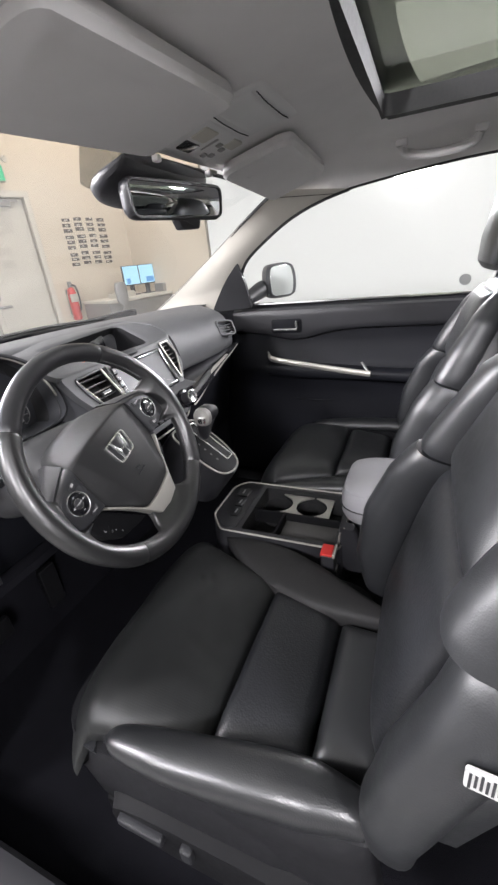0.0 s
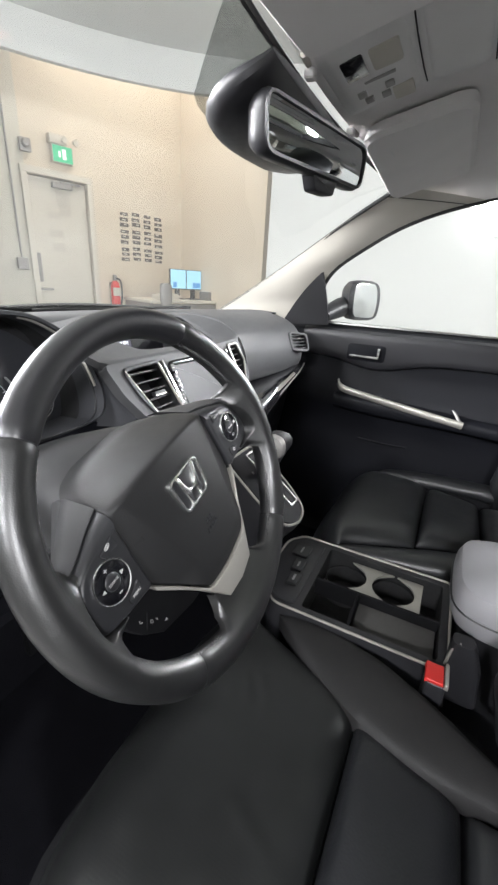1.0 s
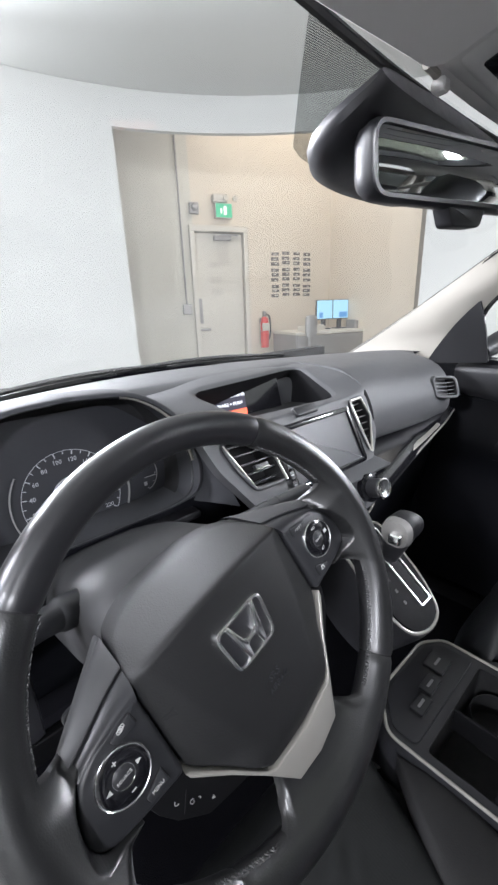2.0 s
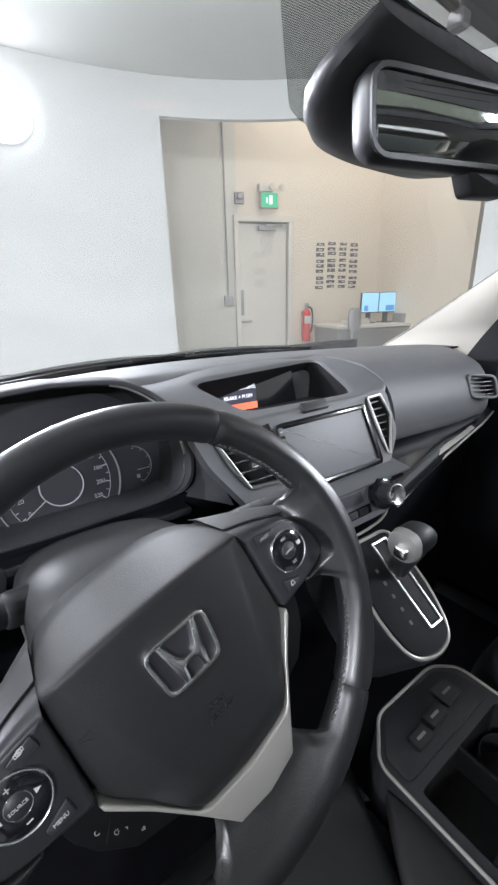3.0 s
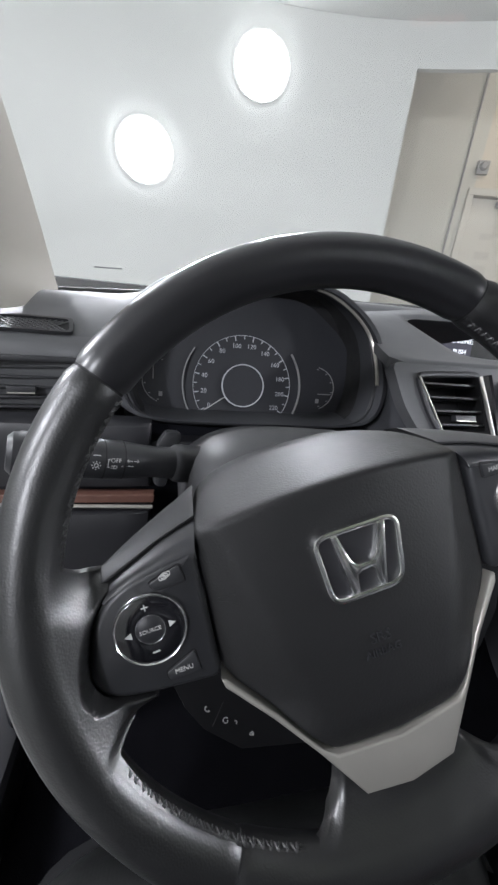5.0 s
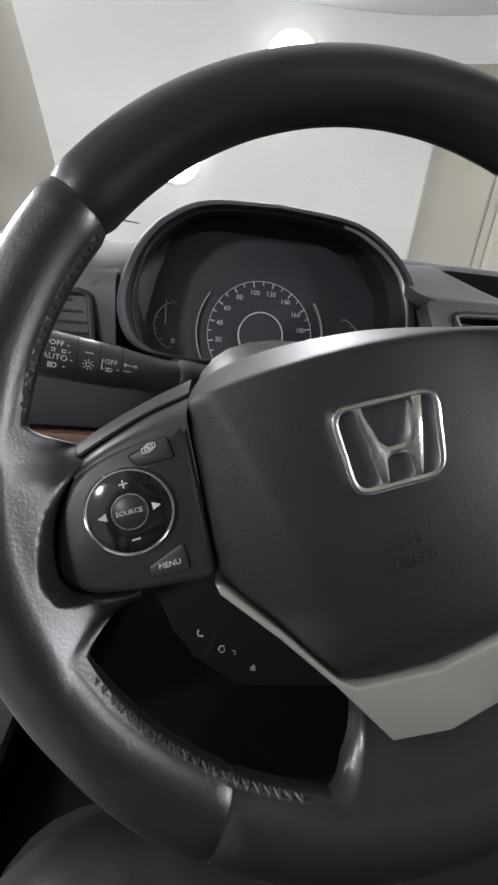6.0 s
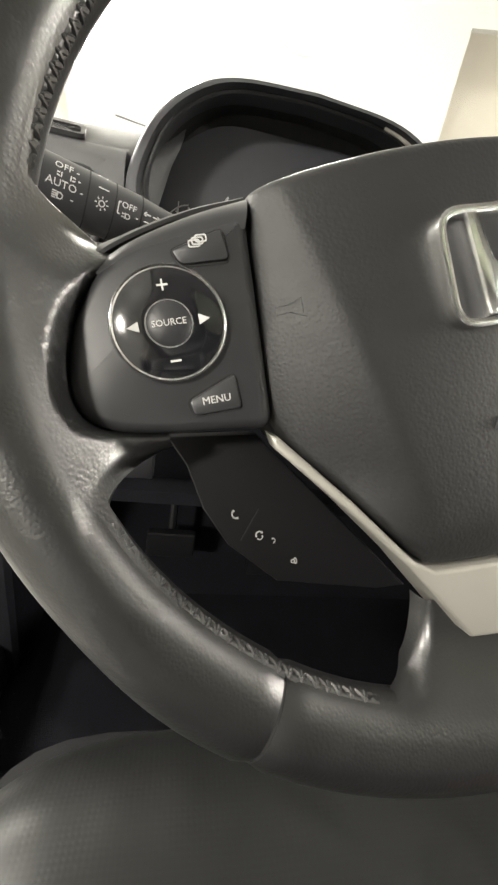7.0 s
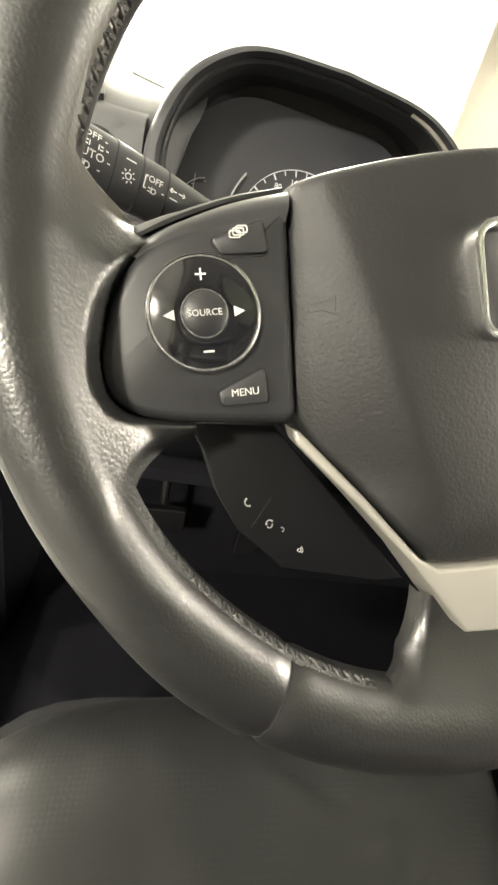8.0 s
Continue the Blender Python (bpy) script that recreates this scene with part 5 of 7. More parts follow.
part("shift_knob", loft([oval((x, 0.064, z), (0, 1, 0), (0, 0, 1), a, b, 2.4, 20) for x, z, a, b in ((0.002, 0.918, 0.014, 0.014), (0.006, 0.920, 0.021, 0.021), (0.020, 0.922, 0.024, 0.0235), (0.045, 0.922, 0.0245, 0.022), (0.060, 0.919, 0.021, 0.018), (0.068, 0.916, 0.010, 0.009))]), LEATHER_DARK, shift, "rounded dark shift knob")
part("knob_band", loft([oval((x, 0.064, 0.920), (0, 1, 0), (0, 0, 1), a, a, 2.4, 20) for x, a in ((0.000, 0.016), (0.001, 0.0225), (0.014, 0.0252), (0.016, 0.024))]), METAL, shift, "satin silver knob band")
part("release_button", box((-0.006, 0.058, 0.918), (0.016, 0.020, 0.018), 0.005), CHROME, shift, "chrome release button")

# ---------------------------------------------------------------- centre console
con = thing("centre_console", (0.0, -0.14, 0.3), "black centre console with cup holders and a silver rim", "centre console")
CO = rounded([(-0.118, -0.315), (0.118, -0.315), (0.118, 0.005), (0.080, 0.035), (-0.06, 0.035), (-0.118, -0.010)], 0.017, 5)
CZ = 0.668
well = rounded([(-0.100, -0.298), (0.100, -0.298), (0.100, -0.062), (-0.100, -0.062)], 0.008, 3)
part("console_top", holed(CO, [well], CZ - 0.02, CZ, Matrix()), PLASTIC, con, "black console top")
part("console_sides", loft([[V3(x, y, z) for x, y in offset(CO, d)] for z, d in ((0.30, 0.0), (0.60, -0.004), (CZ - 0.004, 0.0))], caps=False), PLASTIC, con)
part("silver_rim", tube([V3(x, y, CZ + 0.0005) for x, y in offset(CO, 0.002)], 0.0026, 8, closed=True), SILVER, con, "satin silver rim")
WZ = CZ - 0.065
# well, dividers and cup walls take near-black colours for the shade inside
part("well_wall", frame_ring(well, offset(well, 0.001), WZ, CZ - 0.001), DARK, con)
part("well_floor", plate(well, WZ - 0.006, WZ), DARK, con)
part("divider", box((-0.006, -0.18, CZ - 0.022), (0.006, 0.234, 0.040), 0.002), HARD, con)
part("divider", box((-0.053, -0.150, CZ - 0.022), (0.092, 0.006, 0.040), 0.002), HARD, con)
part("tray_mat", box((-0.052, -0.224, CZ - 0.028), (0.090, 0.140, 0.008), 0.003), TRAY, con, "dark grey rubber tray mat")
# cup holder: a plate with two round gaps
cupm = [(0.049, -0.113), (0.049, -0.208)]
for y0, y1 in ((-0.178, -0.142), (-0.272, -0.246)):
    n = 10
    left, right = [], []
    for i in range(n + 1):
        x = 0.002 + 0.094 * i / n
        dx = min(0.0414, abs(x - 0.049))
        top = (-0.208 if y0 < -0.2 else -0.113) - math.sqrt(0.0415 ** 2 - dx * dx)
        bot = (-0.262) if y0 < -0.2 else (-0.208 + math.sqrt(0.0415 ** 2 - dx * dx))
        left.append((x, bot))
        right.append((x, max(top, bot + 0.003)))
    part("cup_plate", plate(left + right[::-1], CZ - 0.016, CZ - 0.012), SILVER, con, "silver cup holder plate")
for cx, cy in cupm:
    part("cup_well", spin([(0.0425, -0.075), (0.0425, 0.036), (0.0415, 0.037), (0.0405, 0.036), (0.040, -0.07), (0.0425, -0.075)], Matrix.Translation((cx, cy, CZ - 0.062)), 28), DARK, con)
for i, (x, y, w, h) in enumerate(((0.052, -0.010, 0.040, 0.034), (0.002, -0.020, 0.036, 0.022), (-0.042, -0.026, 0.036, 0.022))):
    sw = part("console_switch", box((x, y, CZ + 0.003), (w, h, 0.010), 0.003), SATIN, con, "black push switch")
    part("switch_mark", box((x, y, CZ + 0.0085), (w * 0.5, 0.004, 0.0006)), GREY_INK, sw)
part("front_panel", plate(rounded([(-0.104, -0.05), (0.104, -0.05), (0.100, 0.0), (0.076, 0.024), (-0.056, 0.024), (-0.104, -0.012)], 0.012), CZ, CZ + 0.0030, 0.001), PLASTIC, con)

arm = thing("armrest", (0.035, -0.45, 0.3), "padded grey armrest box behind the cup holders", "armrest")
part("armrest_box", loft([oval((0.035, -0.47, z), (1, 0, 0), (0, 1, 0), 0.098, 0.145, 5, 32) for z in (0.30, 0.60, 0.700)]), PLASTIC, arm)
part("armrest_pad", loft([oval((0.035, -0.455 - o, z), (1, 0, 0), (0, 1, 0), w, d, 4.5, 36) for z, w, d, o in ((0.692, 0.082, 0.13, 0.01), (0.702, 0.097, 0.148, 0.0), (0.720, 0.104, 0.155, 0.0), (0.760, 0.106, 0.155, 0.0), (0.779, 0.101, 0.148, 0.0), (0.788, 0.088, 0.133, 0.0), (0.791, 0.05, 0.09, 0.0))]), ARM, arm, "padded grey vinyl lid")
part("lid_piping", tube(oval((0.035, -0.455, 0.738), (1, 0, 0), (0, 1, 0), 0.1058, 0.1562, 4.5, 40), 0.0016, 6, closed=True), SATIN, arm, "stitched edge line")
part("corner_post", loft([oval((-0.088, -0.332 - o, z), (1, 0, 0), (0, 1, 0), 0.014, d, 3.5, 20) for z, d, o in ((0.60, 0.030, 0.006), (0.668, 0.026, 0.002), (0.705, 0.020, -0.004), (0.716, 0.016, -0.006))]), PLASTIC, arm, "dark grey moulded corner post")
part("post_edge", tube(smooth_path([(-0.098, -0.308, 0.668), (-0.098, -0.312, 0.70), (-0.097, -0.322, 0.716)]), 0.0025, 8), SILVER, arm, "satin silver post edge")

for x in (-0.142,):
    bk = thing("belt_buckle", (x, -0.30, 0.5), "red-topped seat belt buckle between seat and console", "belt buckle")
    part("buckle_body", box((x, -0.295, 0.648), (0.040, 0.030, 0.070), 0.005, ), PLASTIC, bk)
    part("release", box((x, -0.292, 0.682), (0.036, 0.026, 0.011), 0.003), RED, bk, "red release button")
    part("buckle_frame", box((x, -0.309, 0.685), (0.040, 0.006, 0.010), 0.002), SILVER, bk)
    part("buckle_strap", box((x, -0.31, 0.54), (0.026, 0.008, 0.20), 0.002), SEATBELT, bk)


# ---------------------------------------------------------------- seats
def seat(cx, name, label, powered, inner):
    st = thing(name, (cx, -0.25, 0.3), label, "car seat", "front seats")

    def P(x, y, z):
        return V3(cx + x * (-inner), y, z)
    # x counts towards the door with +, towards the console with -
    k = 1
    fwd = 0.054 if powered else 0.0

    def PC(x, y, z):
        """A place on the cushion: the second seat is set a little higher and further back."""
        return P(x, y, z) if powered else P(x, y - 0.030, z + 0.026)

    def lumpy(p, s, t):
        d = 0.0035 * noise.noise(p * 9.0) + 0.0018 * noise.noise(p * 26.0)
        return p + V3(0, 0, d)

    part("seat_base", loft([oval(PC(0, -0.19 + 0.5 * fwd, z), (1, 0, 0), (0, 1, 0), w, d + 0.42 * fwd, 6 if powered else 4, 32) for z, w, d in ((0.36, 0.20, 0.20), (0.44, 0.238, 0.225), (0.54, 0.248, 0.232), (0.60, 0.238, 0.225))]), LEATHER_DARK, st)
    # cushion: front panel, two inserts, two side bolsters
    def front_shape(p, s, t):
        p = lumpy(p, s, t)
        if t > 0.25:
            p.z -= 0.075 * ((t - 0.25) / 0.75) ** 2.4
        p.z -= 0.010 * (1 - s * s) * step(0.2, -1.0, t)
        if powered:
            for cx_, cy_, tn, ln, am in ((-0.080, -0.050, 0.4, 0.016, 0.0035), (-0.098, -0.066, 0.7, 0.014, 0.0025), (-0.062, -0.085, 0.2, 0.020, 0.0018), (0.06, -0.12, 1.2, 0.03, 0.0015), (-0.02, -0.02, -0.6, 0.03, 0.0012)):
                q = p - P(cx_, cy_, p.z)
                a_, b_ = q.x * math.cos(tn) + q.y * math.sin(tn), -q.x * math.sin(tn) + q.y * math.cos(tn)
                p.z += am * math.exp(-(a_ / ln) ** 2) * (math.exp(-(b_ / 0.007) ** 2) - 0.4 * math.exp(-((b_ - 0.013) / 0.007) ** 2))
        p.y -= ((0.07 if s < 0 else 0.03) if powered else 0.075) * abs(s) ** 5 * step(0.1, 1.0, t)
        p.x -= 0.018 * s * step(0.5, 1.0, abs(s)) * step(0.5, 1.0, t) * (-inner) * k
        return p
    part("front_cushion", pillow(PC(0.205, -0.200, 0.628), PC(-0.150, -0.200, 0.628), PC(-0.255 - 0.3 * fwd, 0.055 + fwd, 0.622), PC(0.238, 0.045 + fwd, 0.622), (0, 0, 1), 0.036, 84 if powered else 26, 84 if powered else 26, 6, 0.006, front_shape), LEATHER_DOT if powered else LEATHER, st, "black leather front cushion with fine dots")
    part("front_face", pillow(PC(0.205 + 0.3 * fwd, 0.022 + fwd, 0.605), PC(-0.225, 0.030 + fwd, 0.605), PC(-0.205, 0.015 + fwd, 0.46), PC(0.190, 0.010 + fwd, 0.46), (0, 1, 0.1), 0.020, 20, 12, 5, 0.0, lambda p, s_, t_: p - V3(0.02 * s_ * (-inner) * abs(s_) ** 3, (0.04 if powered else 0.085) * abs(s_) ** 4 + (0.035 if powered else 0.01), 0)), LEATHER_PERF, st, "finely grained leather front face")
    part("cushion_insert", pillow(PC(0.165, -0.345, 0.612), PC(-0.100, -0.345, 0.612), PC(-0.135, -0.203, 0.625), PC(0.185, -0.203, 0.625), (0, 0, 1), 0.034, 20, 16, 8, 0.006, lumpy), LEATHER_PERF, st, "grained leather centre insert")
    part("rear_insert", pillow(PC(0.150, -0.46, 0.618), PC(-0.085, -0.46, 0.618), PC(-0.100, -0.348, 0.612), PC(0.165, -0.348, 0.612), (0, 0, 1), 0.034, 20, 12, 8, 0.004, lumpy), LEATHER, st)

    def bolster(path, name_, lab=""):
        rings = []
        pts = smooth_path([PC(*q[:3]) for q in path], 5)
        n = len(pts)
        for i, p in enumerate(pts):
            f = i / (n - 1) * (len(path) - 1)
            j = min(int(f), len(path) - 2)
            a = path[j][3] + (path[j + 1][3] - path[j][3]) * (f - j)
            b = path[j][4] + (path[j + 1][4] - path[j][4]) * (f - j)
            d = (pts[min(i + 1, n - 1)] - pts[max(i - 1, 0)]).normalized()
            side = V3(1, 0, 0)
            upv = side.cross(d).normalized()
            if upv.z < 0:
                upv = -upv
            r = oval(p, side, upv, a, b, 2.6, 22)
            rings.append([q + V3(0, 0, 0.003 * noise.noise(q * 14)) for q in r])
        return part(name_, loft(rings), WORN if lab and powered else LEATHER, st, lab)
    flat = 1.0 if powered else 0.6
    bolster([(x_, y_, z_, a_, b_ * flat) for x_, y_, z_, a_, b_ in ((0.226, -0.050, 0.632, 0.010, 0.012), (0.226, -0.075, 0.636, 0.022, 0.022), (0.222, -0.16, 0.646, 0.032, 0.028), (0.212, -0.27, 0.656, 0.037, 0.033), (0.204, -0.36, 0.660, 0.036, 0.035), (0.20, -0.43, 0.650, 0.024, 0.026))], "cushion_bolster", "worn leather side bolster")
    if powered:
        top_a = smooth_path([P(-0.248, -0.030, 0.650), P(-0.257, -0.10, 0.658), P(-0.234, -0.20, 0.666), P(-0.194, -0.29, 0.668), P(-0.148, -0.375, 0.664), P(-0.118, -0.47, 0.648)], 6)
        top_b = smooth_path([P(-0.247, -0.032, 0.650), P(-0.204, -0.077, 0.656), P(-0.154, -0.142, 0.659), P(-0.112, -0.225, 0.657), P(-0.094, -0.324, 0.652), P(-0.100, -0.47, 0.640)], 6)
        rows = [[p + V3(0.004, 0, -0.07) for p in top_a], [p + V3(0.006, 0, -0.012) for p in top_a]]
        for i in range(9):
            v = i / 8
            rows.append([a_.lerp(b_, v) + V3(0, 0, 0.004 * math.sin(math.pi * v) * min(1.0, (a_ - b_).length / 0.05) - 0.004 * (v in (0.0, 1.0)) + 0.0015 * noise.noise(a_.lerp(b_, v) * 30)) for a_, b_ in zip(top_a, top_b)])
        rows.append([p + V3(0, 0, -0.03) for p in top_b])
        part("cushion_bolster", grid_mesh(rows), LEAF, st, "flat leaf-shaped leather side panel", sharp=60)
    else:
        bolster([(-0.248, -0.035, 0.620, 0.008, 0.016), (-0.235, -0.08, 0.622, 0.020, 0.018), (-0.215, -0.17, 0.626, 0.032, 0.026), (-0.195, -0.27, 0.630, 0.044, 0.030), (-0.165, -0.37, 0.638, 0.055, 0.030), (-0.16, -0.44, 0.63, 0.04, 0.02)], "cushion_bolster")
    # backrest
    def back(x, h, f):
        """A point on the backrest: h along it from the hinge, f in front of its core."""
        a = radians(16)
        return P(x, -0.428 - h * math.sin(a) + f * math.cos(a), 0.64 + h * math.cos(a) + f * math.sin(a))
    shell = [(0.0, 0.18, 0.05), (0.08, 0.215, 0.055), (0.25, 0.225, 0.06), (0.40, 0.215, 0.055), (0.50, 0.18, 0.05), (0.555, 0.13, 0.04), (0.575, 0.08, 0.02)]
    part("back_shell", loft([oval(back(0, h, -0.055), (1, 0, 0), V3(0, math.cos(radians(16)), math.sin(radians(16))), w, d, 3.2, 28) for h, w, d in shell]), LEATHER, st, "black leather back shell")
    bn = (back(0, 0, 1) - back(0, 0, 0)).normalized()
    fw = 0.016 if powered else 0.0
    part("back_insert", pillow(back(0.150, 0.035, -0.02 + fw), back(-0.170, 0.035, -0.02 + fw), back(-0.165, 0.338, -0.015 + fw), back(0.145, 0.338, -0.015 + fw), bn, 0.030, 20, 20, 8, 0.012, lumpy), LEATHER_PERF, st, "grained leather back insert")
    part("shoulder_panel", pillow(back(0.150, 0.34, -0.015 + fw), back(-0.165, 0.34, -0.015 + fw), back(-0.120, 0.545, -0.025), back(0.115, 0.545, -0.025), bn, 0.032, 20, 14, 8, 0.008, lumpy), LEATHER, st, "smooth leather shoulder panel")
    for s in (-1, 1):
        pts = [(0.195 * s, 0.0, -0.01, 0.030, 0.035), (0.200 * s, 0.07, 0.016, 0.040, 0.046), (0.198 * s, 0.17, 0.026, 0.042, 0.050), (0.192 * s, 0.27, 0.016, 0.042, 0.048), (0.178 * s, 0.335, 0.0, 0.042, 0.044)]
        ptsu = [(0.177 * s, 0.340, -0.002, 0.044, 0.046), (0.166 * s, 0.42, -0.012, 0.042, 0.040), (0.148 * s, 0.49, -0.022, 0.038, 0.034), (0.118 * s, 0.545, -0.035, 0.03, 0.022)]
        if powered and s > 0:
            pts = [(0.200, 0.0, -0.03, 0.030, 0.030), (0.205, 0.07, -0.012, 0.038, 0.038), (0.203, 0.17, -0.008, 0.040, 0.040), (0.197, 0.27, -0.018, 0.040, 0.040), (0.182, 0.335, -0.025, 0.040, 0.038)]
        if powered and s < 0:
            pts = [(x_, h_, f_ + 0.030, a_, b_) for x_, h_, f_, a_, b_ in pts]
            ptsu = [(x_, h_, f_ + 0.024, a_, b_) for x_, h_, f_, a_, b_ in ptsu]
        for group, lab in ((pts, "curved leather back bolster"), (ptsu, "smooth leather shoulder bolster")):
            rings = []
            for i in range(25):
                f = i / 24 * (len(group) - 1)
                j = min(int(f), len(group) - 2)
                q = [group[j][m_] + (group[j + 1][m_] - group[j][m_]) * (f - j) for m_ in range(5)]
                e = 1.0
                if i < 2:
                    e = (0.93, 0.985)[i]
                if i > 22:
                    e = (0.985, 0.93)[i - 23]
                rings.append([v + V3(0, 0.003, 0) * noise.noise(v * 14) for v in oval(back(q[0], q[1], q[2]), (1, 0, 0), bn, q[3] * e, q[4] * e, 2.7, 22)])
            part("back_bolster", loft(rings), LEATHER, st, lab)
    # headrest
    hr = part("headrest", loft([oval(back(0, h, -0.012), (1, 0, 0), bn, w, d, 3.0, 28) for h, w, d in ((0.585, 0.07, 0.03), (0.598, 0.115, 0.044), (0.65, 0.140, 0.055), (0.74, 0.145, 0.058), (0.815, 0.13, 0.050), (0.84, 0.10, 0.034), (0.848, 0.05, 0.014))]), LEATHER, st, "padded black leather headrest")
    for s in (-1, 1):
        part("headrest_post", tube([back(s * 0.06, 0.54, -0.03), back(s * 0.06, 0.62, -0.02)], 0.006, 10), CHROME, hr)
    # outer plastic trim with switches
    part("cushion_skirt", pillow(PC(0.228, -0.46, 0.50), PC(0.205, 0.0, 0.50), PC(0.212, -0.01, 0.632), PC(0.222, -0.44, 0.652), (-inner, 0, 0.15), 0.022, 20, 10, 6), LEATHER_DARK, st, "black leather side skirt, coloured darker for its shade")
    part("side_cover", loft([oval(P(0.235, y, z), (0, 1, 0), (0, 0, 1), 0.001 + a, b, 3, 18) for y, z, a, b in ((-0.22, 0.475, 0.20, 0.055),)] + [oval(P(0.262, -0.22, 0.475), (0, 1, 0), (0, 0, 1), 0.185, 0.046, 3, 18)]), HARD, st, "black plastic side cover")
    part("leg", box(P(0.2, -0.10, 0.34), (0.04, 0.30, 0.06), 0.01), HARD, st)
    part("leg", box(P(-0.2, -0.10, 0.34), (0.04, 0.30, 0.06), 0.01), HARD, st)
    if powered:
        part("seat_switch", box(P(0.266, -0.10, 0.49), (0.014, 0.085, 0.020), 0.006), SATIN, st, "long power seat switch")
        part("seat_switch", box(P(0.266, -0.185, 0.492), (0.014, 0.020, 0.032), 0.006), SATIN, st, "upright power seat switch")
        tm = facing(P(0.246, -0.528, 0.888), (-1, 0.1, 0.1))
        tag = part("airbag_tag", plate(rounded([(-0.021, -0.011), (0.021, -0.011), (0.021, 0.011), (-0.021, 0.011)], 0.004, 3), -0.004, 0.0, 0, tm), PAPER_WHITE, st, "small white printed side tag")
        for i in range(9):
            part("tag_bar", box((-0.017 + 0.0042 * i, 0.001 * (i % 3) - 0.001, 0.0004), (0.0022, 0.017 - 0.003 * (i % 2), 0.0006), 0, tm), PLASTIC, tag)
    return st


seat(-0.37, "driver_seat", "black leather driver seat with worn, creased bolsters", True, 1)
seat(0.375, "passenger_seat", "black leather passenger seat with padded bolsters", False, -1)

bench = thing("rear_bench", (0, -1.35, 0.3), "black leather rear bench with padded headrests", "rear seat")
part("bench_cushion", loft([oval((0, -1.22, z), (1, 0, 0), (0, 1, 0), w, d, 5, 32) for z, w, d in ((0.35, 0.62, 0.25), (0.55, 0.64, 0.27), (0.62, 0.60, 0.24))]), LEATHER, bench)
part("bench_back", loft([oval((0, -1.48 - (z - 0.6) * 0.35, z), (1, 0, 0), (0, 1, 0), w, d, 5, 32) for z, w, d in ((0.55, 0.62, 0.08), (0.75, 0.63, 0.09), (1.0, 0.61, 0.08), (1.08, 0.56, 0.05))]), LEATHER, bench)
for x in (-0.38, 0.0, 0.38):
    part("rear_headrest", loft([oval((x, -1.66 - (z - 1.1) * 0.2, z), (1, 0, 0), (0, 1, 0), w, d, 3, 24) for z, w, d in ((1.09, 0.10, 0.035), (1.12, 0.125, 0.05), (1.20, 0.12, 0.05), (1.235, 0.07, 0.03))]), LEATHER, bench)


# ---------------------------------------------------------------- instrument cluster
hood = thing("instrument_hood", (-0.375, 0.33, 1.05), "dark arched instrument hood with a silver inner line", "instrument hood")
HC = [(0.0, 1.003), (0.10, 1.0045), (0.143, 1.014), (0.160, 1.042), (0.160, 1.080), (0.150, 1.112), (0.122, 1.140), (0.080, 1.158), (0.0, 1.164)]
half = smooth_path([V3(x, 0, z) for x, z in HC], 5)
hood_loop = [(-0.373 + p.x, p.z) for p in half] + [(-0.373 - p.x, p.z) for p in half[-2:0:-1]]
HCZ = 1.08


def lip_y(z):
    return 0.262 + 0.50 * (z - 1.012)


def hood_ring(scale, dy, dz=0.0, abs_y=None, sink=0.0):
    out = []
    for x, z in hood_loop:
        nx, nz = -0.373 + (x + 0.373) * scale * (1 - 0.045 * step(1.05, 1.12, z) * step(-0.40, -0.46, x)), HCZ + (z - HCZ) * scale + dz - sink * step(1.075, 1.01, z)
        out.append(V3(nx, (lip_y(z) + dy) if abs_y is None else abs_y, nz))
    return out


part("hood_shell", loft([hood_ring(0.93, 0.09, sink=0.036), hood_ring(0.955, 0.02, sink=0.012), hood_ring(0.985, 0.0), hood_ring(1.02, 0.001), hood_ring(1.05, 0.010), hood_ring(1.085, 0.05, -0.004), hood_ring(1.13, 0, -0.018, 0.46)], caps=False), HOOD, hood, "soft dark hood shell", sharp=60)
FLANK = [(0.300, (0.990, 0.990, 0.990, 0.990, 0.990, 0.990), (-0.530, -0.536, -0.543, -0.552, -0.57, -0.60)),
         (0.301, (1.080, 1.077, 1.074, 1.070, 1.066, 1.064), (-0.506, -0.512, -0.526, -0.545, -0.566, -0.60)),
         (0.307, (1.095, 1.089, 1.083, 1.077, 1.073, 1.071), (-0.500, -0.508, -0.525, -0.545, -0.566, -0.60)),
         (0.322, (1.108, 1.101, 1.093, 1.086, 1.083, 1.083), (-0.497, -0.507, -0.525, -0.545, -0.567, -0.60)),
         (0.365, (1.124, 1.115, 1.106, 1.100, 1.097, 1.0965), (-0.496, -0.507, -0.525, -0.545, -0.57, -0.60)),
         (0.41, (1.137, 1.126, 1.118, 1.113, 1.110, 1.1095), (-0.494, -0.506, -0.525, -0.545, -0.57, -0.60)),
         (0.48, (1.135, 1.128, 1.122, 1.118, 1.1165, 1.1165), (-0.488, -0.505, -0.525, -0.545, -0.57, -0.60))]
BACK = (0.046, 0.038, 0.026, 0.010, 0.0, 0.0)
part("hood_flank", grid_mesh([smooth_path([V3(x, y + b * clamp((0.42 - y) / 0.11), z + 0.001) for x, z, b in zip(xs_, zs_, BACK)], 5) for y, zs_, xs_ in FLANK]), DASH, hood, "soft dark flank falling from hood to dash", sharp=60)
part("hood_line", tube([p for p in hood_ring(0.958, 0.014, sink=0.009)], 0.0022, 6, closed=True), SATIN, hood)
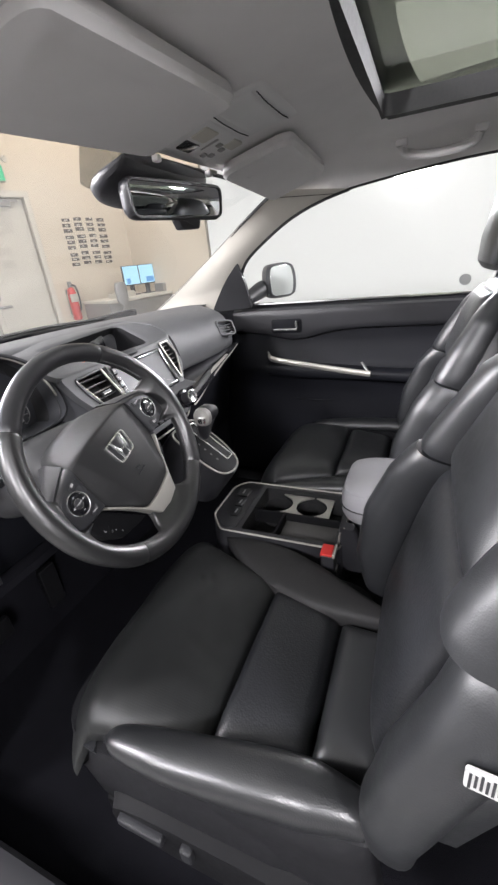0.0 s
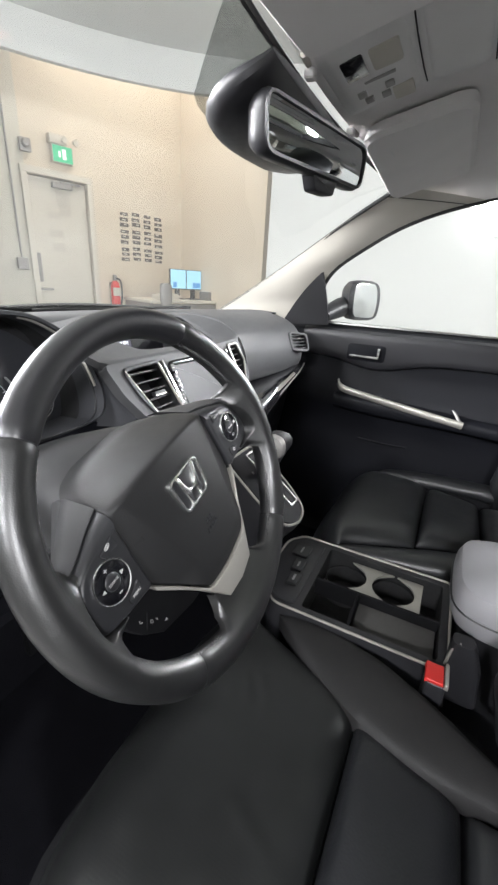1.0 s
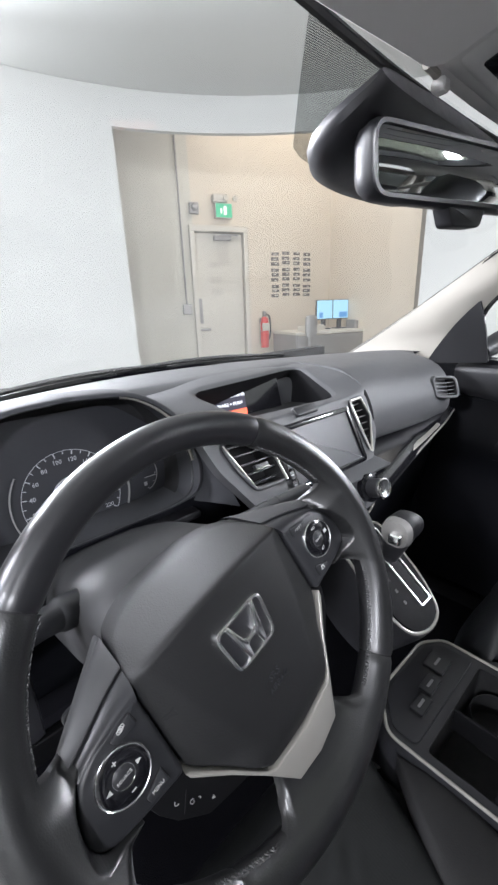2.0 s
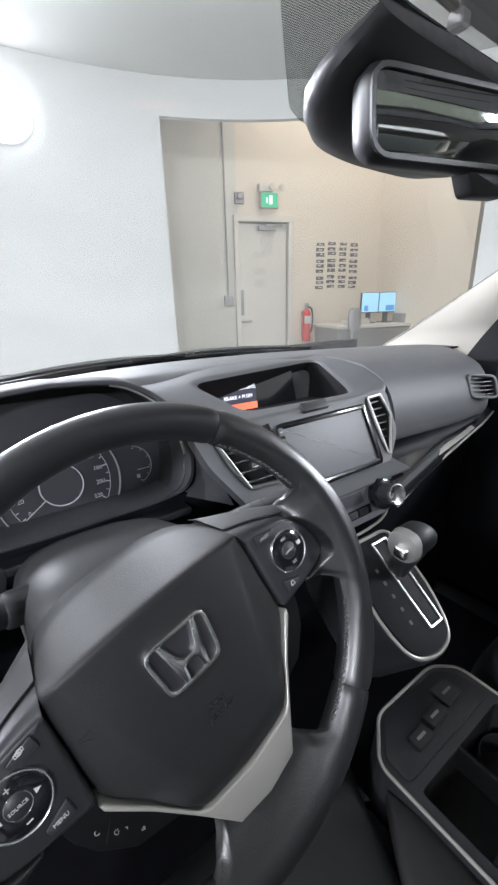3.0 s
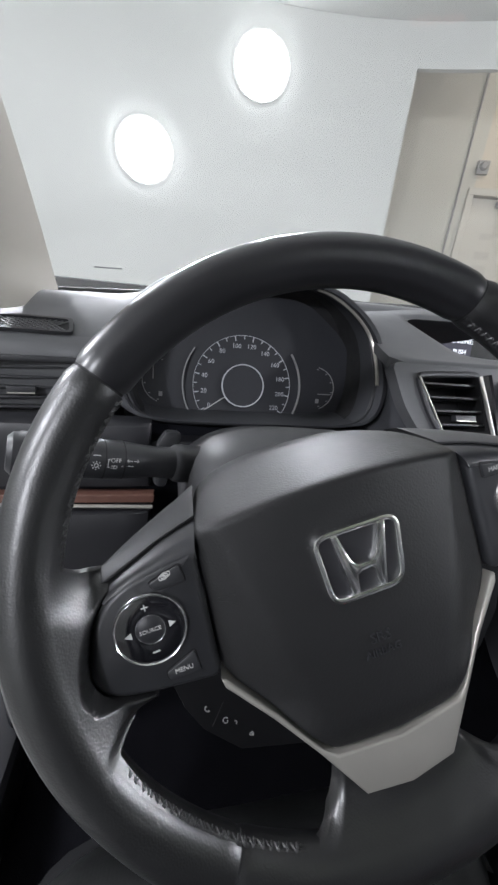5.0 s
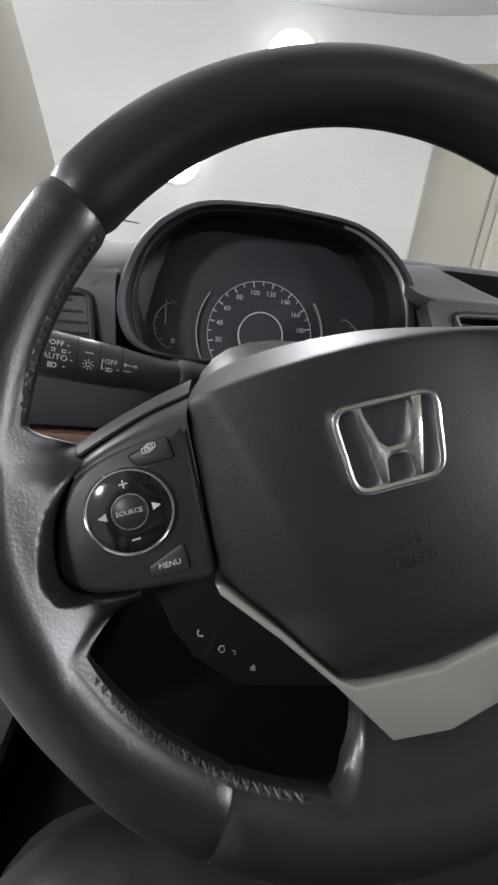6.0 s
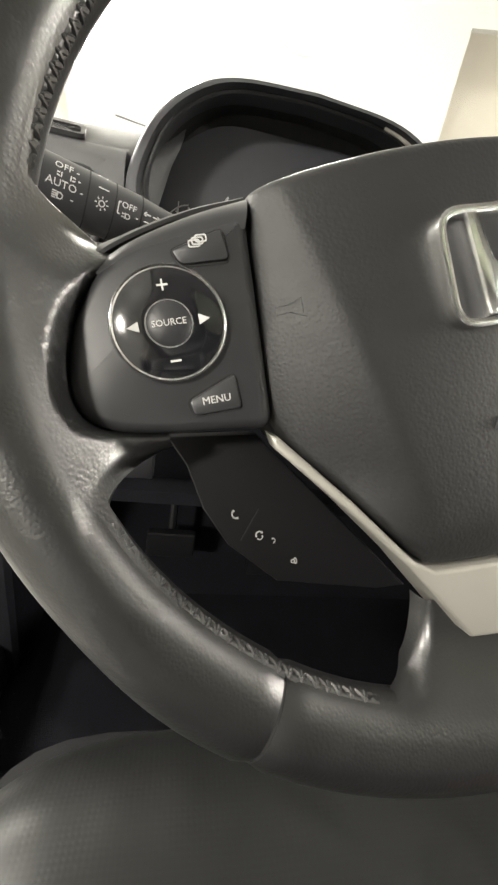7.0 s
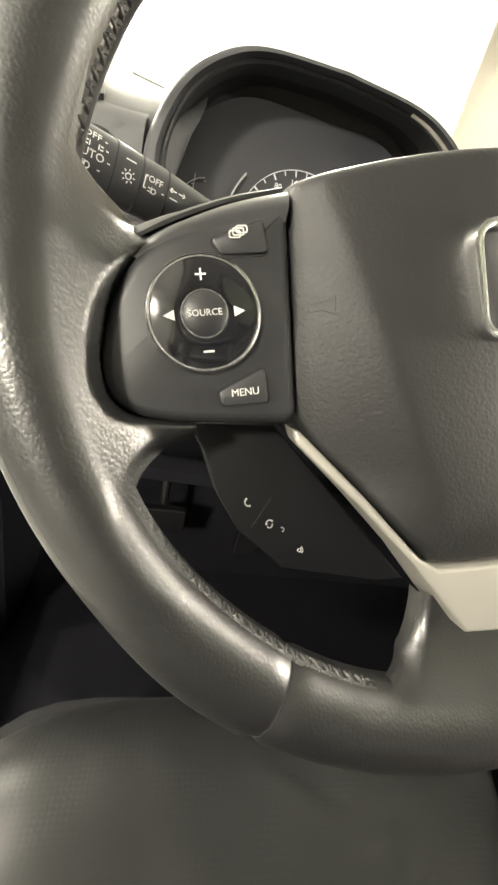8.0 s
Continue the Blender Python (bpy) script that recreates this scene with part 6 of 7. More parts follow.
# throat and back get the near-black that stands for shade under the hood
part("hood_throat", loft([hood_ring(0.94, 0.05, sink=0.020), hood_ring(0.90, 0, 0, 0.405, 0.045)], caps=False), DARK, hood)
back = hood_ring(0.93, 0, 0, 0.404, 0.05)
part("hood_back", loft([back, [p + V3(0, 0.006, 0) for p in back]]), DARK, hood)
fr = hood_ring(0.965, 0.010)
right_line = [p for p in fr if p.x > -0.30 and p.z > 1.05]
right_line.sort(key=lambda p: -p.z)
part("bright_line", tube(right_line, 0.0024, 6), SILVER, hood, "satin silver edge line")

clu = thing("instrument_cluster", (-0.376, 0.36, 1.03), "black instrument cluster with a round speedometer", "instruments")
FACE = facing((-0.377, 0.360, 1.022), V3(0, -1, 0.28))
part("cluster_face", plate(rounded([(-0.158, -0.062), (0.158, -0.062), (0.155, 0.065), (0.085, 0.122), (-0.085, 0.122), (-0.155, 0.065)], 0.03), -0.012, -0.004, 0, FACE), DIAL, clu, "matt black dial face")
SP = 0.0680


def arc_bar(r, a0, a1, w, z0, z1, k=40):
    def f(i):
        return radians(a0 + (a1 - a0) * i / k)
    bm_ = bmesh.new()
    rows_ = [[bm_.verts.new(FACE @ V3(rr * math.cos(f(i)), rr * math.sin(f(i)), z)) for i in range(k + 1)] for rr, z in ((r - w, z0), (r - w, z1), (r, z1), (r, z0))]
    for p, q in zip(rows_, rows_[1:] + rows_[:1]):
        for i in range(k):
            bm_.faces.new((p[i], p[i + 1], q[i + 1], q[i]))
    return bm_


part("speed_ring", arc_bar(0.0292, 0, 360, 0.0013, -0.003, 0.003, 56), DIAL_INK, clu, "pale inner speedometer ring")
part("speed_disc", spin([(0.001, -0.002), (0.0278, -0.002), (0.0278, 0.001), (0.001, 0.001)], FACE, 40), DIAL, clu)
part("speed_arc", arc_bar(SP, -32, 212, 0.0006, -0.003, -0.002, 60), DIAL_INK, clu)
A0, A1 = 212.0, -32.0
for i in range(23):
    a = A0 + (A1 - A0) * i / 22
    ln = 0.0062 if i % 2 == 0 else 0.0042
    mt = FACE @ Matrix.Rotation(radians(a), 4, "Z") @ Matrix.Translation((SP - ln / 2 - 0.001, 0, -0.0022))
    part("tick", box((0, 0, 0), (ln, 0.0010 if i % 2 else 0.0014, 0.0008), 0, mt), DIAL_INK, clu)
    if i % 2 == 0:
        lettering("numeral", str(i * 10), 0.0086, FACE @ Matrix.Translation((0.0540 * math.cos(radians(a)), 0.0540 * math.sin(radians(a)), -0.0022)), DIAL_INK, clu)
part("needle", box((0.0475, 0, 0.0), (0.036, 0.0012, 0.001), 0, FACE @ Matrix.Rotation(radians(A0 + 2), 4, "Z")), INK, clu, "white speedometer needle")
part("side_arc", arc_bar(0.0825, 145, 212, 0.0016, -0.003, 0.002), GREY_INK, clu, "grey side arc")
part("side_arc", arc_bar(0.0825, 35, -32, 0.0016, -0.003, 0.002), GREY_INK, clu, "grey side arc")
for s in (-1, 1):
    gm = FACE @ Matrix.Translation((s * 0.104, 0.002, 0))
    k = 24
    bm = bmesh.new()
    rows_ = [[bm.verts.new(gm @ V3(rr * math.cos(radians(s * 80 - s * 150 * i / k) if s > 0 else radians(100 + 150 * i / k)), rr * math.sin(radians(s * 80 - s * 150 * i / k) if s > 0 else radians(100 + 150 * i / k)), z)) for i in range(k + 1)] for rr, z in ((0.0295, -0.003), (0.0295, -0.001), (0.0303, -0.001), (0.0303, -0.003))]
    for p, q in zip(rows_, rows_[1:] + rows_[:1]):
        for i in range(k):
            bm.faces.new((p[i], p[i + 1], q[i + 1], q[i]))
    part("side_gauge_arc", bm, GREY_INK, clu)
    for i in range(6):
        a = radians(80 - 30 * i) if s > 0 else radians(100 + 30 * i)
        part("gauge_tick", box((0.027 * math.cos(a), 0.027 * math.sin(a), -0.002), (0.0025, 0.0012, 0.0008), 0, gm), GREY_INK, clu)
    part("gauge_needle", box((s * 0.016, 0.004 - s * 0.012, -0.001), (0.020 if s > 0 else 0.0012, 0.0012 if s > 0 else 0.03, 0.0008), 0, gm), GREY_INK, clu)
    part("gauge_mark", box((s * 0.006, -0.018, -0.002), (0.005, 0.006, 0.0008), 0, gm), GREY_INK, clu)
part("cluster_foot", box((-0.373, 0.330, 0.968), (0.30, 0.12, 0.012), 0.004), PLASTIC, clu)

# outer driver vent and small side grille
ov = thing("side_vent", (-0.62, 0.26, 1.05), "black louvred side air vent beside the instruments", "air vent")
OV = facing((-0.622, 0.290, 1.032), V3(0.1, -1, 0.15))
ovo = rounded([(-0.062, -0.034), (0.052, -0.034), (0.050, 0.022), (-0.062, 0.022)], 0.008, 3)
louvre_vent("vent_grille", ov, ovo, OV, 5, (-0.01, -0.008), [], "black louvres")
GR = facing((-0.632, 0.329, 1.0862), (0, -0.36, 0.933))
dg = part("defrost_grille", frame_ring(rounded([(-0.05, -0.016), (0.05, -0.016), (0.045, 0.016), (-0.05, 0.016)], 0.006), rounded([(-0.046, -0.0125), (0.046, -0.0125), (0.041, 0.0125), (-0.046, 0.0125)], 0.005), 0.0, 0.004, GR), PLASTIC, ov, "small side defroster grille")
part("grille_back", plate(rounded([(-0.046, -0.0125), (0.046, -0.0125), (0.041, 0.0125), (-0.046, 0.0125)], 0.005), 0.0, 0.001, 0, GR), DARK, dg)
for i in range(10):
    for turn in (0.9, -0.9):
        part("grille_bar", box((0, 0, 0.002), (0.0010, 0.034, 0.0016), 0, GR @ Matrix.Translation((-0.030 + i * 0.0065, 0, 0)) @ Matrix.Rotation(turn, 4, "Z")), DASH, dg)
rvent = thing("side_vent", (0.57, 0.215, 1.04), "black louvred side air vent at the dashboard end", "air vent")
RV = facing((0.515, 0.2150, 1.062), V3(-0.42, -1, 0.30))
louvre_vent("vent_grille", rvent, rounded([(-0.030, -0.020), (0.036, -0.026), (0.030, 0.018), (-0.036, 0.026)], 0.010, 3), RV, 5, None, [], "black louvres", DASH)
trim = thing("knee_trim", (-0.56, 0.2, 0.97), "copper wood-look trim strip with a bright edge", "trim strip")
part("wood_strip", box((-0.585, 0.252, 0.9125), (0.19, 0.016, 0.011), 0.003), WOOD, trim)
part("bright_edge", tube([(-0.68, 0.245, 0.906), (-0.492, 0.243, 0.903)], 0.0022, 8), SILVER, trim, "satin silver edge")
part("knee_lid", pillow((-0.68, 0.252, 0.770), (-0.495, 0.252, 0.770), (-0.495, 0.246, 0.898), (-0.68, 0.246, 0.898), (0, -1, 0), 0.012, 14, 10, 8), PLASTIC, trim, "black storage lid")
part("upper_panel", pillow((-0.68, 0.258, 0.922), (-0.495, 0.258, 0.922), (-0.495, 0.262, 1.000), (-0.68, 0.262, 1.000), (0, -1, 0), 0.010, 14, 8, 8), PLASTIC, trim, "plain black panel")

# ---------------------------------------------------------------- steering column and stalks
col = thing("steering_column", (-0.37, 0.14, 0.96), "black steering column cover with control stalks", "steering column")
AX = V3(0, 0.9291, -0.3697)
UPW = V3(0, 0.3697, 0.9291)
cc = V3(-0.37, 0, 1.02)
part("column_cover", loft([oval(cc + AX * d + UPW * o, (1, 0, 0), UPW, a, b, 3, 28) for d, a, b, o in ((0.085, 0.060, 0.050, 0.0), (0.095, 0.078, 0.060, 0.0), (0.12, 0.090, 0.068, 0.008), (0.20, 0.094, 0.066, 0.012), (0.27, 0.094, 0.06, 0.012))]), COLUMN, col)


def stalk_line(s, d):
    """A point on a stalk's middle line, d metres out from the wheel's middle."""
    return V3(-0.37 + s * d, 0.150 - (d - 0.085) * 0.317, 1.005 + (d - 0.085) * 0.208)


def stalk(s, name, label):
    out = V3(s * 0.935, -0.296, 0.195)
    a = out.cross(V3(0, 0, 1)).normalized()
    b = a.cross(out).normalized()
    st = part(name, loft([oval(stalk_line(s, d), a, b, r, r * 0.95, 2.2, 24) for d, r in ((0.080, 0.0165), (0.097, 0.0168), (0.1015, 0.0160), (0.104, 0.0138), (0.118, 0.0130), (0.132, 0.0142), (0.145, 0.0155), (0.208, 0.0165), (0.213, 0.0155), (0.216, 0.012))]), SATIN, col, label)
    for d in (0.1430, 0.1565, 0.1695):
        part("stalk_ring", loft([oval(stalk_line(s, q), a, b, 0.0158 + (d - 0.143) * 0.016, 0.0150 + (d - 0.143) * 0.016, 2.2, 24) for q in (d, d + 0.0006)]), DARK, st)
    return st


ls = stalk(-1, "light_stalk", "black headlight stalk with white symbols")
stalk(1, "wiper_stalk", "black wiper stalk")
SD = V3(0.935, 0.296, -0.195).normalized()


def stalk_m(d, up):
    """A pose on the stalk's face that looks at the driver, up metres round it."""
    nrm = V3(0, -0.95, 0.12)
    nrm = (nrm - SD * nrm.dot(SD)).normalized()
    r = 0.0154 + 0.0012 * (d - 0.143) / 0.065
    nrm = Matrix.Rotation(-up / r, 3, SD) @ nrm
    y = nrm.cross(SD).normalized()
    m = Matrix((SD, y, nrm)).transposed().to_4x4()
    m.translation = stalk_line(-1, d) + nrm * r
    return m


def stalk_mark(d, up, bars, ring=0.0):
    """A white symbol: short bars (x, y, length, turn) and, if asked, a small ring."""
    bm_ = bmesh.new()
    for x, y, ln, tn in bars:
        box((0, 0, 0), (ln, 0.00055, 0.0004), 0, stalk_m(d, up) @ Matrix.Translation((x, y, 0.0002)) @ Matrix.Rotation(radians(tn), 4, "Z"), bm_)
    part("stalk_mark", bm_, INK, ls)
    if ring:
        k = [(ring * math.cos(i * math.pi / 8), ring * math.sin(i * math.pi / 8)) for i in range(16)]
        part("stalk_mark", frame_ring(k, [(x * 0.68, y * 0.68) for x, y in k], -0.0002, 0.0004, stalk_m(d, up)), INK, ls)


lettering("stalk_text", "OFF -", 0.0050, stalk_m(0.1800, 0.0098), INK, ls)
lettering("stalk_text", "AUTO -", 0.0052, stalk_m(0.1800, 0.0008), INK, ls)
lettering("stalk_text", "OFF", 0.0046, stalk_m(0.1500, 0.0042), INK, ls)
RAYS = [(0.0029 * math.cos(i * math.pi / 4), 0.0029 * math.sin(i * math.pi / 4), 0.0011, 45 * i) for i in range(8)]
stalk_mark(0.1630, 0.0, RAYS, 0.0017)
stalk_mark(0.1630, 0.0075, [(0, 0, 0.0052, 0)])
LAMP = [(-0.0026, -0.0015 + 0.001 * i, 0.0020, 0) for i in range(4)] + [(-0.0010, 0, 0.0036, 90)]
stalk_mark(0.1815, -0.0045, LAMP + [(0.0058, 0, 0.0013, 0)], 0.0017)
stalk_mark(0.1800, 0.0052, [(-0.0022, 0, 0.0026, 90), (-0.0036, 0.0008, 0.0014, 10), (-0.0036, -0.0008, 0.0014, -10), (0.0022, 0, 0.0026, 90), (0.0036, 0.0008, 0.0014, -10), (0.0036, -0.0008, 0.0014, 10), (0.0062, 0, 0.0012, 0)], 0.0)
stalk_mark(0.1500, -0.0008, [(-0.0012, 0, 0.0030, 90), (-0.0024, 0.0008, 0.0014, 0), (-0.0024, -0.0008, 0.0014, 0), (0.0050, 0.001, 0.0012, 0)], 0.0014)
stalk_mark(0.1552, 0.0020, [(0, 0, 0.0060, 90), (0.0006, 0.003, 0.0012, 0), (0.0006, -0.003, 0.0012, 0)])
stalk_mark(0.1385, 0.0045, [(-0.0014, 0, 0.0026, 0), (-0.0032, 0.0006, 0.0016, 40), (-0.0032, -0.0006, 0.0016, -40), (0.0024, 0, 0.0026, 0), (0.0042, 0.0006, 0.0016, -40), (0.0042, -0.0006, 0.0016, 40)])
stalk_mark(0.1395, 0.0005, [(0, 0, 0.0045, 0)])
tabm = facing((-0.478, 0.205, 0.985), (0.15, -1, 0.25)) @ Matrix.Rotation(-0.25, 4, "Z")
part("lever_tab", plate(rounded([(-0.006, -0.03), (0.006, -0.03), (0.010, 0.018), (0.008, 0.029), (-0.007, 0.027), (-0.012, 0.012)], 0.005, 4), -0.005, 0.005, 0.003, tabm), SATIN, col, "dark lever tab")

# ---------------------------------------------------------------- steering wheel, built in its own plane: x right, y up, z to the driver
TIP, TURN_W = radians(21.7), radians(16.5)
nW = V3(0, -math.cos(TIP), math.sin(TIP))
vW = V3(0, math.sin(TIP), math.cos(TIP))
uW = V3(1, 0, 0)
Ux = uW * math.cos(TURN_W) + vW * math.sin(TURN_W)
Vy = -uW * math.sin(TURN_W) + vW * math.cos(TURN_W)
WM = Matrix((Ux, Vy, nW)).transposed().to_4x4()
WM.translation = V3(-0.37, 0, 1.02)
sw = thing("steering_wheel", (0, 0, 0), "black leather three-spoke steering wheel, turned slightly, with silver trim", "steering wheel")
sw.matrix_basis = WM
RR = 0.1738


def wpart(name, bm, material, parent, label="", sharp=35):
    return part(name, bm, material, parent, label, True, sharp)


def bump_at(a, c, w):
    d = (a - c + 180) % 360 - 180
    return math.exp(-(d / w) ** 2)


def rim_low(a):
    return step(205, 225, a % 360) * (1 - step(315, 335, a % 360))


def rim_mid(a):
    """The middle of the rim's section at an angle: its radius and height."""
    R = RR + 0.0028 * rim_low(a)
    return R, -0.0105 * step(-0.02, 0.15, R * math.sin(radians(a)))


def rim_size(a):
    """Half sizes of the rim's section: outwards, inwards and in depth."""
    return 0.0148 - 0.0015 * bump_at(a, 90, 40), 0.0163 + 0.0036 * rim_low(a), 0.0165 - 0.0015 * bump_at(a, 90, 45)


def rim_ring(a, grow=0.0, k=36):
    ra = radians(a)
    R, h = rim_mid(a)
    out, inw, deep = (q + grow for q in rim_size(a))
    c = V3(R * math.cos(ra), R * math.sin(ra) - 0.002, h)
    rad = V3(math.cos(ra), math.sin(ra), 0)
    pts = []
    for i in range(k):
        t = 2 * math.pi * i / k
        u, v = math.cos(t), math.sin(t)
        pts.append(c + rad * ((out if u > 0 else inw) * u) + V3(0, 0, deep * v))
    return pts


def rim_top(x, y):
    """Height of the rim's front at a place in the wheel's plane."""
    a = math.degrees(math.atan2(y + 0.002, x))
    r = math.hypot(x, y + 0.002)
    R, h = rim_mid(a)
    out, inw, deep = rim_size(a)
    w = out if r > R else inw
    q = abs(r - R) / w
    if q < 0.845:
        return h + deep * math.sqrt(1 - q * q)
    return h + deep * 0.535 - (q - 0.845) * w * 1.6


def near_line(x, y, line):
    """Distance from a place to a run of short straight pieces."""
    best = 1.0
    for (ax, ay), (bx, by) in zip(line, line[1:]):
        dx, dy = bx - ax, by - ay
        f = clamp(((x - ax) * dx + (y - ay) * dy) / (dx * dx + dy * dy + 1e-12))
        best = min(best, math.hypot(x - ax - f * dx, y - ay - f * dy))
    return best


def run(points, n):
    """n + 1 even steps along a smooth curve through points of the plane."""
    c = smooth_path([V3(x, y, 0) for x, y in points], 10)
    d = [0.0]
    for a, b in zip(c, c[1:]):
        d.append(d[-1] + (b - a).length)
    out, j = [], 0
    for i in range(n + 1):
        w = d[-1] * i / n
        while j < len(c) - 2 and d[j + 1] < w:
            j += 1
        f = clamp((w - d[j]) / (d[j + 1] - d[j] + 1e-12))
        p = c[j].lerp(c[j + 1], f)
        out.append((p.x, p.y))
    return out


def leather_web(upper, lower, outer, inner, high, groove, blend, edge, pucker, nu=34, nv=80):
    """Leather that flows from the rim into a spoke: a patch between four curves, rolled over at its two open edges."""
    U, L = run(upper, nu), run(lower, nu)
    A, B = run(outer, nv), run(inner, nv)
    rows = []
    for j in range(nv + 1):
        v = j / nv
        row = []
        for i in range(nu + 1):
            u = i / nu
            p = [(1 - v) * U[i][q] + v * L[i][q] + (1 - u) * A[j][q] + u * B[j][q]
                 - (1 - u) * (1 - v) * U[0][q] - u * (1 - v) * U[-1][q] - (1 - u) * v * L[0][q] - u * v * L[-1][q] for q in (0, 1)]
            d = min(near_line(p[0], p[1], U), near_line(p[0], p[1], L))
            z = high(p[0], p[1])
            if d < edge:
                z -= edge * (1 - math.sqrt(max(0.0, 1 - (1 - d / edge) ** 2)))
            z += pucker * noise.noise(V3(p[0] * 210, p[1] * 210, 3.0)) * step(0.016, 0.004, d)
            ends = min(near_line(p[0], p[1], A[:2]), near_line(p[0], p[1], A[-2:]))
            t = rim_top(p[0], p[1]) - 0.0003 + 0.0006 * min(step(0.0, 0.022, ends), step(0.0, 0.008, d), step(0.0, 0.12, u))
            h = max(0.0, blend - abs(z - t)) / blend
            z = max(z, t) + h * h * blend * 0.25 * step(0.0, 0.006, d)
            row.append(V3(p[0], p[1], z + (-0.0145 - z) * groove(p[0], p[1])))
        rows.append(row)
    first = [p + V3(0, 0, -0.007) for p in rows[0]]
    last = [p + V3(0, 0, -0.007) for p in rows[-1]]
    return grid_mesh([first] + rows + [last])


def rim_arc(a0, a1, r=0.1835, k=12):
    return [(r * math.cos(radians(a0 + (a1 - a0) * i / k)), r * math.sin(radians(a0 + (a1 - a0) * i / k))) for i in range(k + 1)]


PANEL = rounded([(-0.0870, 0.0335), (-0.108, 0.0303), (-0.127, 0.0262), (-0.1395, 0.0195), (-0.1490, 0.0060), (-0.1540, -0.010), (-0.1548, -0.0195), (-0.1515, -0.0275), (-0.1430, -0.0325), (-0.128, -0.0357), (-0.0895, -0.0405)], 0.006, 4)
UP_EDGE = [(-0.1589, 0.0918), (-0.1395, 0.0800), (-0.1460, 0.0655), (-0.1505, 0.0535), (-0.1512, 0.0462), (-0.1480, 0.0405), (-0.1420, 0.0362), (-0.1350, 0.0310), (-0.1260, 0.0240)]
LOW_EDGE = [(-0.1527, -0.1018), (-0.1330, -0.0900), (-0.1400, -0.0790), (-0.1460, -0.0690), (-0.1490, -0.0605), (-0.1482, -0.0535), (-0.1440, -0.0482), (-0.1370, -0.0445), (-0.1260, -0.0410)]


def side_high(x, y):
    """The spoke's leather lies level with the switch panel and falls away above and below it."""
    x = -abs(x)
    return -0.0065 + 0.0095 * step(-0.140, -0.158, x) * (1 - step(0.020, 0.045, y)) - 0.0130 * step(0.014, 0.038, y) * step(-0.160, -0.140, x) - 0.004 * step(-0.036, -0.048, y) * step(-0.150, -0.135, x)


def panel_groove(x, y):
    """How far a place is sunk into the groove round the switch panel."""
    x = -abs(x)
    g = near_line(x, y, PANEL + PANEL[:1])
    inside = False
    for (ax, ay), (bx, by) in zip(PANEL, PANEL[1:] + PANEL[:1]):
        if (ay > y) != (by > y) and x < ax + (bx - ax) * (y - ay) / (by - ay):
            inside = not inside
    return step(0.0018, -0.0006, -g if inside else g)


def foot_high(x, y):
    return 0.0005 - 0.0090 * step(-0.156, -0.128, y)


def no_groove(x, y):
    return 0.0


for s in (-1, 1):
    def turned(line):
        return [(-s * x, y) for x, y in line]
    wpart("spoke_leather", leather_web(turned(UP_EDGE), turned(LOW_EDGE), turned(rim_arc(150, 213.69)), turned([(-0.1260, 0.0240), (-0.1260, -0.0410)]), side_high, panel_groove, 0.014, 0.0090, 0.0003, 72, 130), RIM_LEATHER, sw, "grained leather wrapped over the side spoke", sharp=70)
FOOT_EDGE = [(-0.0954, -0.1567), (-0.0855, -0.1390), (-0.0760, -0.1430), (-0.0660, -0.1455), (-0.0570, -0.1450), (-0.0500, -0.1412), (-0.0445, -0.1350), (-0.0412, -0.1275), (-0.0400, -0.1200)]
wpart("spoke_leather", leather_web(FOOT_EDGE, [(-x, y) for x, y in FOOT_EDGE], rim_arc(238.65, 301.35), [(-0.0400, -0.1200), (0.0400, -0.1200)], foot_high, no_groove, 0.014, 0.0045, 0.0003, 50, 110), RIM_LEATHER, sw, "grained leather over the lower spoke", sharp=70)

SEAMS = [49.4, 129.6, 229.5, 307.8]
for i in range(4):
    a0, a1 = SEAMS[i], SEAMS[(i + 1) % 4] + (360 if i == 3 else 0)
    n = int((a1 - a0) / 1.6)
    rings = []
    for j in range(n + 1):
        a = a0 + 0.22 + (a1 - a0 - 0.44) * j / n
        rings.append(rim_ring(a, -0.0012 if j in (0, n) else 0.0))
    wpart("rim_section", loft(rings), RIM_SMOOTH if i == 0 else RIM_LEATHER, sw, "smooth leather upper rim" if i == 0 else "stitched grained leather rim section", sharp=60)
for a in SEAMS:
    wpart("rim_seam", loft([rim_ring(a - 0.25, -0.0014), rim_ring(a + 0.25, -0.0014)]), DARK, sw, "dark seam groove")
stitch = None
rng = random.Random(4)


def join_place(a, lift=0.0):
    """A place on the rim's inner join at an angle, and the way out of the leather there."""
    ra = radians(a)
    ring = rim_ring(a, lift)
    p = ring[16] * 0.35 + ring[17] * 0.65
    R, h = rim_mid(a)
    return p, (p - V3(R * math.cos(ra), R * math.sin(ra) - 0.002, h)).normalized()


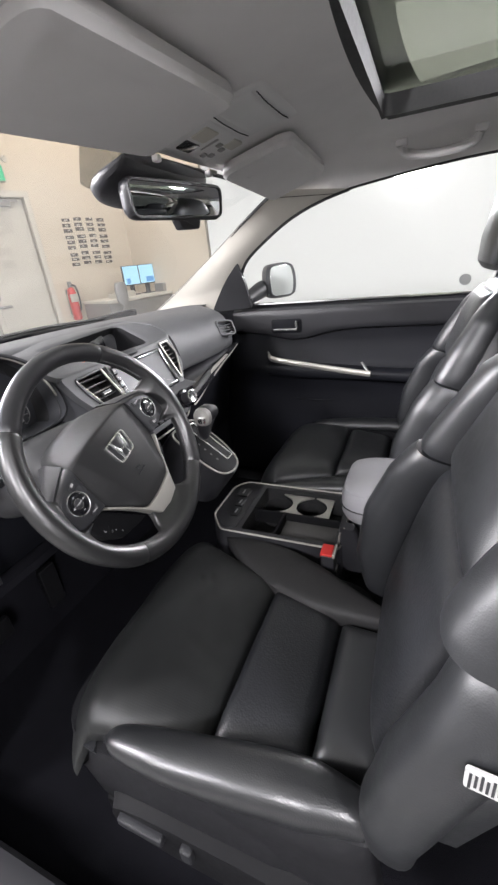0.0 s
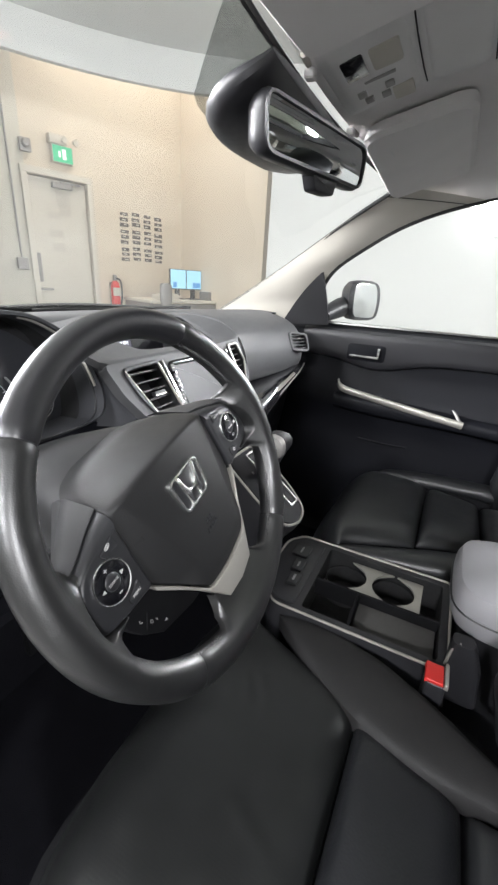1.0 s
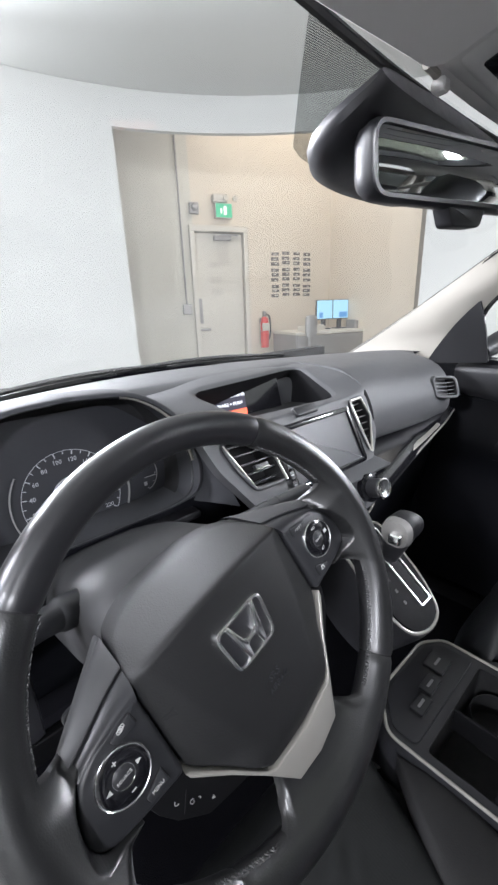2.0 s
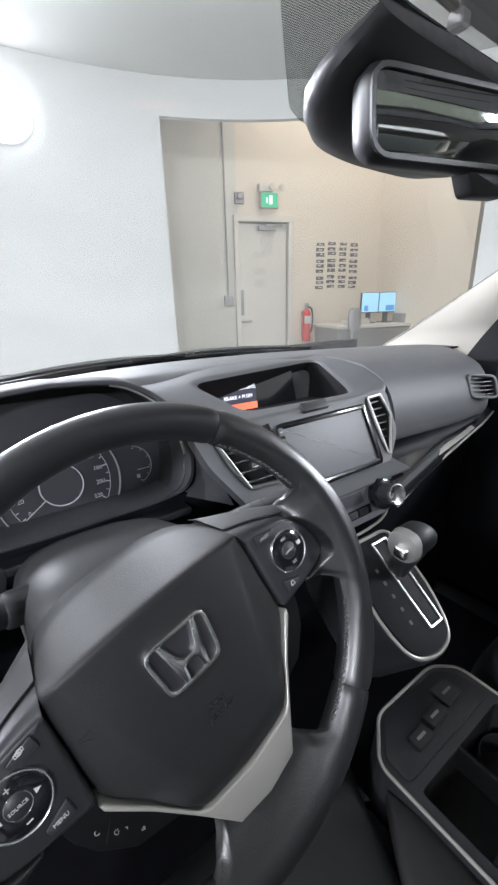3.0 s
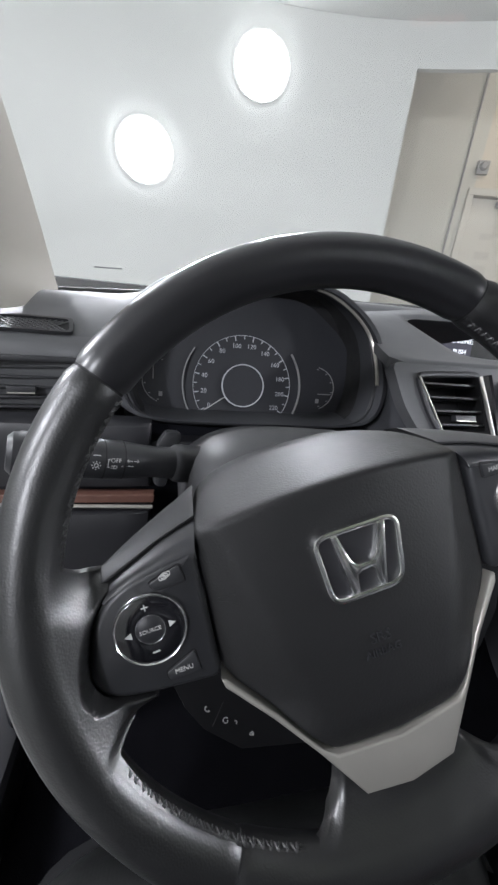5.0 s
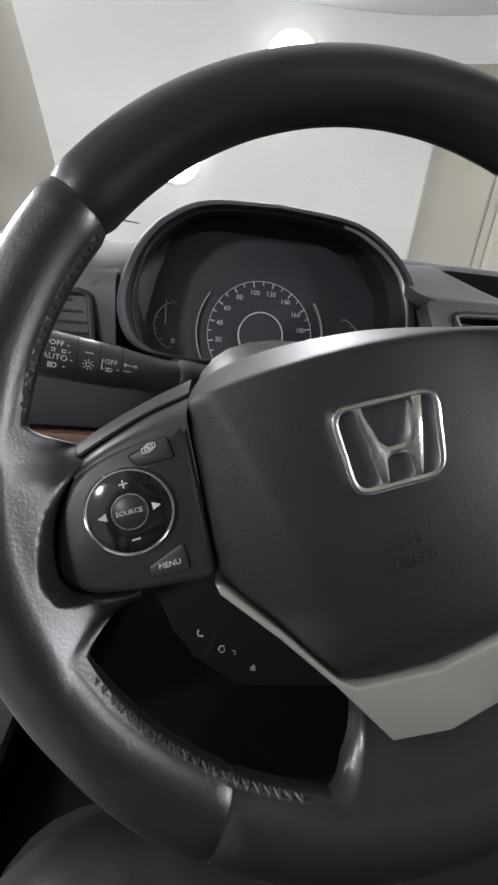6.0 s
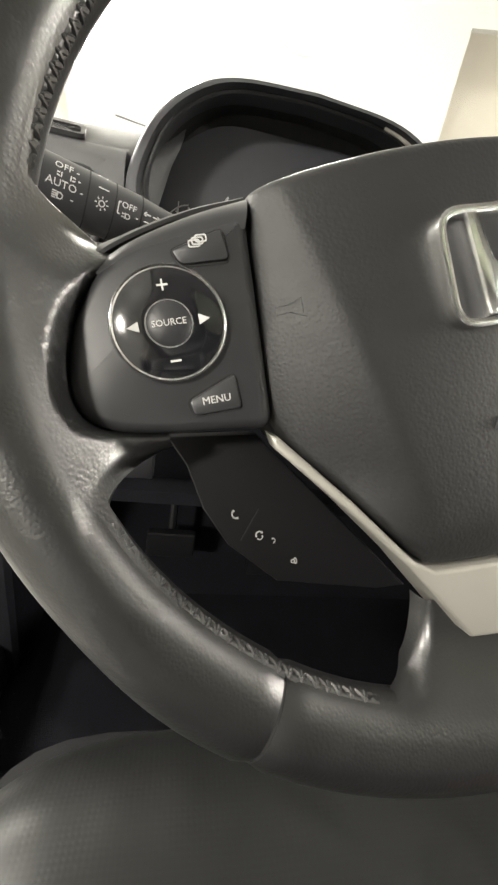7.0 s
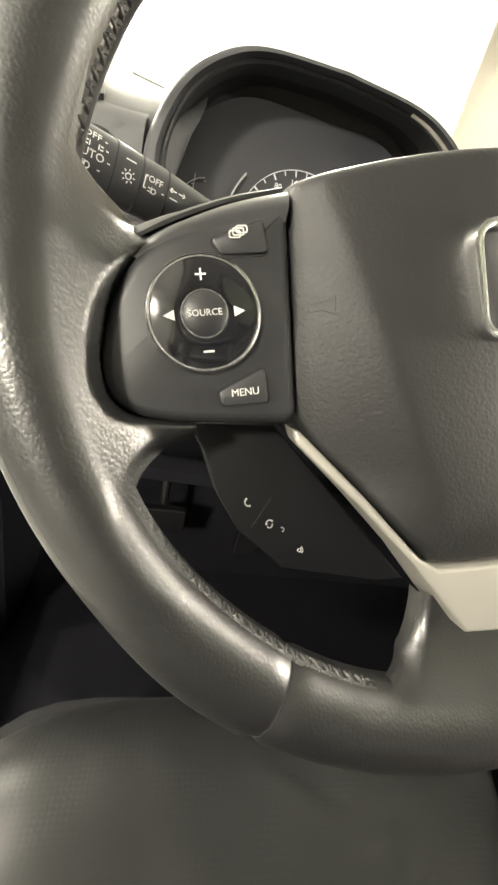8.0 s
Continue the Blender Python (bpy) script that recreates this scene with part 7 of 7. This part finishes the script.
for a0, a1 in ((131, 161), (202, 242), (298, 338), (19, 48)):
    n = int(abs(a1 - a0) / 1.75)
    for i in range(n):
        for turn, shift in ((1, 0.0), (-0.35, 0.42)):
            a = a0 + (a1 - a0) * (i + shift + rng.uniform(-0.1, 0.1)) / n
            ra = radians(a)
            p, outd = join_place(a)
            tang = V3(-math.sin(ra), math.cos(ra), 0)
            zig = tang.cross(outd).normalized()
            dirv = (zig * 0.85 + tang * turn * (0.62 + rng.uniform(-0.12, 0.12))).normalized()
            m = Matrix((dirv, outd.cross(dirv).normalized(), outd)).transposed().to_4x4()
            m.translation = p + outd * 0.0001
            if stitch is None:
                stitch = wpart("stitch", loft([oval((x, 0, h_), (0, 1, 0), (0, 0, 1), r, r * 0.9, 2, 6) for x, r, h_ in ((-0.0027, 0.0004, -0.0008), (-0.0018, 0.0009, 0.0), (0.0, 0.00105, 0.0003), (0.0018, 0.0009, 0.0), (0.0027, 0.0004, -0.0008))]), STITCH, sw)
                stitch.matrix_basis = m
            else:
                share(stitch, "stitch", m, sw)
for a0, a1 in ((130, 162), (201, 229.2), (229.8, 243), (297, 307.5), (308.1, 339), (18, 49)):
    n = int((a1 - a0) / 0.5)
    rows = []
    for i in range(n + 1):
        a = a0 + (a1 - a0) * i / n
        p, outd = join_place(a)
        ra = radians(a)
        zig = V3(-math.sin(ra), math.cos(ra), 0).cross(outd).normalized()
        fat = 0.0003 + 0.0006 * math.sin(a * 2 * math.pi / 1.75) ** 2
        rows.append([p + zig * w + outd * h_ for w, h_ in ((-0.0030, -0.0010), (-0.0021, -0.0001), (-0.0012, fat), (-0.0004, -0.0002), (0.0, -0.0005), (0.0004, -0.0002), (0.0012, fat), (0.0021, -0.0001), (0.0030, -0.0010))])
    wpart("rim_join", grid_mesh(rows), RIM_LEATHER, sw, "puckered leather along the stitched join", sharp=80)

# airbag cover: a domed pad
PADO = [(0, 0.0665), (0.030, 0.0655), (0.052, 0.0620), (0.066, 0.0580), (0.0750, 0.0535), (0.0812, 0.0465), (0.0850, 0.0390), (0.0865, 0.030), (0.0875, 0.0), (0.0885, -0.040), (0.0668, -0.069), (0.046, -0.0955), (0.036, -0.103), (0, -0.107)]
half = [V3(x, y, 0) for x, y in PADO]
fine = smooth_path(half, 7)
pad_loop = [(p.x, p.y) for p in fine] + [(-p.x, p.y) for p in fine[-2:0:-1]]


def soft_over(t):
    return t if t > 30 else math.log1p(math.exp(t))


def pad_z(x, y, f):
    """Height of the pad: a gently bowed face, a creased slope along its top and a fold down each side."""
    z = 0.0035 - 0.0055 * (x / 0.088) ** 2 - 0.0075 * step(-0.05, 0.055, y) * (0.45 + 0.55 * (x / 0.085) ** 2)
    z -= 3.5 * 0.0011 * soft_over((y - (0.0485 - 1.0 * x * x)) / 0.0011)
    z -= 0.34 * 0.0014 * soft_over((abs(x) - 0.0625 - 0.30 * y) / 0.0014) * step(-0.098, -0.06, y)
    z -= 0.4 * 0.004 * soft_over((-0.092 - y) / 0.004)
    return z


rings = []
for f, dz in [(0.02 + 0.95 * i / 84, 0) for i in range(85)] + [(0.985, -0.0004), (0.995, -0.0016), (1.0, -0.0036), (1.0, -0.030)]:
    row = []
    for x, y in pad_loop:
        px, py = x * f, -0.008 + (y + 0.008) * f
        row.append(V3(px, py, pad_z(px, py, f) + dz))
    rings.append(row)
cover = wpart("airbag_cover", loft(rings), PAD, sw, "domed grained airbag cover", sharp=60)

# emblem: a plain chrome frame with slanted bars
EZ = 0.0024
eo = rounded([(-0.0262, 0.0215), (0.0250, 0.0215), (0.0212, -0.0170), (-0.0226, -0.0170)], 0.0085, 6)
wpart("emblem_plate", plate(eo, EZ - 0.006, EZ + 0.0004), PLASTIC, cover, "black emblem plate")
wpart("emblem_frame", frame_ring(offset(eo, -0.0016), offset(eo, 0.0021), EZ - 0.004, EZ + 0.0040, None, 0.0015), CHROME, cover, "chrome emblem frame")
bar = [(-0.017, 0.0204), (-0.0122, 0.0204), (-0.0072, 0.0046), (-0.0036, 0.0014), (0.0036, 0.0014), (0.0072, 0.0046), (0.0122, 0.0204), (0.017, 0.0204), (0.0108, -0.0146), (0.006, -0.0146), (0.0049, -0.0049), (0.0026, -0.0034), (-0.0026, -0.0034), (-0.0049, -0.0049), (-0.006, -0.0146), (-0.0108, -0.0146)]
wpart("emblem_mark", plate(bar, EZ - 0.002, EZ + 0.0052, 0.0021), CHROME, cover, "chrome slanted bars")
lettering("cover_text", "SRS", 0.0085, Matrix.Translation((0.0, -0.0445, pad_z(0, -0.0445, 0.45))), PLASTIC, cover, "embossed letters", True, 0.0008)
lettering("cover_text", "AIRBAG", 0.0065, Matrix.Translation((0.0, -0.0530, pad_z(0, -0.0530, 0.5))), PLASTIC, cover, "embossed letters", True, 0.0008)

horn = [(-0.0815, 0.0016), (-0.0768, 0.0016), (-0.0718, 0.0042), (-0.0718, -0.0042), (-0.0768, -0.0016), (-0.0815, -0.0016)]
bm = frame_ring(horn, [(-0.0770 + (x + 0.0770) * 0.80, y * 0.66) for x, y in horn], 0.0, 1.0)
for v in bm.verts:
    v.co.z = pad_z(v.co.x, v.co.y, 0.9) + (0.00035 if v.co.z > 0.5 else -0.003)
wpart("horn_mark", bm, PAD, cover, "small embossed horn mark")



def switch_key(panel, outline, label):
    """A raised key with a dark gap round it."""
    wpart("key_gap", plate(offset(outline, -0.0007), 0.009, 0.0108), DARK, panel)
    return wpart("key", plate(outline, 0.009, 0.0122, 0.0008), SATIN, panel, label)


# hub behind, and the spokes
wpart("hub", loft([[V3(x * s, y * s, z) for x, y in pad_loop] for s, z in ((0.75, -0.11), (0.85, -0.085), (0.92, -0.070), (0.90, -0.066))]), PLASTIC, sw)
for s in (-1, 1):
    def mir(o):
        return [(s * -x, y) for x, y in o] if s > 0 else o
    # the spoke's upper arm, the switch panel and its sloped brow
    arm = [[(-0.0785, 0.0555, -0.070), (-0.1015, 0.0480, -0.055), (-0.1245, 0.0390, -0.041), (-0.1440, 0.0300, -0.030)],
           [(-0.0776, 0.0574, -0.0625), (-0.1010, 0.0498, -0.0475), (-0.1245, 0.0405, -0.0335), (-0.1440, 0.0310, -0.0235)],
           [(-0.0786, 0.0560, -0.0570), (-0.1015, 0.0485, -0.0425), (-0.1248, 0.0393, -0.0290), (-0.1445, 0.0302, -0.0205)],
           [(-0.0818, 0.0478, -0.0290), (-0.1035, 0.0422, -0.0225), (-0.1265, 0.0340, -0.0170), (-0.1450, 0.0262, -0.0165)],
           [(-0.0823, 0.0462, -0.0262), (-0.1040, 0.0408, -0.0205), (-0.1268, 0.0325, -0.0155), (-0.1450, 0.0250, -0.0160)],
           [(-0.0827, 0.0448, -0.0265), (-0.1043, 0.0395, -0.0210), (-0.1268, 0.0312, -0.0160), (-0.1448, 0.0240, -0.0165)],
           [(-0.0827, 0.0440, -0.034), (-0.1043, 0.0388, -0.030), (-0.1268, 0.0305, -0.026), (-0.141, 0.0245, -0.024)]]
    wpart("spoke_arm", loft([[V3(-s * r[0][0], r[0][1] - 0.001, r[0][2] - 0.014)] + smooth_path([V3(-s * x, y, z) for x, y, z in r], 5) for r in arm], caps=False), COLUMN, sw, "satin black spoke arm", sharp=50)
    pan = wpart("switch_panel", plate(mir(PANEL), -0.006, 0.0105, 0.0040, None, 3), SATIN, sw, "satin black switch panel")
    pan.location.z = -0.0185
    brow = [[(-0.0882, 0.0278, 0.0100), (-0.108, 0.0262, 0.0100), (-0.127, 0.0220, 0.0098), (-0.1375, 0.0168, 0.0090)],
            [(-0.0866, 0.0330, 0.0102), (-0.107, 0.0300, 0.0102), (-0.127, 0.0252, 0.0098), (-0.1390, 0.0190, 0.0085)],
            [(-0.0855, 0.0368, 0.0080), (-0.1060, 0.0332, 0.0085), (-0.1268, 0.0276, 0.0080), (-0.1402, 0.0207, 0.0065)],
            [(-0.0842, 0.0405, 0.0028), (-0.1050, 0.0362, 0.0042), (-0.1268, 0.0294, 0.0046), (-0.1410, 0.0222, 0.0040)],
            [(-0.0832, 0.0436, -0.0050), (-0.1045, 0.0386, -0.0016), (-0.1268, 0.0307, 0.0010), (-0.1412, 0.0236, 0.0020)],
            [(-0.0830, 0.0440, -0.0140), (-0.1043, 0.0390, -0.0102), (-0.1268, 0.0307, -0.0070), (-0.1412, 0.0240, -0.0050)]]
    wpart("panel_brow", loft([[V3(-s * r[0][0], r[0][1], r[0][2] - 0.014)] + smooth_path([V3(-s * x, y, z) for x, y, z in r], 5) for r in brow], caps=False), SATIN, pan, "sloped upper edge", sharp=50)
    dc = V3(s * 0.1192, -0.0004, 0.0105)
    dial = wpart("switch_dial", spin([(0.001, 0.0), (0.0183, 0.0), (0.0181, 0.0020), (0.0172, 0.0026), (0.0079, 0.0025), (0.0078, 0.0006), (0.001, 0.0006)], Matrix.Translation(dc), 44), GLOSS, pan, "round four-way switch")
    wpart("dial_ring", spin([(0.0183, 0.0), (0.0192, 0.0), (0.0192, 0.0022), (0.0188, 0.0028), (0.0183, 0.0022)], Matrix.Translation(dc), 48), CHROME, pan, "thin chrome ring")
    wpart("dial_button", spin([(0.001, 0.0), (0.0076, 0.0), (0.0074, 0.0024), (0.0062, 0.0033), (0.001, 0.0036)], Matrix.Translation(dc), 32), PLASTIC, dial, "round centre button")
    zt = dc.z + 0.0027
    if s < 0:
        lettering("switch_text", "SOURCE", 0.0030, Matrix.Translation((dc.x, dc.y, dc.z + 0.0037)), INK, dial, "", True)
        wpart("mark", box((dc.x, dc.y + 0.0122, zt), (0.0036, 0.0006, 0.0004)), INK, dial)
        wpart("mark", box((dc.x, dc.y + 0.0122, zt), (0.0006, 0.0036, 0.00042)), INK, dial)
        wpart("mark", box((dc.x, dc.y - 0.0122, zt), (0.0036, 0.0007, 0.0004)), INK, dial)
        for q in (-1, 1):
            wpart("arrow_mark", plate([(dc.x + q * 0.0135, dc.y), (dc.x + q * 0.0098, dc.y + 0.0017), (dc.x + q * 0.0098, dc.y - 0.0017)][::q], zt - 0.0002, zt + 0.0003), INK, dial, "white arrow")
        k1 = switch_key(pan, rounded([(-0.1145, 0.0228), (-0.0965, 0.0280), (-0.0955, 0.0178), (-0.1120, 0.0178)], 0.0018, 3), "page key")
        for q in (0, 0.0012, 0.0024):
            wpart("mark", frame_ring(rounded([(-0.1085 + q, 0.0225 + q * 0.6), (-0.1045 + q, 0.0225 + q * 0.6), (-0.1045 + q, 0.0250 + q * 0.6), (-0.1085 + q, 0.0250 + q * 0.6)], 0.0008, 3), rounded([(-0.1081 + q, 0.0229 + q * 0.6), (-0.1049 + q, 0.0229 + q * 0.6), (-0.1049 + q, 0.0246 + q * 0.6), (-0.1081 + q, 0.0246 + q * 0.6)], 0.0006, 3), 0.0122, 0.0126), INK, k1)
        k2 = switch_key(pan, rounded([(-0.1175, -0.0262), (-0.1005, -0.0195), (-0.1000, -0.0315), (-0.1165, -0.0315)], 0.0018, 3), "menu key")
        lettering("key_text", "MENU", 0.0036, Matrix.Translation((-0.1082, -0.0272, 0.0124)), INK, k2, "", True)
    else:
        lettering("switch_text", "CANCEL", 0.0028, Matrix.Translation((dc.x, dc.y, dc.z + 0.0037)), INK, dial, "", True)
        lettering("switch_text", "SET", 0.0034, Matrix.Translation((dc.x, dc.y - 0.0118, zt)), INK, dial, "", True)
        lettering("switch_text", "RES", 0.0034, Matrix.Translation((dc.x, dc.y + 0.0118, zt)), INK, dial, "", True)
        wpart("mark", box((dc.x + 0.0125, dc.y, zt), (0.004, 0.0034, 0.0004)), INK, dial)
        k1 = switch_key(pan, rounded([(0.0950, 0.0200), (0.0950, 0.0295), (0.1150, 0.0250), (0.1130, 0.0200)], 0.0018, 3), "main key")
        lettering("key_text", "MAIN", 0.0040, Matrix.Translation((0.1040, 0.0240, 0.0124)), GREY_INK, k1, "", True)
        k2 = switch_key(pan, rounded([(0.1000, -0.0315), (0.1000, -0.0205), (0.1165, -0.0262), (0.1155, -0.0315)], 0.0018, 3), "lane key")
        wpart("mark", frame_ring(rounded([(0.1050, -0.0285), (0.1100, -0.0285), (0.1090, -0.0245), (0.1060, -0.0245)], 0.0008, 3), rounded([(0.1058, -0.0281), (0.1092, -0.0281), (0.1086, -0.0250), (0.1064, -0.0250)], 0.0006, 3), 0.0122, 0.0126), INK, k2)
    # deep lower cover between spoke and silver trim
    low_o = [(-0.128, -0.038), (-0.090, -0.044), (-0.030, -0.130), (-0.045, -0.128), (-0.092, -0.112), (-0.111, -0.090), (-0.1185, -0.072), (-0.122, -0.052)]
    wpart("lower_cover", plate(mir(low_o), -0.060, -0.040, 0.002), HARD, sw, "deep black lower cover")
    if s < 0:
        def arc_mark(x, y, r, a0, a1, w):
            r, w = r * 0.78, w * 0.8
            pts_ = [V3(x + r * math.cos(radians(a0 + (a1 - a0) * q / 8)), y + r * math.sin(radians(a0 + (a1 - a0) * q / 8)), -0.0397) for q in range(9)]
            wpart("phone_mark", tube(pts_, [w * (1.5 if q in (0, 1, 7, 8) else 1.0) for q in range(9)], 6), INK_DIM, sw, "small white symbol")
        arc_mark(-0.1050, -0.0770, 0.0024, 110, 290, 0.00045)
        arc_mark(-0.0965, -0.0885, 0.0020, 20, 200, 0.0004)
        arc_mark(-0.0965, -0.0895, 0.0015, 200, 380, 0.0003)
        arc_mark(-0.0910, -0.0925, 0.0013, -90, 110, 0.0003)
        arc_mark(-0.0835, -0.1040, 0.0011, 0, 360, 0.0003)
        arc_mark(-0.0835, -0.1040, 0.0022, -60, 60, 0.0003)
        wpart("key_gap", box((-0.100, -0.083, -0.0398), (0.0004, 0.016, 0.0008), 0, Matrix.Translation((-0.100, -0.083, 0)) @ Matrix.Rotation(-0.7, 4, "Z") @ Matrix.Translation((0.100, 0.083, 0))), DARK, sw)
    # paddle behind
    wpart("paddle", plate(mir(rounded([(-0.100, 0.005), (-0.128, 0.012), (-0.130, 0.030), (-0.104, 0.030)], 0.008)), -0.072, -0.066, 0.002), SATIN, sw, "thin black paddle")

# silver lower trim
tri = [(-0.0915, -0.0425), (-0.0885, -0.0440), (-0.066, -0.0720), (-0.047, -0.0985), (-0.040, -0.1035), (0.0, -0.1075), (0.040, -0.1035), (0.047, -0.0985), (0.066, -0.0720), (0.0885, -0.0440), (0.0915, -0.0425), (0.0905, -0.0482), (0.0688, -0.0745), (0.0490, -0.1010), (0.0292, -0.1325), (0.0, -0.1375), (-0.0292, -0.1325), (-0.0490, -0.1010), (-0.0688, -0.0745), (-0.0905, -0.0482)]
bm = bmesh.new()
def sil_z(x, y):
    return 0.002 - 0.011 * step(0.03, 0.092, abs(x))
top = [bm.verts.new((x, y, sil_z(x, y))) for x, y in tri]
bot = [bm.verts.new((x * 0.97, y, -0.028)) for x, y in tri]
n = len(tri)
for i in range(n):
    bm.faces.new((top[i], bot[i], bot[(i + 1) % n], top[(i + 1) % n]))
pairs = [(0, 19), (1, 19), (2, 18), (3, 17), (4, 16), (5, 15), (6, 14), (7, 13), (8, 12), (9, 11), (10, 11)]
for (a, b), (c, d) in zip(pairs, pairs[1:]):
    f = []
    for i in (a, c, d, b):
        if top[i] not in f:
            f.append(top[i])
    if len(f) > 2:
        bm.faces.new(f)
bm.faces.new(bot[::-1])
bmesh.ops.recalc_face_normals(bm, faces=bm.faces)
es = [e for e in bm.edges if e.verts[0] in top and e.verts[1] in top and len(e.link_faces) == 2 and any(len({v for v in f.verts} & set(bot)) for f in e.link_faces)]
bmesh.ops.bevel(bm, geom=es, offset=0.0016, segments=3, profile=0.5, affect="EDGES")
wpart("silver_trim", bm, SILVER, sw, "satin silver V-shaped lower trim")

# pedals under the column
ped = thing("pedals", (-0.36, 0.5, 0.4), "dark pedal pads in the footwell", "pedals")
for x, w, h in ((-0.46, 0.09, 0.055), (-0.28, 0.05, 0.13)):
    part("pedal_pad", box((x, 0.47, 0.50), (w, 0.02, h), 0.006), HARD, ped)
    part("pedal_arm", tube([(x, 0.48, 0.50), (x, 0.55, 0.66), (x, 0.50, 0.78)], 0.008, 8), HARD, ped)
